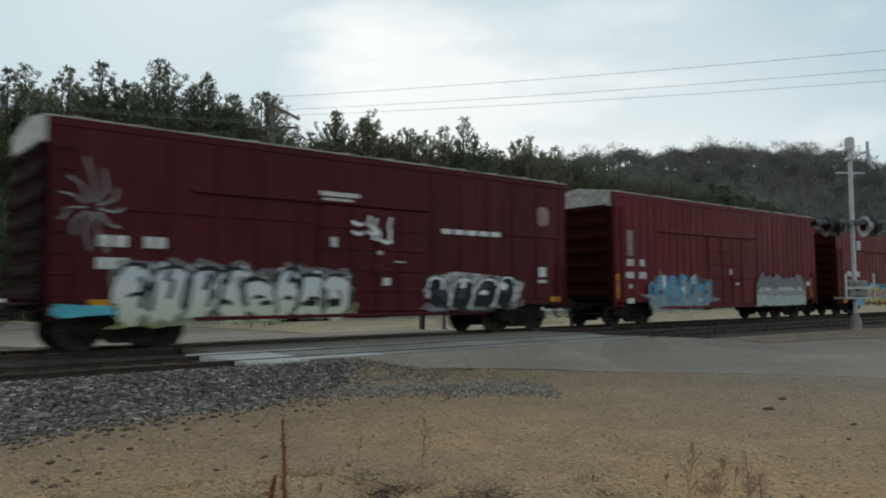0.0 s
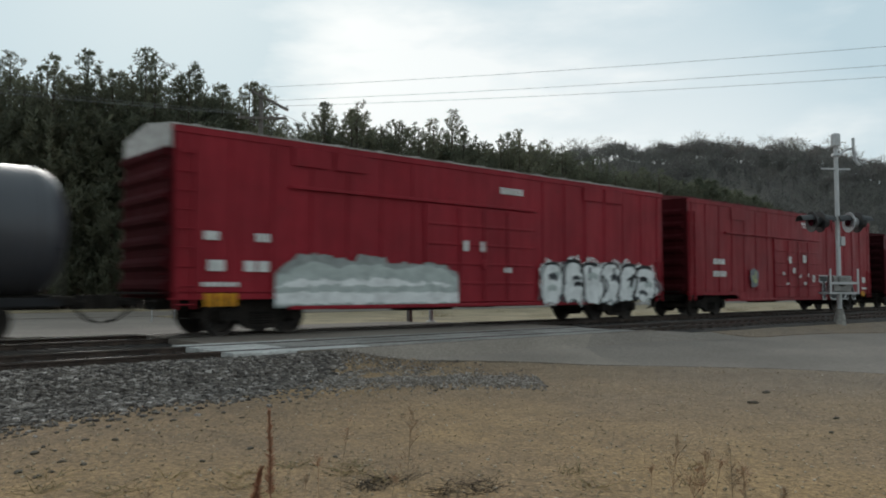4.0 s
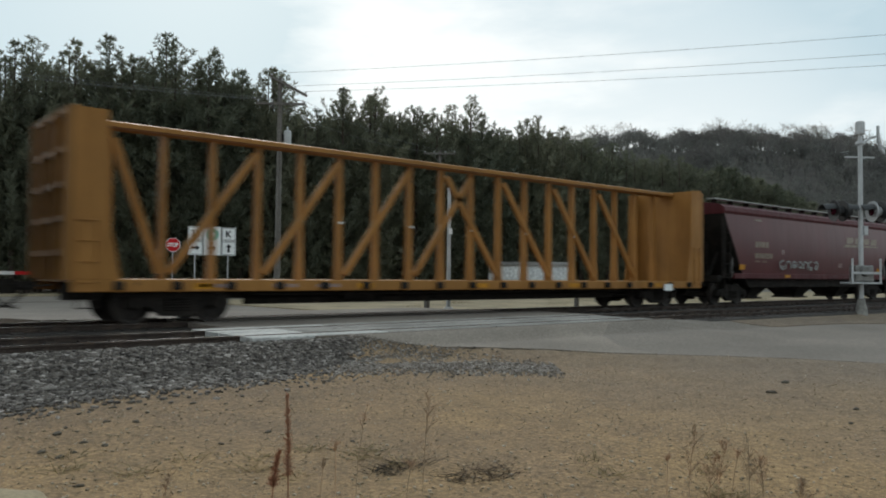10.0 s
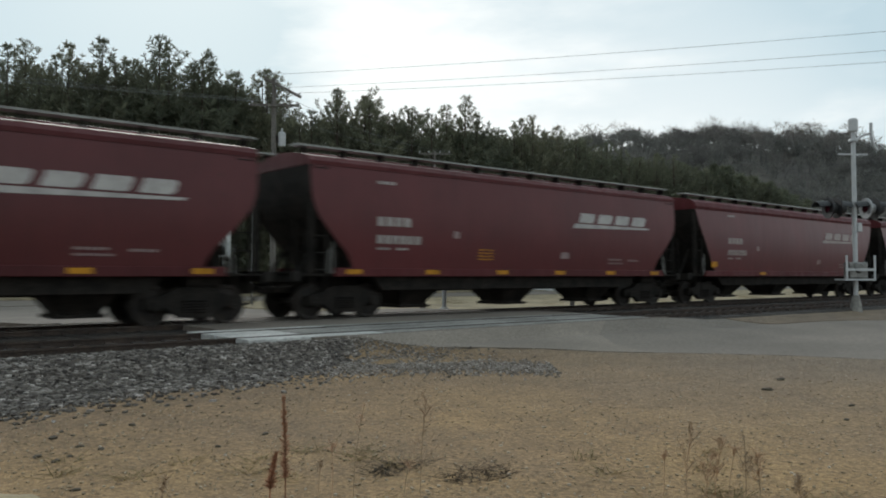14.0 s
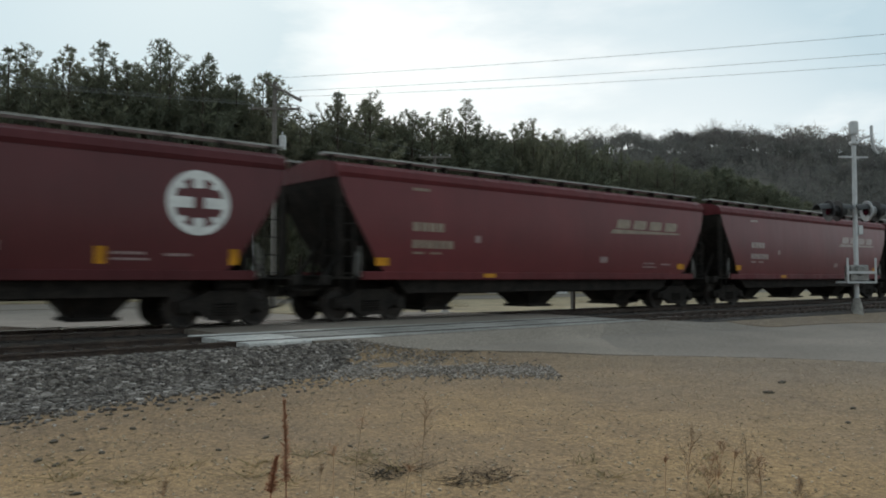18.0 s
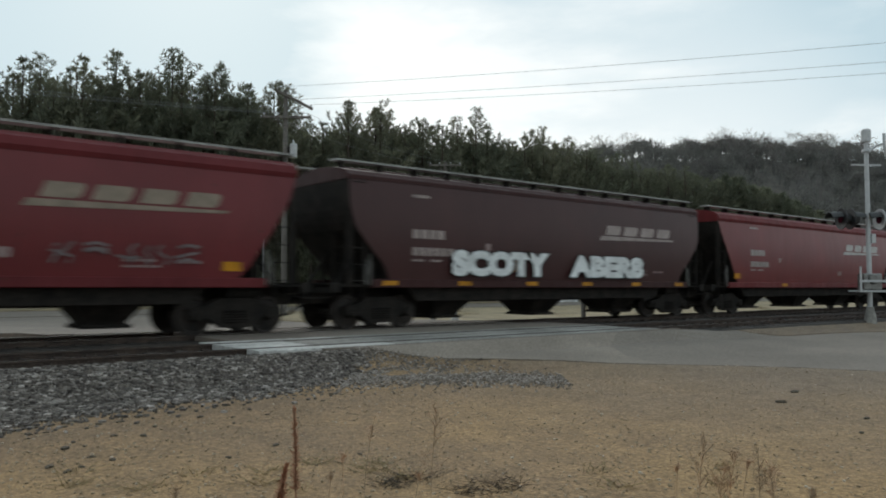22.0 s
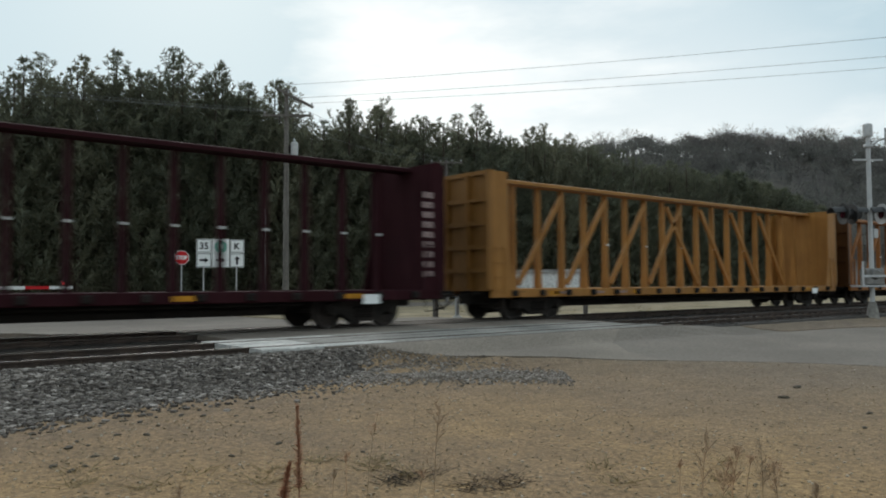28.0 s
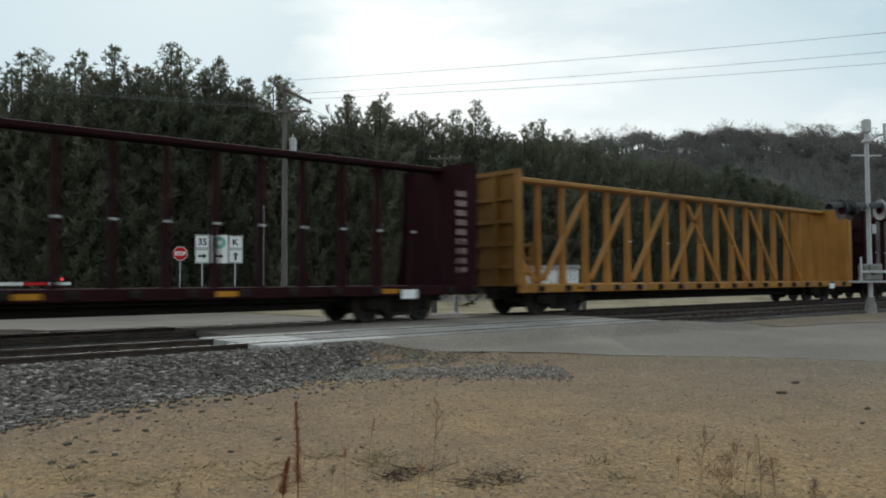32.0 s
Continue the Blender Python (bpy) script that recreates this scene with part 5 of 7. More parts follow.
    throwup(car, (11.8, 16.6, 0.68, 1.98), yd, "thin cream sprayed bubble lettering", 4, "cream", "ghost", "dust", 37, "pale", ("grey", "dust", "ghost"), gap=0.5, tall=0.3)
    stencil(car, [(1.16, 1.75, 2.0, 2.25, 2), (2.2, 2.7, 2.0, 2.25, 2), (1.22, 1.75, 1.57, 1.81, 2), (2.05, 2.6, 1.57, 1.81, 2), (9.7, 11.0, 2.82, 2.9, 8), (17.6, 18.2, 1.3, 1.6, 1), (9.3, 9.7, 2.0, 2.1, 2)], y)
    part("graffiti", blob(18.0, 2.9, 0.24, 0.3, yd, 9, 0.5), spray("faint blue", (0.06, 0.12, 0.22)), car, "blue sprayed patch")
    reflectors(car, 0, y, 0.68, 0.85, (0.9, 18.2))
    plates(car, [(9.2, 9.6, 2.3, 2.36), (10.6, 10.9, 1.3, 1.42)], y - 0.06)

    # two bright red cars with white graffiti
    car, y = boxcar("boxcar", "bright red ribbed boxcar with white graffiti and a grey roof end", 77.9, 96.9, BRIGHT, 4.75, (7.2, 11.7, 0.72, 3.5), "posts", 2.4, None, (), True)
    yd = y - 0.06
    buffed(car, 2.5, 8.4, [(0.64, 1.92, "dust"), (0.7, 1.7, "pale"), (0.72, 1.35, "white"), (1.0, 1.2, "pale")], yd, "broad white and grey painted-over patch", 41)
    throwup(car, (12.0, 18.2, 0.64, 2.1), yd, "white sprayed lettering with black strokes", 6, "white", "black", "grey", 47, "", ("black", "char", "pale"), edge_wide=0.1)
    stencil(car, [(0.7, 1.15, 2.2, 2.4, 1), (2.0, 2.4, 2.2, 2.4, 2), (0.8, 1.3, 1.5, 1.75, 1), (1.7, 2.4, 1.5, 1.75, 2), (10.2, 11.2, 4.0, 4.2, 6), (0.7, 1.6, 1.15, 1.25, 6)], y)
    plates(car, [(8.6, 8.8, 2.2, 2.5), (9.3, 9.5, 2.2, 2.5), (10.3, 10.6, 1.6, 1.75)], y - 0.06)
    stencil(car, [(0.75, 1.6, 0.7, 1.0, 3)], y, AMBER, "amber stencilled panel")
    for x in (3.0, 4.2, 14.2, 15.4):
        part("gusset", Shape().box(x, x + 1.0, y - 0.02, y, 4.1, 4.55, 0.01), PAINT, car, "", BRIGHT)

    car, y = boxcar("boxcar", "bright red boxcar with black and white block lettering", 98.6, 117.2, (0.42, 0.03, 0.044), 4.75, (7.25, 11.85, 0.72, 3.4), "posts", 2.4, (0.22, 0.04, 0.045), ())
    yd = y - 0.06
    graffiti(car, (11.7, 16.35, 0.5, 1.86), yd, "black sprayed block letters with white outlines", (), "TCUA", 4, "black", "white", seed=51, bold=0.045, rim=0.07)
    stencil(car, [(1.9, 2.85, 2.13, 2.35, 3), (1.9, 2.95, 1.62, 1.85, 4), (10.1, 11.2, 4.18, 4.3, 9), (10.2, 11.1, 4.05, 4.12, 7), (7.3, 7.7, 1.4, 1.7, 2), (8.0, 8.9, 2.25, 2.32, 8)], y)
    plates(car, [(10.07, 10.38, 2.36, 2.72), (11.1, 11.34, 1.45, 1.79), (8.99, 9.23, 1.86, 2.1), (10.14, 10.4, 1.3, 1.45), (7.95, 8.15, 1.75, 1.9), (9.6, 9.85, 1.65, 1.8), (10.5, 10.7, 1.7, 1.85), (8.3, 8.6, 1.3, 1.4)], y - 0.06)
    part("placard", blob(8.68, 2.47, 0.17, 0.17, y - 0.06, 6, 0.5, 16), WHITE, car, "small white star sticker")
    graffiti(car, (4.9, 5.6, 1.2, 2.0), yd, "smudged grey and green tag", ("grey",), "", 2, "lime", "", 0.08, 0, 55)
    stencil(car, [(17.3, 17.8, 1.45, 1.75, 1), (17.2, 18.0, 1.1, 1.2, 1)], y)
    reflectors(car, 0, y, 0.75, 1.0, (17.4,))
    for x in (3.4, 13.6):
        part("gusset", Shape().box(x, x + 1.2, y - 0.02, y, 4.05, 4.55, 0.01), PAINT, car, "", (0.42, 0.03, 0.044))

    # low maroon car with white, blue and green lettering
    car, y = boxcar("boxcar", "low maroon boxcar with blue, green and white graffiti", 119.3, 134.9, OXIDE, 4.22, (6.2, 9.4, 0.72, 3.3), "flutes", 1.75, (0.14, 0.03, 0.035))
    yd = y - 0.06
    graffiti(car, (2.45, 3.3, 0.6, 1.55), yd, "red sprayed patch", ("red",), "", 0)
    graffiti(car, (6.9, 7.8, 0.58, 1.55), yd, "red sprayed patch on the door", ("red",), "", 0, seed=3, drips=("yellow",))
    throwup(car, (3.2, 6.9, 0.5, 1.78), yd - 0.006, "sky-blue sprayed letters that darken downwards", 5, "skyfade", "navy", "navy", 61, "", ("navy", "cyan", "navy"), gap=0.42, tall=0.4, edge_wide=0.09)
    throwup(car, (8.3, 10.0, 0.5, 1.5), yd, "pale green sprayed wing beside white letters", 3, "mint", "white", "green", 67, "pale", ("green", "white", "mint"), tall=0.5)
    throwup(car, (13.2, 14.35, 0.6, 1.6), yd, "pale green sprayed wing beside white letters", 2, "mint", "green", "green", 68, "", ("green", "white"), tall=0.4)
    graffiti(car, (9.55, 13.2, 0.52, 2.0), yd - 0.014, "white sprayed letters with black shadows", (), "NASR", 4, "white", "black", seed=66, bold=0.03, rim=0.2)
    graffiti(car, (0.7, 1.4, 1.95, 2.7), yd, "white sprayed bird-like tag", ("pale",), "", 0, seed=71)
    for k in range(4):
        x = 10.7 + 0.78 * k
        part("mark", Shape().extrude([(x, y, 2.7), (x + 0.45, y, 2.7), (x + 0.52, y, 2.86), (x + 0.07, y, 2.86)], (0, 0.004, 0)).box(x - 0.04, x + 0.5, y, y + 0.004, 2.62, 2.66), WHITE, car, "white slanted block of the railway's mark")
    stencil(car, [(1.73, 2.12, 1.62, 1.83, 2), (1.65, 2.2, 1.27, 1.48, 3), (2.6, 3.0, 1.62, 1.83, 2), (2.6, 3.0, 1.27, 1.48, 2), (13.6, 14.2, 1.9, 2.1, 3)], y, FADED)
    stencil(car, [(7.92, 8.64, 3.55, 3.62, 6), (7.92, 8.64, 3.45, 3.52, 5), (7.92, 8.64, 3.35, 3.42, 6)], y, AMBER, "faded amber stencil")
    reflectors(car, 0, y, 0.69, 0.93, (0.95, 14.75))

    # yellow car with black double doors
    car, y = boxcar("boxcar", "yellow ribbed boxcar with black double doors and graffiti", 161.7, 180.6, TTYELLOW, 4.75, (6.95, 11.95, 0.96, 4.5), "posts", 2.4, None, (3.86, 2.7, 1.52), True, (0.012, 0.014, 0.018), True, 0.68)
    yd = y - 0.07
    for k, (x, z, rx, rz, col) in enumerate(((2.95, 1.2, 0.4, 0.5, "white"), (3.9, 1.15, 0.5, 0.42, "pale"), (4.75, 1.3, 0.4, 0.6, "white"), (5.6, 1.2, 0.5, 0.5, "white"), (6.4, 1.15, 0.4, 0.42, "pale"), (2.95, 1.1, 0.12, 0.35, "orange"), (3.35, 0.85, 0.2, 0.14, "cyan"), (4.2, 1.7, 0.16, 0.2, "cyan"), (6.1, 1.0, 0.14, 0.3, "orange"), (6.45, 1.1, 0.2, 0.25, "cyan"))):
        part("graffiti", blob(x, z, rx, rz, yd + 0.004 - 0.0004 * k, 300 + k, 0.25, 24), tint(col), car, "sprayed patch of %s paint behind tall letters" % col)
    graffiti(car, (2.25, 6.9, 0.6, 2.4), yd, "tall charcoal sprayed letters with white edges", (), "HATA", 4, "char", "white", seed=81, bold=0.035, rim=0.1)
    graffiti(car, (7.0, 7.9, 0.75, 2.05), yd - 0.02, "grey sprayed letter with a cyan edge", (), "S", 1, "char", "dust", seed=83, bold=0.05)
    throwup(car, (12.15, 18.1, 0.68, 2.04), yd, "rounded letters fading from pink through orange to purple", 4, "emberletter", "navy", "purple", 85, "purple", ("navy", "yellow", "halo", "navy"), gap=0.47, tall=0.12, edge_wide=0.17)
    for col, pts in (("red", [(2.1, 3.1), (2.6, 3.4), (3.1, 3.65)]), ("blue", [(2.0, 3.7), (2.6, 3.4), (3.2, 3.05)])):
        sh = Shape()
        ribbon(sh, pts, 0.16, yd - (0.003 if col == "red" else 0))
        ribbon(sh, [(p[0] + 0.06, p[1] - 0.12) for p in pts], 0.06, yd - 0.006)
        part("graffiti", sh, spray("dull " + col, (0.3, 0.055, 0.05) if col == "red" else (0.07, 0.11, 0.2)), car, "crossed sprayed stroke")
    for k, (x, z, r) in enumerate(((1.25, 1.93, 0.16), (0.32, 1.34, 0.26), (1.3, 0.9, 0.18), (6.5, 2.2, 0.22), (8.35, 2.45, 0.15))):
        part("paint_spot", blob(x, z, r, r, yd - 0.09, 90 + k, 0.12, 18), tint("cyan"), car, "cyan sprayed spot")
    stencil(car, [(14.3, 15.6, 3.75, 3.85, 1), (14.35, 14.65, 3.3, 3.75, 1), (14.8, 15.1, 3.3, 3.75, 1), (15.25, 15.55, 3.3, 3.75, 1), (14.3, 15.6, 3.15, 3.2, 8)], y, tint("red"), "faded red mark")
    for z in (4.1, 3.97, 3.84, 3.71):
        stencil(car, [(7.65, 8.8, z, z + 0.08, 7)], y - 0.08)
    stencil(car, [(10.7, 11.4, 3.55, 3.62, 5), (10.5, 11.4, 2.85, 3.0, 2), (7.3, 8.0, 2.75, 2.85, 5), (9.8, 10.3, 2.6, 2.66, 4), (9.8, 10.3, 2.48, 2.53, 4), (11.2, 11.8, 2.5, 2.55, 5), (11.2, 11.8, 2.36, 2.41, 5), (11.3, 11.8, 2.24, 2.28, 4), (7.6, 8.9, 2.15, 2.22, 9), (10.2, 11.8, 2.1, 2.17, 9), (8.2, 8.5, 1.2, 1.3, 2)], y - 0.08)
    plates(car, [(8.2, 8.4, 1.85, 2.0), (8.2, 8.4, 1.6, 1.78), (10.9, 11.1, 1.85, 2.0), (10.9, 11.15, 1.6, 1.78), (10.45, 10.6, 1.6, 1.7), (10.8, 11.1, 2.85, 3.0)], y - 0.08)
    stencil(car, [(3.6, 4.5, 3.32, 3.42, 6), (3.6, 4.5, 3.5, 3.56, 6), (3.5, 4.3, 3.98, 4.04, 7), (12.9, 17.4, 3.02, 3.12, 22), (0.5, 1.2, 3.3, 3.36, 6), (0.5, 1.2, 3.5, 3.55, 6), (1.5, 1.9, 2.2, 2.8, 2), (1.5, 1.8, 1.7, 2.0, 2)], y, FADED, "faded brown lettering")
    stencil(car, [(1.5, 2.0, 1.05, 1.25, 1)], y - 0.01, AMBER, "yellow stencilled panel")


build_boxcars()


# ---- tank car ----
def build_tank_car():
    s0, L = 60.2, 15.2
    car = thing("tank_car", "black cylindrical tank car with yellow markings", "tank car", "freight train", pose(s0, 0, 0))
    CARS.append((car, s0, L))
    zc, r, black = 2.3, 1.38, (0.092, 0.094, 0.107)
    a, b = 0.6, L + 0.72
    prof = [(0.02, a), (0.45, a + 0.03), (0.85, a + 0.12), (1.15, a + 0.28), (1.31, a + 0.48), (r, a + 0.72), (r, b - 0.72), (1.31, b - 0.48), (1.15, b - 0.28), (0.85, b - 0.12), (0.45, b - 0.03), (0.02, b)]
    tank = part("tank", Shape().lathe(prof, "x", 40, (0, 0, zc)), GLOSS, car, "black painted steel tank", black, True)
    for x in (1.35, 4.5, 8.3, 12.0, L - 0.02):
        part("weld_band", Shape().lathe([(r - 0.01, x - 0.03), (r + 0.012, x - 0.02), (r + 0.012, x + 0.02), (r - 0.01, x + 0.03)], "x", 40, (0, 0, zc)), GLOSS, tank, "", black, True)
    part("sill", Shape().box(-0.5, L + 0.5, -0.35, 0.35, 0.66, 0.98, 0.03), STEEL, car)
    for s in (-1, 1):
        a, b = sorted((s * 1.36, s * 1.28))
        part("side_rail", Shape().box(-0.35, L + 0.35, a, b, 0.74, 0.92, 0.01), PAINT, car, "", (0.03, 0.03, 0.033))
    for e, x in ((-1, 2.0), (1, L - 2.0)):
        part("saddle", Shape().extrude([(x - 0.45, -1.15, 0.95), (x - 0.45, -1.2, 1.6), (x - 0.45, -0.9, 1.35), (x - 0.45, 0.9, 1.35), (x - 0.45, 1.2, 1.6), (x - 0.45, 1.15, 0.95)], (0.9, 0, 0)), PAINT, car, "", (0.03, 0.03, 0.033))
        xe = -0.55 if e < 0 else L + 0.15
        part("end_platform", Shape().box(xe, xe + 0.4, -1.4, 1.4, 0.9, 0.95), STEEL, car)
        part("end_rail", Shape().pipe([(xe + 0.2, -1.35, 0.95), (xe + 0.2, -1.35, 1.9), (xe + 0.2, 1.35, 1.9), (xe + 0.2, 1.35, 0.95)], 0.022), PAINT, car, "", (0.05, 0.05, 0.05))
    part("dome", Shape().lathe([(0.34, zc + r - 0.08), (0.34, zc + r + 0.36), (0.3, zc + r + 0.42), (0.02, zc + r + 0.44)], "z", 20, (8.2, 0, 0)), GLOSS, car, "round valve housing", black)
    plat = part("walkway", Shape().box(7.6, 10.3, -0.85, 0.85, zc + r + 0.0, zc + r + 0.05), STEEL, car, "top walkway grating")
    for x in (9.3, 9.9):
        part("fitting", Shape().lathe([(0.12, zc + r + 0.05), (0.12, zc + r + 0.2), (0.05, zc + r + 0.26)], "z", 10, (x, 0.1, 0)), STEEL, plat)
    part("ladder", ladder(8.5, 8.95, -r - 0.14, 1.0, 3.6), PAINT, car, "", (0.04, 0.04, 0.045))

    def on_tank(x0, x1, z0, z1, n, mat, name, label):
        """Markings that lie on the curve of the tank."""
        sh = Shape()
        w = (x1 - x0) / n
        for k in range(n):
            a, b = x0 + k * w + (0.08 * w if n > 1 else 0), x0 + (k + 1) * w - (0.08 * w if n > 1 else 0)
            zs = [z0 + (z1 - z0) * i / 4 for i in range(5)]
            q = [-math.sqrt((r + 0.008) ** 2 - (z - zc) ** 2) for z in zs]
            v = [(a, y, z) for y, z in zip(q, zs)] + [(b, y, z) for y, z in zip(q, zs)]
            v += [(x, y + 0.004, z) for x, y, z in v]
            f = [(i, i + 5, i + 6, i + 1) for i in range(4)] + [(i + 10, i + 11, i + 16, i + 15) for i in range(4)]
            sh.add(v, f)
        tagged(part(name, sh, mat, tank, label), kind="stuff" if n > 1 else "")

    yel, org = spray("tank yellow", (0.4, 0.24, 0.03)), spray("tank orange", (0.16, 0.07, 0.035))
    on_tank(0.95, 1.1, 1.75, 2.62, 1, yel, "reflector", "yellow upright strip")
    for x in (3.75, 6.5, 10.1, 13.2):
        on_tank(x, x + 0.14, 2.0, 2.4, 1, yel, "reflector", "yellow upright strip")
    on_tank(1.95, 3.65, 1.82, 2.04, 11, org, "stencil", "faded orange lettering")
    on_tank(2.0, 3.5, 1.62, 1.72, 8, org, "stencil", "faded orange lettering")
    on_tank(10.2, 11.0, 1.66, 1.94, 1, yel, "stencil", "yellow data panel")
    on_tank(13.0, 13.5, 1.7, 1.9, 1, FADED, "stencil", "pale data panel")
    st = wild_strokes(3.4, 5.1, 1.42, 1.84, 4, 7)
    sh = Shape()
    for k, p in enumerate(st):
        ribbon(sh, p, 0.05, 0)
    sh.v = [(x, -math.sqrt((r + 0.012) ** 2 - (z - zc) ** 2) + y * 0.5, z) for x, y, z in sh.v]
    part("graffiti", sh, tint("grey"), tank, "silver sprayed scrawl")
    running_gear(car, L, 1.75, 0.55)


build_tank_car()


MARKS = spray("chalky mark", (0.36, 0.32, 0.3))
LOGO = spray("weathered white mark", (0.43, 0.4, 0.38))
DIM = spray("dim mark", (0.33, 0.27, 0.25))
GOLDISH = spray("cream mark", (0.25, 0.2, 0.155))


# ---- centre-beam flat cars ----
def centre_beam(label, s0, s1, colour, seed, band=None, gusset=0.34):
    L = s1 - s0
    rng = random.Random(seed)
    car = thing("centre_beam_car", label, "centre-beam car", "freight train", pose(s0, 0, 0))
    CARS.append((car, s0, L))
    top = 4.44

    def P(name, sh, lab="", parent=None, mat=None):
        return part(name, sh, mat or (MATT if band else PAINT), parent or car, lab, colour)

    for s in (-1, 1):
        a, b = sorted((s * 1.46, s * 1.36))
        P("side_sill", Shape().box(0, L, a, b, 0.70, 0.96, 0.015))
    P("deck", Shape().box(0.05, L - 0.05, -1.36, 1.36, 0.9, 0.95))
    P("centre_sill", Shape().box(0.2, L - 0.2, -0.28, 0.28, 0.5, 0.9), mat=STEEL)
    _bearers(car, L)
    P("top_chord", Shape().extrude([(0.1, y, z) for y, z in ((-0.3, top - 0.12), (-0.3, top - 0.02), (-0.2, top + 0.02), (0.2, top + 0.02), (0.3, top - 0.02), (0.3, top - 0.12), (0.2, top - 0.08), (-0.2, top - 0.08))], (L - 0.2, 0, 0)))
    # end bulkheads with stiffeners on the outer face
    for e, x in ((-1, 0.0), (1, L)):
        x0 = x if e < 0 else x - 0.1
        bh = P("bulkhead", Shape().box(x0, x0 + 0.1, -1.44, 1.44, 0.9, top + 0.04, 0.02), "full-height end bulkhead")
        # outer faces and stiffeners take a deeper tone of the car's colour
        darker = tuple((0.85 if band else (0.3 if seed == 5 else 0.72)) * q for q in colour)
        part("outer_sheet", Shape().box(min(x, x + e * 0.012), max(x, x + e * 0.012), -1.43, 1.43, 0.92, top), PAINT, bh, "outer face in a deeper tone", darker)
        for y in (-1.4, -0.5, 0.5, 1.4):
            P("stiffener", Shape().box(min(x, x + e * 0.16), max(x, x + e * 0.16), y - 0.06, y + 0.06, 0.95, top - 0.05), parent=bh).color = (*darker, 1)
        for z in (1.5, 2.2, 2.9, 3.6, top - 0.05):
            P("stiffener", Shape().box(min(x, x + e * 0.12), max(x, x + e * 0.12), -1.38, 1.38, z - 0.06, z + 0.06), parent=bh).color = (*darker, 1)
        for sy in (-1, 1):
            a, b = sorted((sy * 1.46, sy * 1.4))
            P("corner_gusset", Shape().extrude([(x, a, 0.96), (x - e * gusset, a, 0.96), (x - e * max(0.14, gusset - 0.25), a, 2.2), (x - e * max(0.12, gusset - 0.3), a, top), (x, a, top)], (0, b - a, 0)))
        lx = 0.1 if e < 0 else L - 0.5
        P("ladder", ladder(lx, lx + 0.38, -1.47, 0.9, 2.2))
        P("stirrup", Shape().pipe([(lx, -1.42, 0.72), (lx, -1.42, 0.38), (lx + 0.4, -1.42, 0.38), (lx + 0.4, -1.42, 0.72)], 0.018), mat=STEEL)
    # posts and diagonals of the centre wall
    n = 18
    step = (L - 2.2) / (n - 1)
    xs = [1.1 + step * k for k in range(n)]
    for k, x in enumerate(xs):
        # on one car every second outer post takes 0.45 of its colour
        dark = seed == 5 and (k % 2 == 0 and k < 8 or k % 2 and k > 9)
        post = Shape().loft([[(x - w, -d, z), (x + w, -d, z), (x + w, d, z), (x - w, d, z)] for z, d, w in ((0.95, 0.15, 0.066), (1.6, 0.11, 0.06), (top - 0.15, 0.09, 0.056))])
        p = P("post", post, "darkened post" if dark else "")
        if dark:
            p.color = (*(0.45 * q for q in colour), 1)
        if band or k in (4, 5, 7, 8, 9, 11, 13):
            part("winch_plate", Shape().box(x - 0.06, x + 0.06, -0.14, -0.11, 2.47, 2.53), WHITE, p, "small white plate")
    zl, zh = 1.1, top - 0.35
    dg = [(0.14, 2.8, xs[1] - 0.2, zl - 0.05)]
    for i in (1, 3, 5, 7):
        dg.append((xs[i] + 0.13, zl, xs[i + 2] - 0.12, zh))
        dg.append((xs[n - 1 - i] - 0.13, zl, xs[n - 3 - i] + 0.12, zh))
    if gusset > 0.5:
        dg[0] = (xs[0] + 0.05, zh, xs[1] - 0.1, zl)
    if band:
        dg = []
    for a, b, c, d in dg:
        P("diagonal", Shape().beam((a, -0.12, b), (c, -0.12, d), 0.17, 0.1))
    # tie-down winches along the sill, stencils
    for k in range(18):
        x = 0.9 + (L - 1.8) * k / 17
        part("winch", Shape().box(x - 0.09, x + 0.09, -1.56, -1.44, 0.74, 0.92, 0.03), STEEL, car)
    for f in (0.11, 0.3, 0.48, 0.66, 0.86):
        part("reflector", Shape().box(L * f, L * f + 0.5, -1.466, -1.46, 0.76, 0.88), AMBER, car, "amber reflective strip")
    for x in (2.6, 4.4, 5.6):
        part("stencil", bars([(x, x + 0.7, 0.79, 0.87, 4)], -1.466), FADED, car, "white stencilled markings")
    part("data_plate", Shape().box(L - 2.6, L - 2.1, -1.58, -1.56, 0.62, 0.86), SIGNWHITE, car, "white metal data plate")
    if band:
        for x in (0.18, L - 0.62):
            for k in range(9):
                part("stencil", bars([(x, x + 0.38, 1.3 + 0.27 * k, 1.46 + 0.27 * k, 2)], -1.466), FADED, car, "faded stencilled marking")
    running_gear(car, L, 2.3, 0.3)
    return car


def _bearers(car, L):
    for k in range(9):
        x = 2 + (L - 4) * k / 8
        part("cross_bearer", Shape().extrude([(x - 0.05, -1.3, 0.9), (x - 0.05, -0.25, 0.52), (x - 0.05, 0.25, 0.52), (x - 0.05, 1.3, 0.9)], (0.1, 0, 0)), STEEL, car)
    part("air_reservoir", Shape().box(L * 0.3, L * 0.3 + 0.9, -0.9, -0.45, 0.48, 0.8, 0.06), STEEL, car)
    part("brake_valve", Shape().box(L * 0.62, L * 0.62 + 0.5, 0.4, 0.85, 0.48, 0.8, 0.06), STEEL, car)
    part("brake_beam", Shape().box(4.2, L - 4.2, -0.42, -0.32, 0.36, 0.52), STEEL, car)
    part("brake_pipe", Shape().tube((4, -1.0, 0.62), (L - 4, -1.0, 0.62), 0.03), STEEL, car)


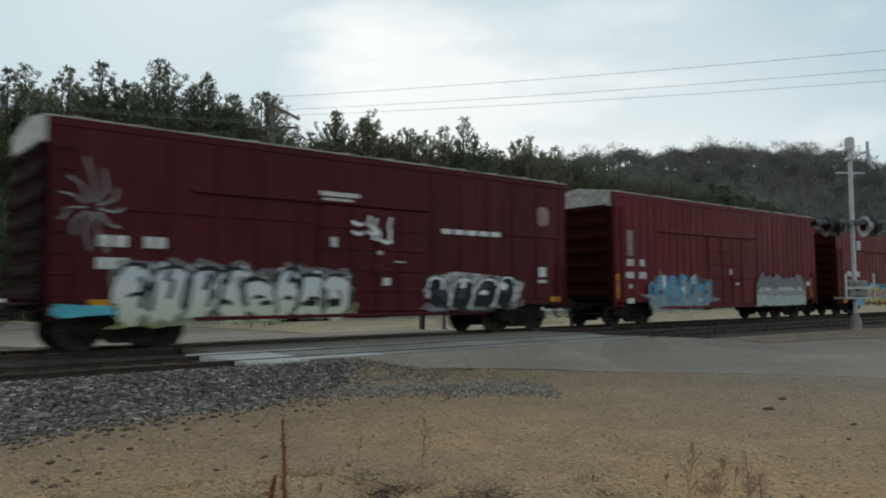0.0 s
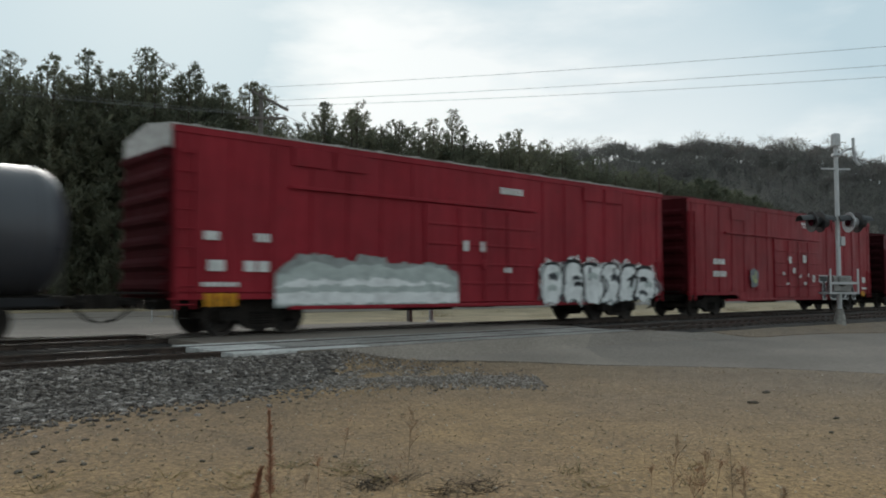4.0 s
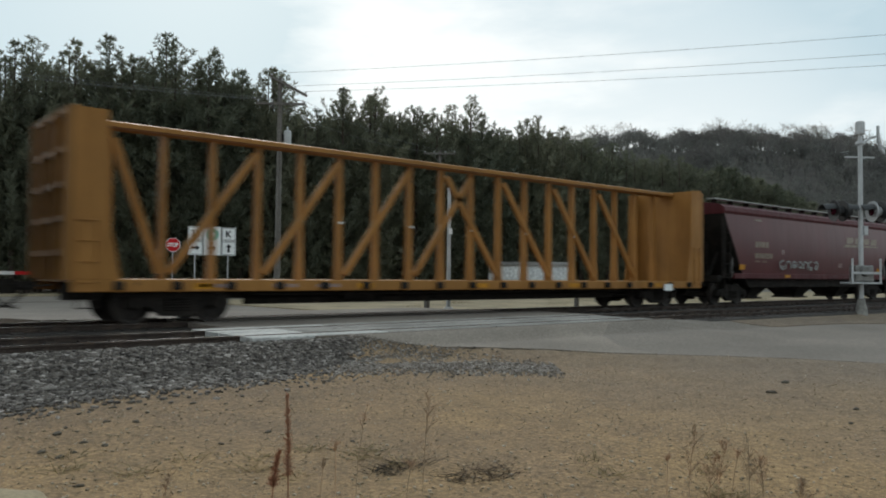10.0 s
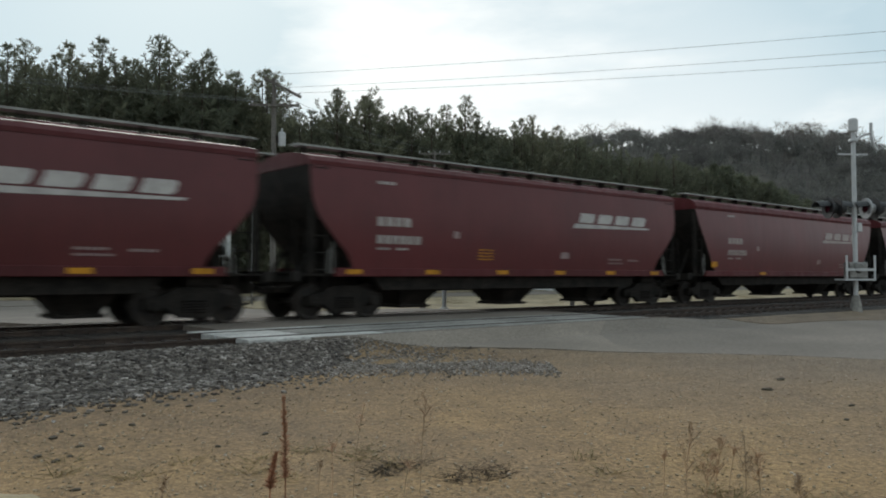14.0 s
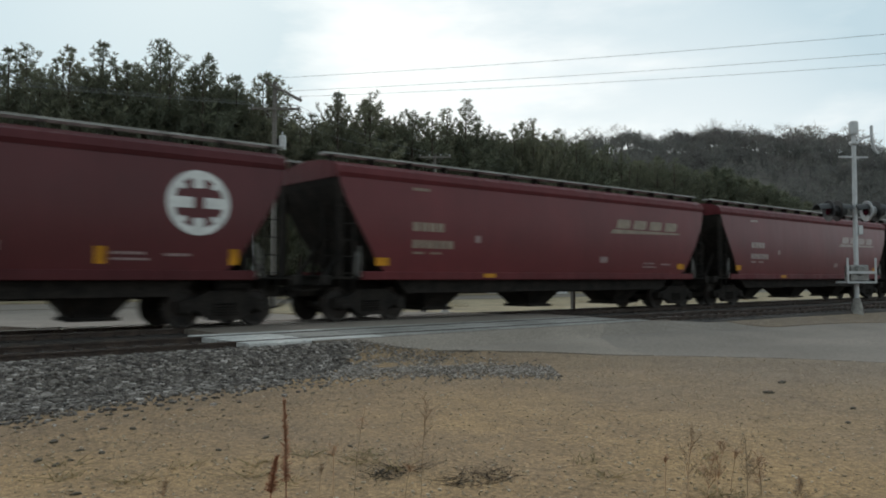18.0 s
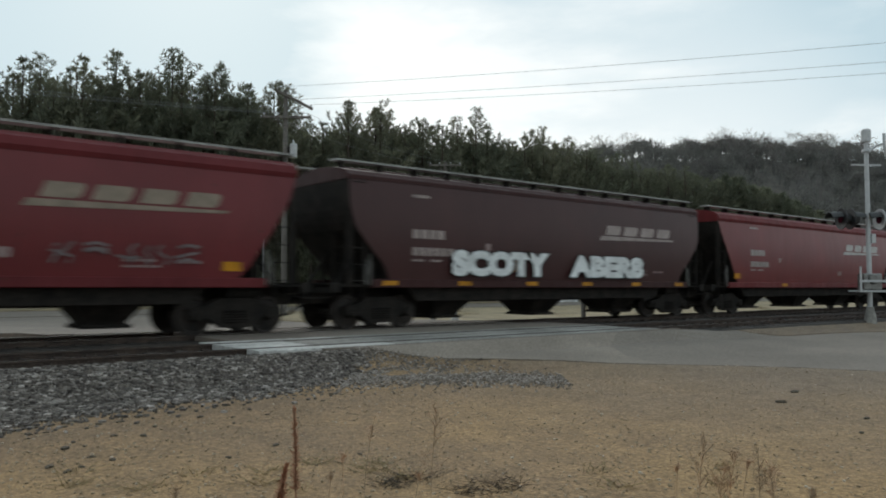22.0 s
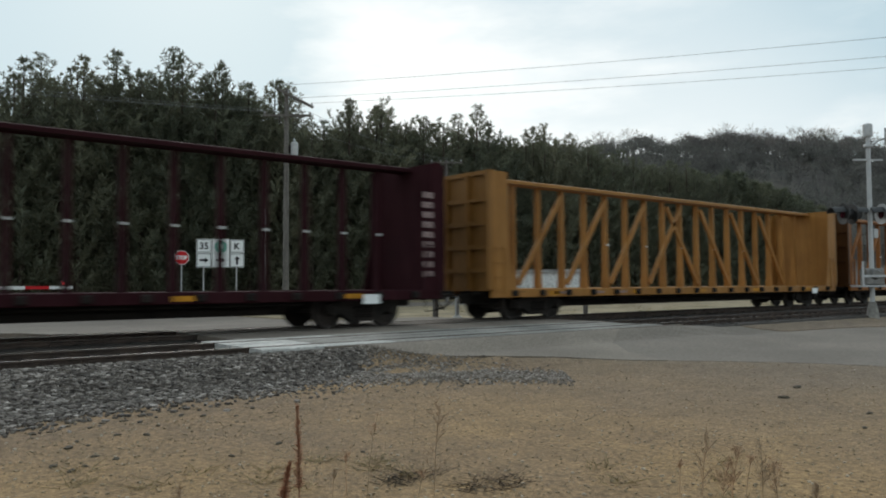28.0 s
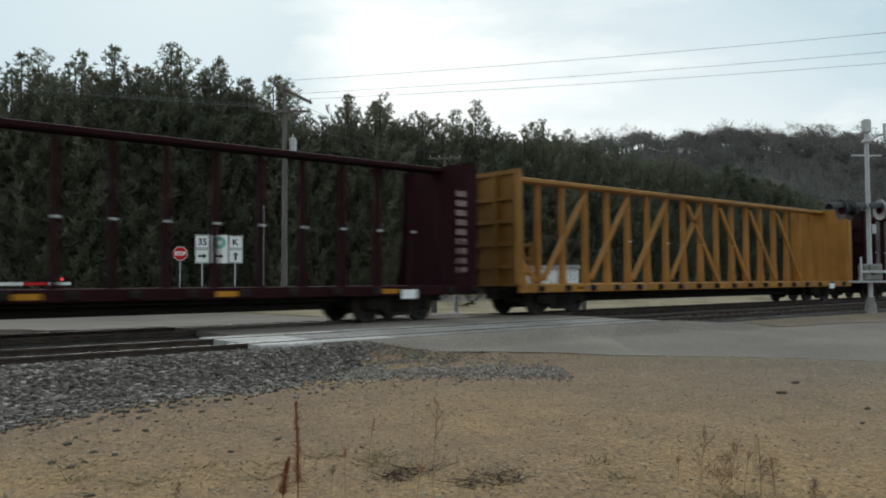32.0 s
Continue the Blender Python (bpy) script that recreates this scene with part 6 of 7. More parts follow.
BROWN = (0.06, 0.017, 0.022)
CB = "empty yellow centre-beam flat car with open lattice wall"
centre_beam(CB, 137.0, 159.8, YELLOW, 1)
centre_beam(CB, 182.3, 205.0, (0.58, 0.27, 0.07), 2, None, 0.95)
centre_beam("empty dark maroon centre-beam flat car with open lattice wall", 490.1, 511.95, BROWN, 3, True, 0.6)
centre_beam(CB, 513.9, 536.1, (0.6, 0.28, 0.072), 4, None, 0.95)
centre_beam(CB, 537.75, 560.3, (0.493, 0.196, 0.056), 5)
centre_beam("empty dark maroon centre-beam flat car with open lattice wall", 561.9, 584.4, (0.05, 0.015, 0.019), 6, True, 0.6)
centre_beam(CB, 586.3, 609.2, (0.627, 0.297, 0.067), 7)
centre_beam("empty dark maroon centre-beam flat car with open lattice wall", 611.0, 633.5, BROWN, 8, True, 0.6)


# ---- covered hoppers ----
def side_y(z):
    """Half width of the hopper's bowed side at height z."""
    k = (z - 1.2) / 2.8
    return 1.44 + 0.12 * math.sin(math.pi * min(1, max(0, k * 0.92 + 0.04)))


def hopper(kind, L):
    """A three-bay covered hopper; kind 'old' has a longer body and a rounded roof edge."""
    car = thing("covered_hopper", "maroon covered hopper car", "hopper car", "freight train")
    old = kind == "old"
    eave = 3.95 if not old else 3.86
    cut = [(1.2, 1.28), (1.45, 1.2), (1.72, 1.02), (2.1, 0.62), (2.63, 0.16), (3.0, 0.03), (3.4, 0.0), (eave, 0.0)] if not old else [(1.2, 1.6), (1.42, 1.25), (1.9, 0.95), (2.5, 0.55), (3.1, 0.2), (3.5, 0.05), (eave - 0.15, 0.0), (eave, 0.0)]
    rings = []
    zs = [1.2 + (eave - 1.2) * k / 16 for k in range(17)]
    for z in zs:
        x = float(np.interp(z, [c[0] for c in cut], [c[1] for c in cut]))
        y = side_y(z)
        rings.append([(x, -y, z), (L - x, -y, z), (L - x, y, z), (x, y, z)])
    sides = Shape()
    n = len(rings)
    sides.add([p for r in rings for p in r], [q for k in range(n - 1) for q in ((4 * k, 4 * k + 1, 4 * k + 5, 4 * k + 4), (4 * k + 2, 4 * k + 3, 4 * k + 7, 4 * k + 6))] + [(0, 1, 2, 3), (4 * n - 4, 4 * n - 3, 4 * n - 2, 4 * n - 1)])
    body = part("body", sides, SMOOTH, car, "bowed steel hopper body", None, False)
    # near-black STEEL, not body paint: grime and the end's shade in one colour
    for i, j in ((1, 2), (3, 0)):
        part("slope_sheet", Shape().loft([[r[i], r[j], (r[j][0] + (0.02 if j == 0 else -0.02), r[j][1], r[j][2]), (r[i][0] + (0.02 if j == 0 else -0.02), r[i][1], r[i][2])] for r in rings]), STEEL, car, "grimy sloping end sheet with its shade painted in")
    y = side_y(eave)
    roof = [(-y - 0.03, eave - 0.1), (-y - 0.03, eave + 0.0), (-y + 0.1, eave + 0.12), (-0.75, eave + 0.26), (0, eave + 0.32), (0.75, eave + 0.26), (y - 0.1, eave + 0.12), (y + 0.03, eave), (y + 0.03, eave - 0.1)]
    if old:
        roof = [(-y - 0.03, eave - 0.16), (-y - 0.06, eave - 0.05), (-y, eave + 0.12), (-y + 0.22, eave + 0.24), (-0.75, eave + 0.33), (0, eave + 0.38), (0.75, eave + 0.33), (y - 0.22, eave + 0.24), (y, eave + 0.12), (y + 0.06, eave - 0.05), (y + 0.03, eave - 0.16)]
    part("roof", Shape().extrude([(-0.02, a, b) for a, b in roof], (L + 0.04, 0, 0)), PAINT, car, "rounded roof edge" if old else "roof sheet")
    zr = eave + (0.47 if old else 0.42)
    for s in (-1, 1):
        a, b = sorted((s * 1.12, s * 0.78))
        rb = part("running_board", Shape().box(-0.15, L + 0.15, a, b, zr - 0.03, zr + 0.02), RUNWAY, car, "dull galvanised roof running board")
        for k in range(14):
            x = 0.1 + (L - 0.2) * k / 13
            part("bracket", Shape().box(x - 0.02, x + 0.02, a + 0.04, b - 0.04, zr - 0.2, zr - 0.03), STEEL, rb)
    hz = eave + 0.36
    for k in range(3):
        xa, xb = 0.7 + (L - 1.4) * k / 3 + 0.1, 0.7 + (L - 1.4) * (k + 1) / 3 - 0.1
        part("hatch", Shape().extrude([(xa, a, b) for a, b in ((-0.3, hz - 0.06), (-0.3, hz + 0.02), (0, hz + 0.08), (0.3, hz + 0.02), (0.3, hz - 0.06))], (xb - xa, 0, 0)), PAINT, car, "long trough hatch cover")
    for s in (-1, 1):
        a, b = sorted((s * 1.5, s * 1.4))
        part("side_sill", Shape().box(0.75, L - 0.75, a, b, 1.08, 1.3, 0.015), PAINT, car)
    # end framing
    for e, x in ((-1, 0.0), (1, L)):
        d = -e
        xa, xb = sorted((x + e * 0.45, x + d * 1.7))
        part("end_sill", Shape().box(xa, xb, -0.4, 0.4, 0.66, 1.15, 0.03).box(min(x + e * 0.45, x + e * 0.2), max(x + e * 0.45, x + e * 0.2), -1.45, 1.45, 0.95, 1.2, 0.02), STEEL, car)
        part("end_platform", Shape().box(xa, xb, -1.4, 1.4, 1.1, 1.15), STEEL, car, "dark end platform")
        # posts, braces and ladders also carry the end's shade in their colour
        for s in (-1, 1):
            part("corner_post", Shape().loft([[(x + d * 0.08 - w, s * 1.38 - 0.05, z), (x + d * 0.08 + w, s * 1.38 - 0.05, z), (x + d * 0.08 + w, s * 1.38 + 0.05, z), (x + d * 0.08 - w, s * 1.38 + 0.05, z)] for z, w in ((1.15, 0.05), (2.6, 0.05), (3.6, 0.05))]), STEEL, car)
            part("brace", Shape().beam((x + d * 0.1, s * 0.7, 1.15), (x + d * 0.95, s * 0.7, 2.35), 0.1, 0.08).beam((x + d * 0.9, s * 1.2, 1.15), (x + d * 0.9, s * 1.2, 1.75), 0.12, 0.08), STEEL, car)
        lx = x + (0.12 if e < 0 else -0.5)
        part("ladder", ladder(lx, lx + 0.38, -1.46, 1.25, 3.8), STEEL, car)
        part("end_ladder", ladder(lx - e * 0.1, lx - e * 0.1 + 0.3, -0.4, 1.3, 3.7), STEEL, car)
        part("stirrup", Shape().pipe([(lx, -1.42, 1.1), (lx, -1.42, 0.45), (lx + 0.38, -1.42, 0.45), (lx + 0.38, -1.42, 1.1)], 0.018), STEEL, car)
        part("grab_rail", Shape().pipe([(x + d * 0.7, -1.44, 1.15), (x + d * 0.7, -1.44, 1.95)], 0.02).pipe([(x + d * 0.55, -1.44, 1.15), (x + d * 0.62, -1.44, 1.8)], 0.02), RUNWAY, car, "dull grab rail")
    part("brake_wheel", Shape().lathe([(0.22, 0.0), (0.25, 0.03), (0.22, 0.06)], "x", 16, (L - 0.05, 0.5, 2.9)), STEEL, car)
    part("brake_rigging", Shape().box(L - 0.3, L - 0.05, 0.3, 0.7, 1.2, 2.4, 0.05), STEEL, car)
    part("air_reservoir", Shape().lathe([(0.2, 0.1), (0.2, 0.9)], "x", 12, (L - 1.6, -0.9, 1.0)), STEEL, car)
    # discharge bays
    for k in range(3):
        xc = L / 2 + (k - 1) * (4.4 if old else 4.05) + (0.0 if old else 0.2)
        rings = [[(xc - a, -b, z), (xc + a, -b, z), (xc + a, b, z), (xc - a, b, z)] for a, b, z in ((0.9, 1.0, 0.9), (0.66, 0.8, 0.66), (0.44, 0.52, 0.34), (0.44, 0.5, 0.28))]
        bay = part("hopper_bay", Shape().loft(rings), STEEL, car, "dark funnel-shaped discharge bay")
        part("gate", Shape().box(xc - 0.52, xc + 0.52, -0.58, 0.58, 0.2, 0.28).box(xc - 0.46, xc + 0.46, -0.7, -0.58, 0.22, 0.27), STEEL, bay, "sliding outlet gate")
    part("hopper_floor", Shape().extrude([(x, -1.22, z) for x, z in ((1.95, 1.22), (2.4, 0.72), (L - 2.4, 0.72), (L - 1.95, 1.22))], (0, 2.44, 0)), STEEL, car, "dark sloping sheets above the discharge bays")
    part("centre_sill", Shape().box(0.3, L - 0.3, -0.3, 0.3, 0.66, 1.2), STEEL, car)
    running_gear(car, L, 1.3, 0.4)
    return car


PROTO = {("new", 15.65): hopper("new", 15.65), ("old", 16.8): hopper("old", 16.8)}
USED = set()


def place_hopper(kind, s0, colour, label, logo="wedge", pale=WHITE, extra=None, ambers="sill"):
    L = 15.65 if kind == "new" else 16.8
    proto = PROTO[(kind, L)]
    if kind in USED:
        car = copy_thing(proto, pose(s0, 0, 0))
    else:
        USED.add(kind)
        car = proto
        car.matrix_basis = pose(s0, 0, 0)
    tagged(car, label)
    LATER.append((car, kind, s0, L, colour, logo, pale, extra, ambers))


LATER = []


def dress_hopper(car, kind, s0, L, colour, logo, pale, extra, ambers):
    """Colour, marks and stencils that make each hopper its own."""
    for o in car.children_recursive:
        o.color = (*colour, 1)
    CARS.append((car, s0, L))

    def decal(name, sh, mat, label, parent=None):
        """Lays a flat form onto the bowed side."""
        sh.v = [(x, -side_y(z) - 0.012 + (y - Y0), z) for x, y, z in sh.v]
        return part(name, sh, mat, parent or car, label)

    Y0 = 0.0
    if logo == "wedge":
        stroke, blocks = emblem(L - 5.9, L - 1.7, 2.65, 3.16, 0.0)
        ink = LOGO if pale is WHITE else pale
        mark = decal("mark", stroke, ink, "pale slanted block mark over a tapering stroke")
        for sh in blocks:
            decal("block", sh, ink, "", mark)
    elif logo == "cross":
        ring = Shape()
        xc, zc, R = L - 2.15, 2.78, 0.72
        for k in range(32):
            a, b = 2 * math.pi * k / 32, 2 * math.pi * (k + 1) / 32
            ring.extrude([(xc + q * math.cos(w), 0, zc + q * math.sin(w)) for q, w in ((0.56, a), (R, a), (R, b), (0.56, b))], (0, 0.004, 0))
        ring.box(xc - 0.13, xc + 0.13, 0.0, 0.004, zc - 0.56, zc + 0.56)
        ring.box(xc - 0.56, xc - 0.13, 0.0, 0.004, zc - 0.12, zc + 0.12).box(xc + 0.13, xc + 0.56, 0.0, 0.004, zc - 0.12, zc + 0.12)
        for sx in (-1, 1):
            for sz in (-1, 1):
                ring.box(xc + sx * 0.36 - 0.07, xc + sx * 0.36 + 0.07, 0, 0.004, zc + sz * 0.36 - 0.06, zc + sz * 0.36 + 0.06)
        decal("mark", ring, pale, "pale round emblem with a cross")
    rows = [(1.95, 3.1, 2.4, 2.64, 4), (1.95, 3.45, 1.94, 2.16, 6), (1.98, 2.4, 1.78, 1.84, 3), (2.6, 3.0, 1.78, 1.84, 3), (2.0, 2.6, 3.5, 3.58, 5)]
    rows = [(a + (0.35 if kind == "old" else 0), b + (0.35 if kind == "old" else 0), c, d, n) for a, b, c, d, n in rows]
    for row in rows:
        w = (row[1] - row[0]) / row[4]
        for k in range(row[4] if row[3] - row[2] > 0.15 else 1):
            piece = row if row[3] - row[2] <= 0.15 else (row[0] + k * w, row[0] + (k + 1) * w, row[2], row[3], 1)
            decal("stencil", bars([piece], 0.0), pale if pale is not WHITE else MARKS, "pale stencilled reporting marks")
    for row in ((L - 6.5, L - 6.0, 1.65, 1.85, 1), (4.6, 4.85, 2.15, 2.35, 1), (L - 4.0, L - 3.3, 1.62, 1.68, 5), (L - 4.0, L - 3.2, 1.5, 1.55, 5), (L - 2.9, L - 2.3, 1.6, 1.66, 4)):
        decal("stencil", bars([row], 0.0), FADED, "small faded stencils")
    if ambers == "sill":
        for x in (1.3, 3.9, 6.6, 9.2, 11.8, L - 1.3):
            part("reflector", Shape().box(x - 0.24, x + 0.24, -1.508, -1.502, 1.14, 1.26), AMBER, car, "amber reflective strip")
        decal("stencil", bars([(5.6, 6.2, 1.56 + 0.09 * k, 1.6 + 0.09 * k, 3) for k in range(4)], 0.0), spray("dull amber", (0.45, 0.2, 0.03)), "amber stencilled panel")
    elif ambers == "panels":
        for x in (1.3, 5.4, L - 4.2, L - 1.3):
            decal("reflector", Shape().box(x - 0.11, x + 0.11, 0, 0.004, 1.42, 1.78), AMBER, "amber upright strip")
    else:
        for x in (1.35, L - 1.6):
            decal("reflector", Shape().box(x - 0.22, x + 0.22, 0, 0.004, 1.45, 1.66), AMBER, "amber patch")
        part("reflector", Shape().box(5.0, 5.5, -1.508, -1.502, 1.14, 1.26), AMBER, car, "amber reflective strip")
    if extra:
        extra(car)


def blurred_tag(car):
    graffiti(car, (4.2, 8.2, 1.4, 2.0), -1.6, "pale green sprayed outline lettering", (), "", 7, "dust", "", 0.07, 0, 101, style=round_strokes)


def tall_names(car):
    graffiti(car, (3.2, 7.4, 1.34, 2.2), -1.6, "large white sprayed capital letters", (), "SCOTY", 5, "white", "black", seed=102, bold=0.08)
    graffiti(car, (8.1, 12.2, 1.34, 2.18), -1.6, "large white sprayed letters and a figure", (), "ABER8", 5, "white", "black", seed=103, bold=0.07)


def painted_patch(car):
    sh = Shape()
    rng = random.Random(8)
    ring = [(3.4, 0, 1.32), (9.1, 0, 1.32)]
    x = 9.1
    while x > 3.4:
        ring.append((x, 0, 1.62 + 0.55 * math.sin(math.pi * (x - 3.2) / 6.1) + rng.uniform(-0.12, 0.12)))
        x -= rng.uniform(0.12, 0.3)
    sh.extrude([(a, -1.6, c) for a, b, c in ring], (0, 0.004, 0))
    g = part("graffiti", sh, tint("purple"), car, "broad pale lilac painted-over patch")
    sh2 = Shape().extrude([(a * 0.985 + 0.09, -1.604, 1.34 + (c - 1.32) * 0.9) for a, b, c in ring], (0, 0.003, 0))
    part("cover_paint", sh2, spray("lilac grey", (0.38, 0.37, 0.39)), g)
    part("cover_band", Shape().box(3.45, 9.0, -1.612, -1.606, 1.33, 1.44), tint("white"), g)
    graffiti(car, (11.2, 14.6, 1.45, 2.1), -1.6, "smudged silver sprayed tag", (), "", 5, "ghost", "", 0.06, 0, 104)


def silver_scrawl(car):
    graffiti(car, (3.6, 8.6, 1.45, 2.0), -1.6, "faint silver sprayed scrawl", (), "", 8, "ghost", "", 0.035, 0, 105)


HL = "maroon covered hopper car with bowed sides and "
place_hopper("old", 206.65, (0.15, 0.03, 0.034), HL + "pale green graffiti", "wedge", GOLDISH, blurred_tag, "patch")
place_hopper("new", 224.9, (0.15, 0.032, 0.036), HL + "clean white markings", "wedge", WHITE)
place_hopper("new", 241.95, (0.15, 0.034, 0.036), HL + "white block mark", "wedge", WHITE)
place_hopper("new", 259.0, (0.17, 0.036, 0.038), HL + "weathered marks", "wedge", WHITE)
place_hopper("old", 276.1, (0.18, 0.034, 0.038), HL + "rust-streaked panels", "wedge", DIM, None, "patch")
place_hopper("old", 294.3, (0.16, 0.03, 0.034), HL + "a faded round emblem", "cross", GOLDISH, None, "patch")
place_hopper("old", 312.7, (0.13, 0.026, 0.03), HL + "a white round emblem", "cross", WHITE, silver_scrawl, "panels")
place_hopper("old", 331.0, (0.19, 0.034, 0.038), HL + "a dim block mark", "wedge", GOLDISH, None, "patch")
place_hopper("old", 349.1, (0.19, 0.034, 0.04), HL + "faded lettering", "wedge", DIM, None, "patch")
place_hopper("new", 366.85, (0.15, 0.032, 0.038), HL + "bright white block mark", "wedge", WHITE)
place_hopper("old", 383.9, (0.22, 0.034, 0.038), "red covered hopper car with a painted-over pale patch", "wedge", GOLDISH, painted_patch, "patch")
place_hopper("new", 402.2, (0.085, 0.03, 0.028), "dark brown covered hopper car with large white sprayed letters", "wedge", DIM, tall_names)
place_hopper("old", 419.3, (0.25, 0.034, 0.036), "bright red covered hopper car with white block mark", "wedge", WHITE, None, "patch")
place_hopper("new", 437.25, (0.13, 0.034, 0.036), HL + "crisp white markings", "wedge", WHITE)
place_hopper("new", 454.4, (0.14, 0.034, 0.036), HL + "dusty lower sides", "wedge", WHITE)
place_hopper("old", 471.2, (0.22, 0.036, 0.042), "red covered hopper car with white block mark", "wedge", WHITE, None, "patch")
for job in LATER:
    dress_hopper(*job)


# ---- crossing signal mast beside the road ----
LENS = flat_paint("dark red lens", (0.05, 0.008, 0.016), 0.25, 0.2)

def build_signal():
    x, y, z0 = 30.73, -5.84, -0.34
    root = thing("crossing_signal", "tall silver crossing signal mast with black flasher lamps", "crossing signal", "", pose(x, y, 0, 0, 0, -35))
    part("foundation", Shape().lathe([(0.24, z0 - 0.2), (0.2, 0.0), (0.15, 0.25), (0.12, 0.38)], "z", 12), DULLPANEL, root, "grey concrete foot")
    part("mast", Shape().tube((0, 0, 0.3), (0.0, 0, 6.75), 0.088, 0.078, 14), GALV, root, "silver painted tube")
    part("mast_cap", Shape().lathe([(0.16, 6.55), (0.17, 6.6), (0.17, 7.0), (0.12, 7.05)], "z", 12), GALV, root)
    part("collar", Shape().lathe([(0.15, 6.15), (0.17, 6.2), (0.15, 6.28)], "z", 12), GALV, root)
    # forked bracket near the top
    part("bracket", Shape().pipe([(0.1, 0, 6.2), (0.4, 0, 6.42), (0.72, 0, 6.52)], 0.045).pipe([(0.72, 0, 6.9), (0.72, 0, 6.4), (0.82, 0, 6.0), (0.95, 0, 5.85)], 0.06), GALV, root, "forked bracket")
    part("step_bar", Shape().box(-0.6, 0.55, -0.04, 0.04, 5.66, 5.72), GALV, root, "thin cross bar")
    part("lamp_arm", Shape().box(-0.75, 1.05, -0.03, 0.03, 3.78, 3.86), BLACKM, root)
    for k, sx in enumerate((-0.72, 0.78)):
        for side in (-1, 1):
            q = 1.3
            prof = [(0.3 * q, 0.0), (0.3 * q, 0.04), (0.17 * q, 0.06), (0.15 * q, 0.3), (0.06 * q, 0.36)] if side > 0 else [(0.3 * q, -0.3), (0.3 * q, -0.34), (0.17 * q, -0.32), (0.14 * q, -0.02)]
            lamp = part("flasher", Shape().lathe(prof, "x", 20, (sx, 0, 3.65)), BLACKM if k == 0 or side > 0 else GALV, root, "round black flasher head with hood" if k == 0 else "round flasher head with pale back")
            s = -1 if side < 0 else 1
            xb = sx + (-0.34 if side < 0 else 0.04)
            rings = []
            for i in range(9):
                a0 = radians(15 + 150 * i / 8)
                c, w = math.cos(a0), math.sin(a0)
                rings.append([(xb, 0.27 * c, 3.65 + 0.27 * w), (xb + s * 0.48, 0.27 * c, 3.61 + 0.27 * w), (xb + s * 0.48, 0.285 * c, 3.61 + 0.285 * w), (xb, 0.285 * c, 3.65 + 0.285 * w)])
            part("hood", Shape().loft(rings), BLACKM, lamp)
            part("lens", Shape().lathe([(0.16, xb - 0.01), (0.15, xb + s * 0.03), (0.02, xb + s * 0.05)], "x", 16, (0, 0, 3.65)), LENS, lamp, "unlit dark red lens")
    # small service platform with a rail, a mechanism and a relay case over it
    deck = part("platform", Shape().box(-0.62, 0.56, -0.35, 0.35, 0.93, 1.0), GALV, root, "pale service platform")
    for z in (1.29,):
        part("guard_rail", Shape().box(-0.62, 0.56, -0.39, -0.34, z, z + 0.09), GALV, deck, "pale guard rail")
    for x in (-0.6, 0.5):
        part("rail_post", Shape().box(x, x + 0.06, -0.38, -0.33, 0.93, 1.87), GALV, deck)
    part("mechanism", Shape().box(-0.34, 0.36, -0.2, 0.2, 1.0, 1.62, 0.05).lathe([(0.16, -0.3), (0.2, -0.24), (0.2, -0.18)], "y", 14, (0.02, 0, 1.4)), RUNWAY, root, "dull grey gate mechanism")
    part("junction_box", Shape().box(0.06, 0.22, -0.12, 0.1, 2.75, 3.1, 0.02), GALV, root)


build_signal()


def build_far_mast():
    x, y = 17.75, 2.75
    root = thing("crossing_signal", "slender pale crossing mast on the far side of the track", "crossing signal", "", pose(x, y, 0))
    part("foundation", Shape().lathe([(0.22, -0.5), (0.22, -0.1), (0.12, 0.0)], "z", 10), CONCRETE, root)
    part("mast", Shape().tube((0, 0, -0.1), (0, 0, 4.1), 0.075, 0.065, 12), GALV, root, "pale steel tube")
    part("cap", Shape().lathe([(0.08, 4.1), (0.09, 4.14), (0.02, 4.2)], "z", 10), GALV, root)
    part("placard", Shape().box(-0.08, 0.08, -0.09, -0.075, 2.55, 2.75), SIGNWHITE, root, "small white plate")
    for px, py, h, lab in ((16.9, 2.9, 1.0, "short brown wooden post beside the crossing"), (25.4, 3.4, 1.3, "short grey marker post beside the track")):
        r = thing("marker_post", lab, "post", "", pose(px, py, -0.36))
        part("post", Shape().box(-0.07, 0.07, -0.07, 0.07, -0.1, h, 0.02), POLEWOOD, r)
        part("cap", Shape().box(-0.08, 0.08, -0.08, 0.08, h, h + 0.03), POLEWOOD, r)


build_far_mast()


# ---- utility poles and wires ----
def insulator(sh, p):
    sh.lathe([(0.02, p[2]), (0.03, p[2] + 0.06), (0.055, p[2] + 0.08), (0.055, p[2] + 0.13), (0.02, p[2] + 0.16)], "z", 8, (p[0], p[1], 0))


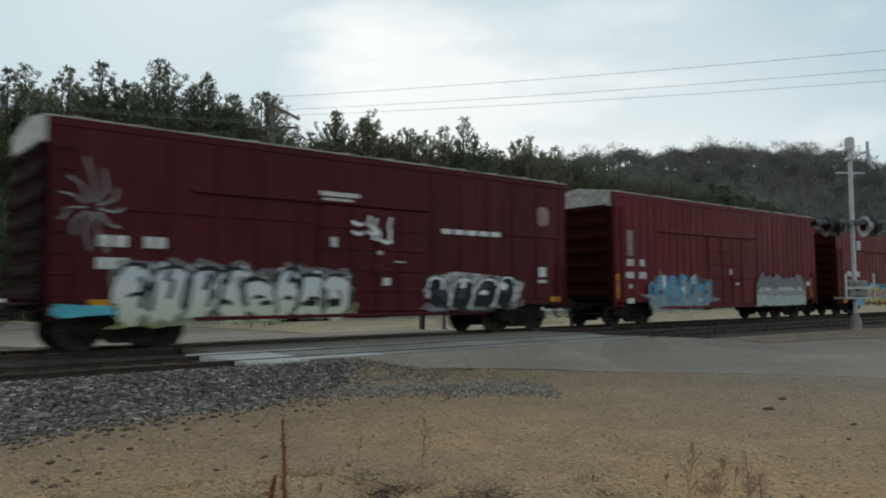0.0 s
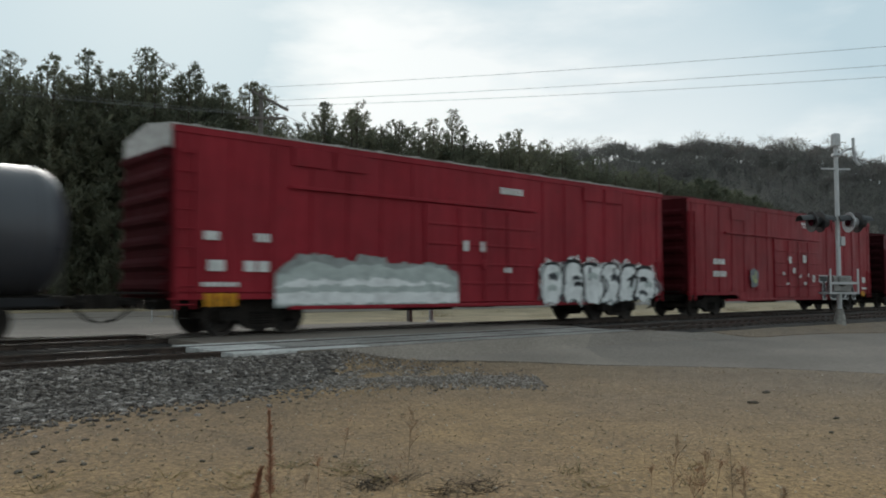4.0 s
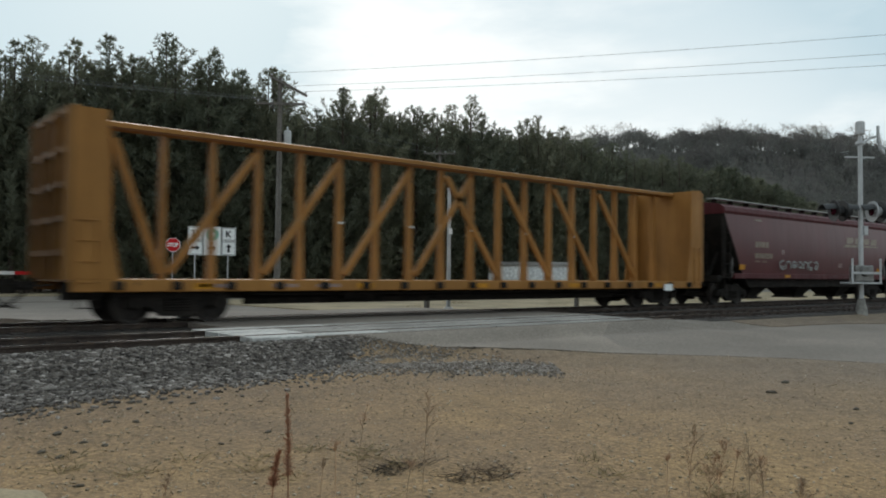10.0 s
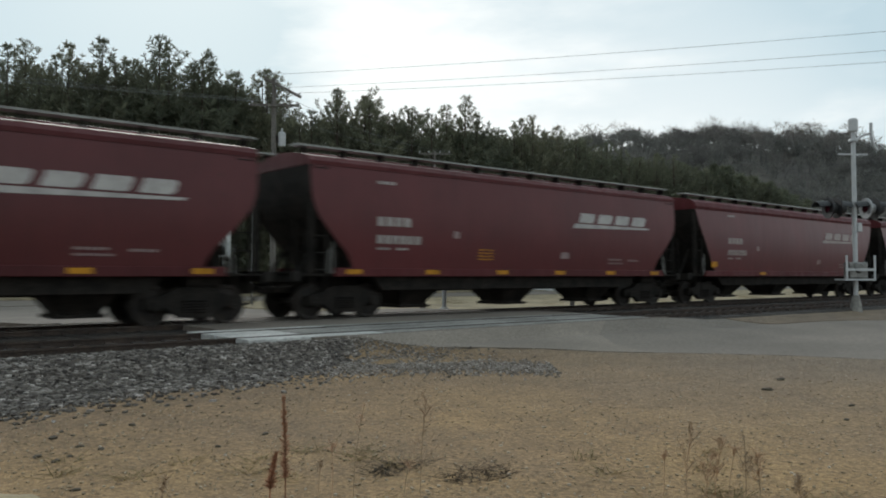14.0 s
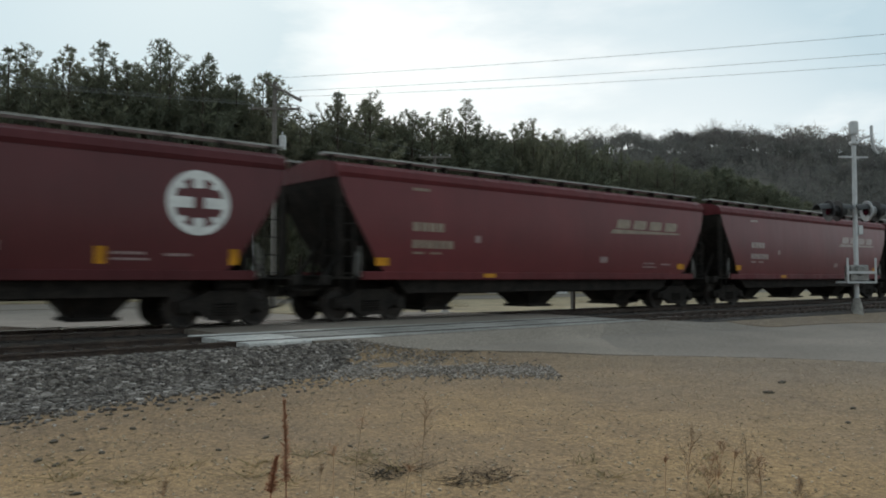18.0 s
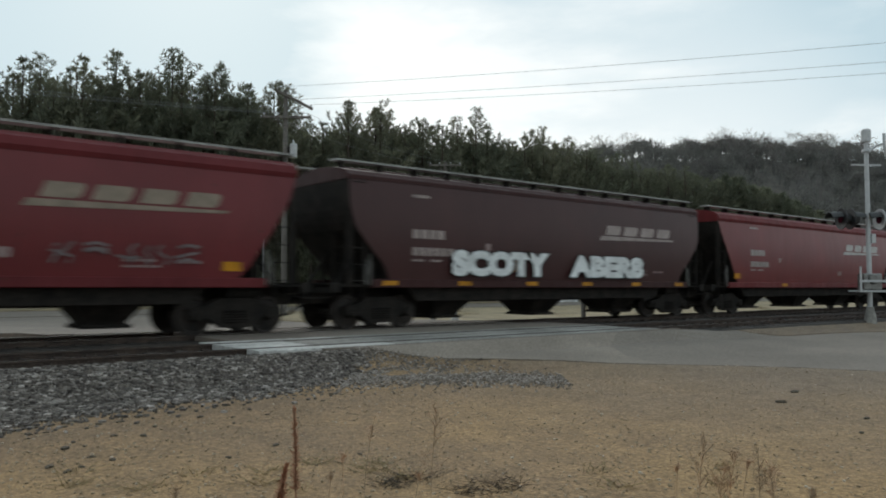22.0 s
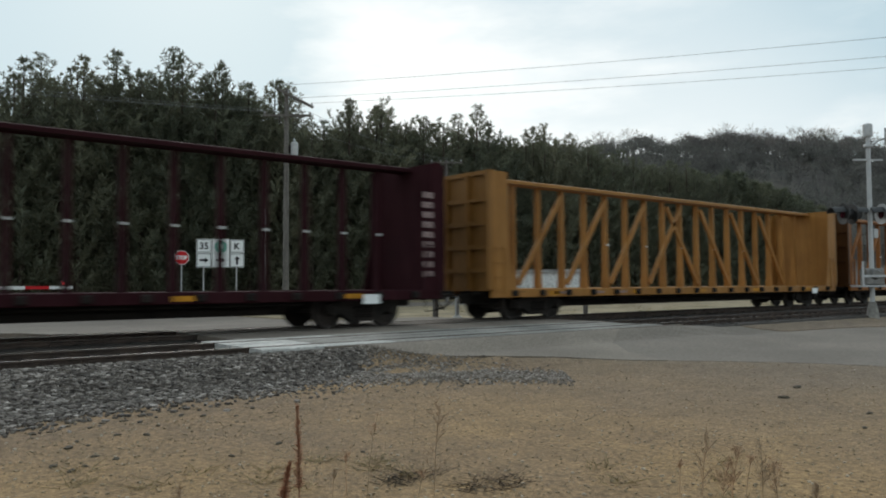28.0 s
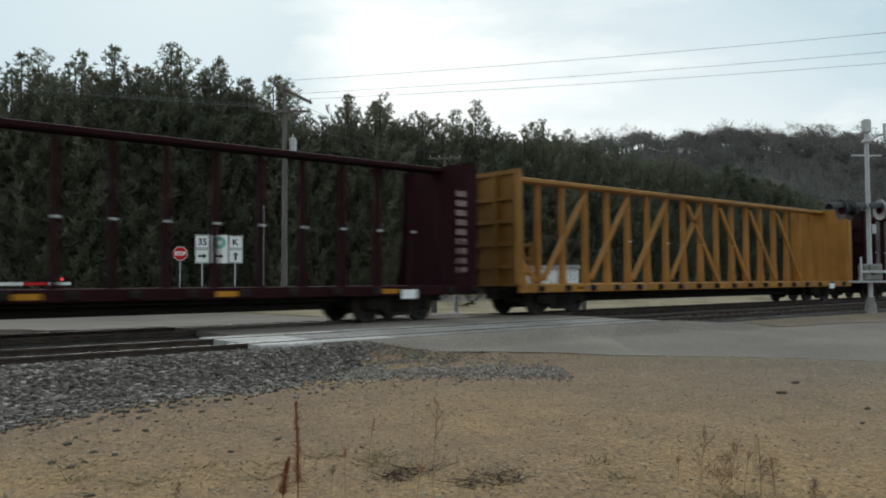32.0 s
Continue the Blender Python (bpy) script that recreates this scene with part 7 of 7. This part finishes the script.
def utility_pole(x, y, height, arms, turn, transformer, label):
    root = thing("utility_pole", label, "utility pole", "utility poles", pose(x, y, ground_height(x, y) - 0.02, 0, 0, turn))
    part("pole", Shape().tube((0, 0, 0), (0, 0, height), 0.17, 0.115, 12), POLEWOOD, root, "grey weathered wooden pole")
    tips = []
    for z, half, tilt, off in arms:
        arm = part("crossarm", Shape().beam((off - half, -0.17, z - tilt), (off + half, -0.17, z + tilt), 0.13, 0.11), POLEWOOD, root, "wooden crossarm")
        for k in (-0.92, -0.35, 0.35, 0.92):
            p = (off + k * half, -0.17, z + k * tilt + 0.06)
            sh = Shape()
            insulator(sh, p)
            part("insulator", sh, GALV, arm)
            tips.append((p[0], p[1], p[2] + 0.14))
        part("brace", Shape().beam((-half * 0.55, -0.12, z), (0, -0.12, z - 0.6), 0.04, 0.02).beam((half * 0.55, -0.12, z), (0, -0.12, z - 0.6), 0.04, 0.02), POLEWOOD, root)
    if transformer:
        z = transformer
        can = part("transformer", Shape().lathe([(0.02, z - 0.4), (0.2, z - 0.38), (0.21, z + 0.3), (0.16, z + 0.38), (0.02, z + 0.4)], "z", 16, (0.42, -0.05, 0)), GALV, root, "pale grey transformer can")
        part("bushing", Shape().lathe([(0.04, z + 0.38), (0.06, z + 0.48), (0.03, z + 0.6)], "z", 8, (0.42, -0.05, 0)), GALV, can)
        part("hanger", Shape().box(0.1, 0.25, -0.06, 0.06, z - 0.2, z + 0.2), STEEL, can)
    m = root.matrix_basis
    return root, [m @ Vector(t) for t in tips]


def wire(name, a, b, sag, label="thin aluminium power line wire"):
    pts = []
    for k in range(25):
        t = k / 24
        p = Vector(a).lerp(Vector(b), t)
        p.z -= sag * 4 * t * (1 - t)
        pts.append(p)
    root = thing(name, label, "wire", "power lines", pose(*pts[0]))
    sh = Shape().pipe([p - pts[0] for p in pts], 0.009, 4)
    part("strand", sh, WIRE, root)


def build_power_lines():
    # arms run square to the line, which crosses the tracks towards the yard
    _, tips = utility_pole(19.85, 19.2, 12.1, ((11.6, 1.0, -0.42, 0.42), (10.62, 1.3, 0.1, 0.0)), -15, 8.85, "grey wooden utility pole with two crossarms and a transformer")
    _, tips2 = utility_pole(40.0, 30.0, 11.6, ((11.35, 1.3, 0.0, 0.0),), -40, 0, "distant wooden utility pole with one crossarm")
    off = Vector((24.5, -41.5, 0.4))
    for i in (0, 2, 3):
        wire("power_wire", tips[i], Vector(tips[i]) + off + Vector((0, 0, (-0.9, 0, -0.95, -1.2)[i])), 0.35)
    for i in (4, 5, 7):
        wire("power_wire", tips[i], Vector(tips[i]) + Vector((-48, 3.0, -0.6)), 0.7)
    for i in (4, 7):
        wire("power_wire", tips[i], tips2[i - 4], 0.5)


build_power_lines()


# ---- road signs across the track ----
def sign_post(root, x, h, wide=0.05):
    part("post", Shape().box(x - wide / 2, x + wide / 2, 0.0, 0.045, 0.0, h), GALV, root, "square steel post")


def sign_text(panel, body, x, z, size, material, y, bold=0.0, wide=1.0):
    me = lettering(body, size, 0.004, bold, 0, wide)
    xs, zs = [v.co.x for v in me.vertices], [v.co.z for v in me.vertices]
    me.transform(Matrix.Translation((x - (max(xs) + min(xs)) / 2, y, z - (max(zs) + min(zs)) / 2)))
    part("legend", shared(me, material), None, panel)


def arrow(x, z, size, up):
    ring = [(-0.5, -0.12), (0.1, -0.12), (0.1, -0.32), (0.5, 0.0), (0.1, 0.32), (0.1, 0.12), (-0.5, 0.12)]
    if up:
        ring = [(-b, a) for a, b in ring]
    return Shape().extrude([(x + a * size, -0.014, z + b * size) for a, b in ring], (0, 0.004, 0))


def panel(root, x0, x1, z0, z1, edge=True):
    p = part("panel", Shape().box(x0, x1, -0.008, 0.0, z0, z1), SIGNWHITE, root, "white sign panel")
    if edge:
        w = 0.025
        part("border", Shape().box(x0 + w, x1 - w, -0.011, -0.009, z0 + w, z0 + 2 * w).box(x0 + w, x1 - w, -0.011, -0.009, z1 - 2 * w, z1 - w).box(x0 + w, x0 + 2 * w, -0.011, -0.009, z0 + 2 * w, z1 - 2 * w).box(x1 - 2 * w, x1 - w, -0.011, -0.009, z0 + 2 * w, z1 - 2 * w), SIGNBLACK, p)
    return p


def build_signs():
    gz = -0.4
    root = thing("stop_sign", "red octagonal stop sign on a thin steel post", "stop sign", "", pose(13.0, 16.0, gz - 0.22, 0, 0, -20))
    sign_post(root, 0, 2.85)
    oc = lambda r: [(r * math.cos(radians(22.5 + 45 * k)), 0, 2.95 + r * math.sin(radians(22.5 + 45 * k))) for k in range(8)]
    face = part("rim", Shape().extrude([(a, -0.01, c) for a, b, c in oc(0.33)], (0, 0.01, 0)), SIGNWHITE, root, "white rim")
    part("face", Shape().extrude([(a, -0.015, c) for a, b, c in oc(0.305)], (0, 0.004, 0)), SIGNRED, face, "red face")
    sign_text(face, "STOP", 0, 2.95, 0.24, SIGNWHITE, -0.019, 0.012, 0.8)
    # route signs: three columns of two panels
    root = thing("route_signs", "cluster of white route signs on two steel posts", "road sign", "", pose(15.68, 18.0, gz - 0.14, 0, 0, -20))
    for x in (-0.78, 0.76):
        sign_post(root, x, 3.2, 0.06)
    top, mid, low = 3.88, 3.2, 2.5
    p = panel(root, -1.12, -0.42, mid + 0.01, top)
    sign_text(p, "35", -0.77, 3.54, 0.46, SIGNBLACK, -0.016, 0.01, 0.95)
    p = panel(root, -1.12, -0.42, low, mid - 0.01)
    part("arrow", arrow(-0.77, 2.85, 0.42, False), SIGNBLACK, p)
    p = panel(root, -0.38, 0.4, low, top, False)
    part("emblem", Shape().extrude([(0.01 + 0.3 * math.cos(2 * math.pi * k / 20), -0.014, 3.5 + 0.3 * math.sin(2 * math.pi * k / 20)) for k in range(20)], (0, 0.004, 0)), SIGNGREEN, p, "pale green round emblem")
    part("emblem_core", Shape().extrude([(0.01 + (0.17 if k % 2 else 0.09) * math.cos(2 * math.pi * k / 12), -0.017, 3.5 + (0.17 if k % 2 else 0.09) * math.sin(2 * math.pi * k / 12)) for k in range(12)], (0, 0.002, 0)), SIGNWHITE, p)
    part("arrow", arrow(0.01, 2.85, 0.4, False), SIGNBLACK, p)
    p = panel(root, 0.44, 1.12, mid + 0.01, top - 0.02)
    sign_text(p, "K", 0.78, 3.54, 0.42, SIGNBLACK, -0.016, 0.012)
    p = panel(root, 0.44, 1.12, low, mid - 0.01)
    part("arrow", arrow(0.78, 2.85, 0.42, True), SIGNBLACK, p)
    # thin delineator posts and a leaning stake near the pole
    for x, y, h, lean, lab in ((18.75, 19.4, 5.4, 0, "thin pale steel post among the roadside trees"), (18.6, 17.6, 2.2, 9, "thin leaning tan stake in the verge"), (17.6, 17.0, 1.9, -7, "thin leaning tan stake in the verge")):
        r = thing("stake", lab, "stake", "", pose(x, y, gz, 0, lean, 0))
        part("shaft", Shape().tube((0, 0, -0.1), (0, 0, h), 0.03, 0.025, 6), GALV if lean == 0 else POLEWOOD, r)
        part("tip", Shape().lathe([(0.03, h), (0.035, h + 0.02), (0.01, h + 0.05)], "z", 6), GALV if lean == 0 else POLEWOOD, r)


build_signs()


def build_shed():
    """A long white prefabricated store across the highway, seen between the cars."""
    d, az = 77.0, radians(43.5)
    x, y = d * math.cos(az), -18 + d * math.sin(az)
    root = thing("storage_shed", "low white sheet-metal storage shed at the wood's edge", "shed", "", pose(x, y, ground_height(x, y), 0, 0, -46))
    part("wall", Shape().box(-4.1, 4.1, 0, 2.4, 0, 2.55), SHED, root, "white ribbed sheet wall")
    part("roof", Shape().extrude([(-4.25, -0.2, 2.55), (-4.25, 2.6, 2.55), (-4.25, 2.6, 2.63), (-4.25, 1.2, 2.95), (-4.25, -0.2, 2.63)], (8.5, 0, 0)), ROOFGALV, root, "pale low-pitched roof")
    for k in range(4):
        a = -3.85 + 1.97 * k
        dr = part("door", Shape().box(a, a + 1.7, -0.05, 0.0, 0.05, 2.3), SHED, root, "white roller door")
        for j in range(6):
            part("slat", Shape().box(a + 0.05, a + 1.65, -0.07, -0.05, 0.12 + 0.36 * j, 0.42 + 0.36 * j), SHED, dr)
    for k in range(2):
        part("corner_trim", Shape().box(-4.13 + 8.17 * k, -4.04 + 8.17 * k, -0.03, 0.05, 0, 2.55), ROOFGALV, root)


build_shed()


# ---- dry weeds, stones and scraps on the yard ----
def weed(x, y, h, seed, kind="spike", label="dry reddish-brown weed stalk in the gravel"):
    rng = random.Random(seed)
    root = thing("dry_weed", label, "weed", "dry weeds", pose(x, y, ground_height(x, y) - 0.01))
    stem, tops = Shape(), Shape()
    lean = (rng.uniform(-0.12, 0.2) * h, rng.uniform(-0.1, 0.1) * h)
    P = lambda t: Vector((lean[0] * t * t, lean[1] * t * t, h * t))
    pts = [P(k / 6) for k in range(7)]
    stem.pipe(pts, 0.006 if kind == "spike" else 0.0028, 5)
    if kind == "spike":
        for _ in range(420):
            t = rng.uniform(0.25, 1.0)
            c = P(t)
            a = rng.uniform(0, 6.28)
            r = (0.05 * (1.2 - t) + 0.008) * rng.uniform(0.4, 1.1)
            e = Vector((math.cos(a) * r, math.sin(a) * r, rng.uniform(0.01, 0.035)))
            tops.tube(c, c + e, 0.003, 0.001, 3)
    else:
        for _ in range(18 if kind == "branch" else 7):
            t = rng.uniform(0.3 if kind == "branch" else 0.8, 0.98)
            c = P(t)
            a = rng.uniform(0, 6.28)
            r = h * rng.uniform(0.12, 0.3) * (1.2 - t)
            e = Vector((math.cos(a) * r, math.sin(a) * r, r * rng.uniform(0.9, 1.8)))
            stem.tube(c, c + e, 0.002, 0.001, 4)
            for _ in range(5):
                q = c + e * rng.uniform(0.4, 1.0)
                f = Vector((rng.gauss(0, 0.03), rng.gauss(0, 0.03), rng.uniform(0.0, 0.05)))
                tops.tube(q, q + f, 0.002, 0.001, 3)
    mat = WEED if kind == "spike" else PALEWEED
    tagged(part("stem", stem, mat, root), kind="stuff" if kind != "spike" else "")
    tagged(part("seed_head", tops, mat, root), kind="stuff")


def on_bearing(d, az):
    """A spot on the yard d metres from the yard corner at a bearing from +x."""
    a = radians(az)
    return d * math.cos(a), -18 + d * math.sin(a)


def build_weeds():
    for d, az, h, k in ((5.65, 60.9, 0.78, "spike"), (5.8, 62.0, 0.33, "spike"), (5.68, 51.2, 0.72, "branch"), (5.71, 56.05, 0.62, "thin"), (5.73, 57.55, 0.41, "thin"), (5.6, 58.6, 0.3, "thin"),
                        (5.94, 32.3, 0.52, "branch"), (6.0, 29.5, 0.38, "thin"), (5.95, 30.4, 0.46, "branch"), (6.2, 28.4, 0.42, "branch"), (6.1, 27.5, 0.34, "branch"), (5.9, 31.0, 0.36, "branch"), (5.8, 25.0, 0.3, "branch"), (6.0, 33.8, 0.3, "thin"), (5.4, 69.5, 0.3, "branch"), (5.5, 52.4, 0.3, "thin")):
        x, y = on_bearing(d, az)
        weed(x, y, h, int(d * 100 + az * 10), k, {"spike": "dry red-brown spike of dock in the gravel", "branch": "dry branching weed stalk in the gravel", "thin": "thin dry grass stalk in the gravel"}[k])
    # dark tangle of dead stems at the corner and by the scraped hollow
    rng = random.Random(77)

    def tuft(name, x, y, rad, n, h, lab, mat):
        sh = Shape()
        for _ in range(n):
            a, r = rng.uniform(0, 6.28), rad * math.sqrt(rng.random())
            p = Vector((r * math.cos(a), r * math.sin(a) * 0.6, 0))
            b = p + Vector((rng.gauss(0, 0.12), rng.gauss(0, 0.12), h * rng.uniform(0.4, 1.0)))
            sh.tube(p, b, 0.003, 0.001, 3)
        ob = part(name, sh, mat, None, lab)
        ob.matrix_basis = pose(x, y, ground_height(x, y))
        tagged(ob, "", "weeds", "", "stuff")

    x, y = on_bearing(6.31, 46.9)
    tuft("dead_stems", x, y, 0.34, 110, 0.07, "flattened dead stems beside a scraped hollow", DEADSTEM)
    x, y = on_bearing(6.5, 53.0)
    tuft("dead_stems", x, y, 0.3, 90, 0.08, "flattened dead stems beside a scraped hollow", DEADSTEM)

    for k in range(26):
        x, y = on_bearing(rng.uniform(5.2, 7.5), rng.uniform(20, 80))
        tuft("dry_grass", x, y, 0.16, 22, 0.1, "thin sprigs of dry grass in the gravel", DRYGRASS)
    for k in range(30):
        x, y = rng.uniform(18, 60), rng.uniform(5, 22)
        tuft("dry_grass", x, y, 0.8, 60, 0.35, "clump of dead grass on the verge", DRYGRASS)


build_weeds()


def build_rocks():
    rng = random.Random(21)
    dark = stone_material("dark loose stone", [(0.0, (0.035, 0.027, 0.018)), (1.0, (0.07, 0.054, 0.036))])
    tan = stone_material("tan boulder", [(0.0, (0.3, 0.235, 0.14)), (1.0, (0.36, 0.29, 0.18))])
    spots = [(8.6, 76.03, 0.05), (7.79, 76.93, 0.045), (7.51, 75.84, 0.035), (8.07, 74.44, 0.03), (7.86, 73.13, 0.035), (7.66, 75.01, 0.03), (8.96, 71.22, 0.035), (9.08, 73.05, 0.03), (6.45, 74.63, 0.03), (7.59, 65.58, 0.03),
             (13.17, 26.14, 0.06), (11.93, 26.99, 0.06), (8.09, 62.37, 0.035), (12.16, 49.15, 0.04), (9.52, 78.16, 0.04), (8.9, 75.54, 0.03), (7.57, 56.35, 0.025), (9.95, 22.26, 0.035), (11.08, 21.92, 0.04), (9.48, 70.51, 0.03)]
    for d, az, r in spots:
        x, y = on_bearing(d, az)
        bm = bmesh.new()
        bmesh.ops.create_icosphere(bm, subdivisions=2, radius=r)
        for v in bm.verts:
            v.co = Vector((v.co.x * 1.45, v.co.y * 0.8, v.co.z * 0.42)) * (1 + 0.5 * noise.noise(v.co * (2.2 / r) + Vector((d, az, 0))))
        me = bpy.data.meshes.new("rock")
        bm.to_mesh(me)
        bm.free()
        me.materials.append(dark)
        ob = new("rock", me)
        ob.matrix_basis = pose(x, y, ground_height(x, y) + r * 0.2, 0, 0, rng.uniform(0, 360))
        tagged(ob, "dark loose rock lying on the gravel", "rock", "loose rocks")
    for _ in range(70):
        x = rng.uniform(0.8, 8.6)
        y = bank_toe(x) - 0.15 - abs(rng.gauss(0, 0.9))
        r = rng.uniform(0.018, 0.04)
        ob = new("rock", bpy.data.objects["rock"].data)
        ob.matrix_basis = pose(x, y, ground_height(x, y) + r * 0.2, 0, 0, rng.uniform(0, 360)) @ Matrix.Scale(r / 0.05, 4)
        tagged(ob, "dark loose rock lying on the gravel", "rock", "loose rocks")
    x, y = on_bearing(5.75, 79.3)
    bm = bmesh.new()
    bmesh.ops.create_icosphere(bm, subdivisions=4, radius=0.34)
    for v in bm.verts:
        v.co = Vector((v.co.x * 1.2, v.co.y, v.co.z * 0.55)) * (1 + 0.25 * noise.noise(v.co * 3) + 0.08 * noise.noise(v.co * 9))
    me = bpy.data.meshes.new("boulder")
    bm.to_mesh(me)
    bm.free()
    me.materials.append(tan)
    ob = new("boulder", me)
    ob.matrix_basis = pose(x, y, ground_height(x, y) + 0.02)
    tagged(ob, "half-buried tan boulder at the yard's edge", "rock")


build_rocks()


# ---- lowered gate across the far road ----
def build_gate():
    y, z = 5.2, 1.06
    root = thing("crossing_gate", "lowered striped crossing gate arm with a small red lamp", "crossing gate", "", pose(-1.5, y, 0))
    part("foundation", Shape().lathe([(0.26, -0.5), (0.26, -0.2), (0.16, -0.12)], "z", 10), CONCRETE, root)
    part("mast", Shape().tube((0, 0, -0.3), (0, 0, 3.6), 0.075, 0.065, 12), GALV, root, "pale steel tube")
    part("gearbox", Shape().box(-0.22, 0.22, -0.34, -0.08, z - 0.35, z + 0.3, 0.03), GALV, root)
    part("counterweight", Shape().box(-1.2, -0.5, -0.26, -0.16, z - 0.2, z + 0.2, 0.02), BLACKM, root)
    tip = 7.25
    n = 12
    for k in range(n):
        a, b = 0.2 + (tip - 0.2) * k / n, 0.2 + (tip - 0.2) * (k + 1) / n
        h = 0.06 - 0.02 * k / n
        part("arm_stripe", Shape().box(a, b, -0.23, -0.2, z - h, z + h), SIGNWHITE if k % 2 else SIGNRED, root, "white arm section" if k % 2 else "red arm section")
    for k, x in enumerate((tip - 0.25, tip - 2.6, tip - 4.4)):
        lamp = part("arm_lamp", Shape().lathe([(0.02, z + 0.05), (0.06, z + 0.06), (0.06, z + 0.17), (0.03, z + 0.2)], "z", 12, (x, -0.215, 0)), BLACKM, root)
        part("lens", Shape().lathe([(0.04, -0.3), (0.04, -0.275), (0.02, -0.27)], "y", 12, (x, 0, z + 0.115)), REDLIGHT if k == 0 else LENS, lamp, "red lamp lens")


def lit_lamp():
    m, nt, bs, N, Lk = shader("lit red lamp")
    bs.inputs["Base Color"].default_value = (0.5, 0.02, 0.02, 1)
    bs.inputs["Emission Color"].default_value = (1.0, 0.06, 0.05, 1)
    bs.inputs["Emission Strength"].default_value = 0.8
    return m


REDLIGHT = lit_lamp()
build_gate()


def motions():
    for car, s0, L in CARS:
        walk(car, [(t, pose(s0 - SPEED * t, 0, 0)) for t in range(0, 33, 4)])
        # the wheels turn while the car is near the crossing
        first = max(0, math.floor(FPS * (s0 - 62) / SPEED))
        last = min(32 * FPS, math.ceil(FPS * (s0 + L + 4) / SPEED))
        steps = sorted({0, 32 * FPS, *range(first, last + 1)})
        spin = [(k / FPS, -math.degrees(SPEED / FPS / WHEEL_R) * (min(max(k, first), last) - first)) for k in steps]
        for bogie in [c for c in car.children if c.name.startswith("truck")]:
            for w in [c for c in bogie.children if c.name.startswith("wheelset")]:
                x = w.matrix_basis.translation.x
                walk(w, [(t, pose(x, 0, WHEEL_R, 0, a % 360, 0)) for t, a in spin])


motions()
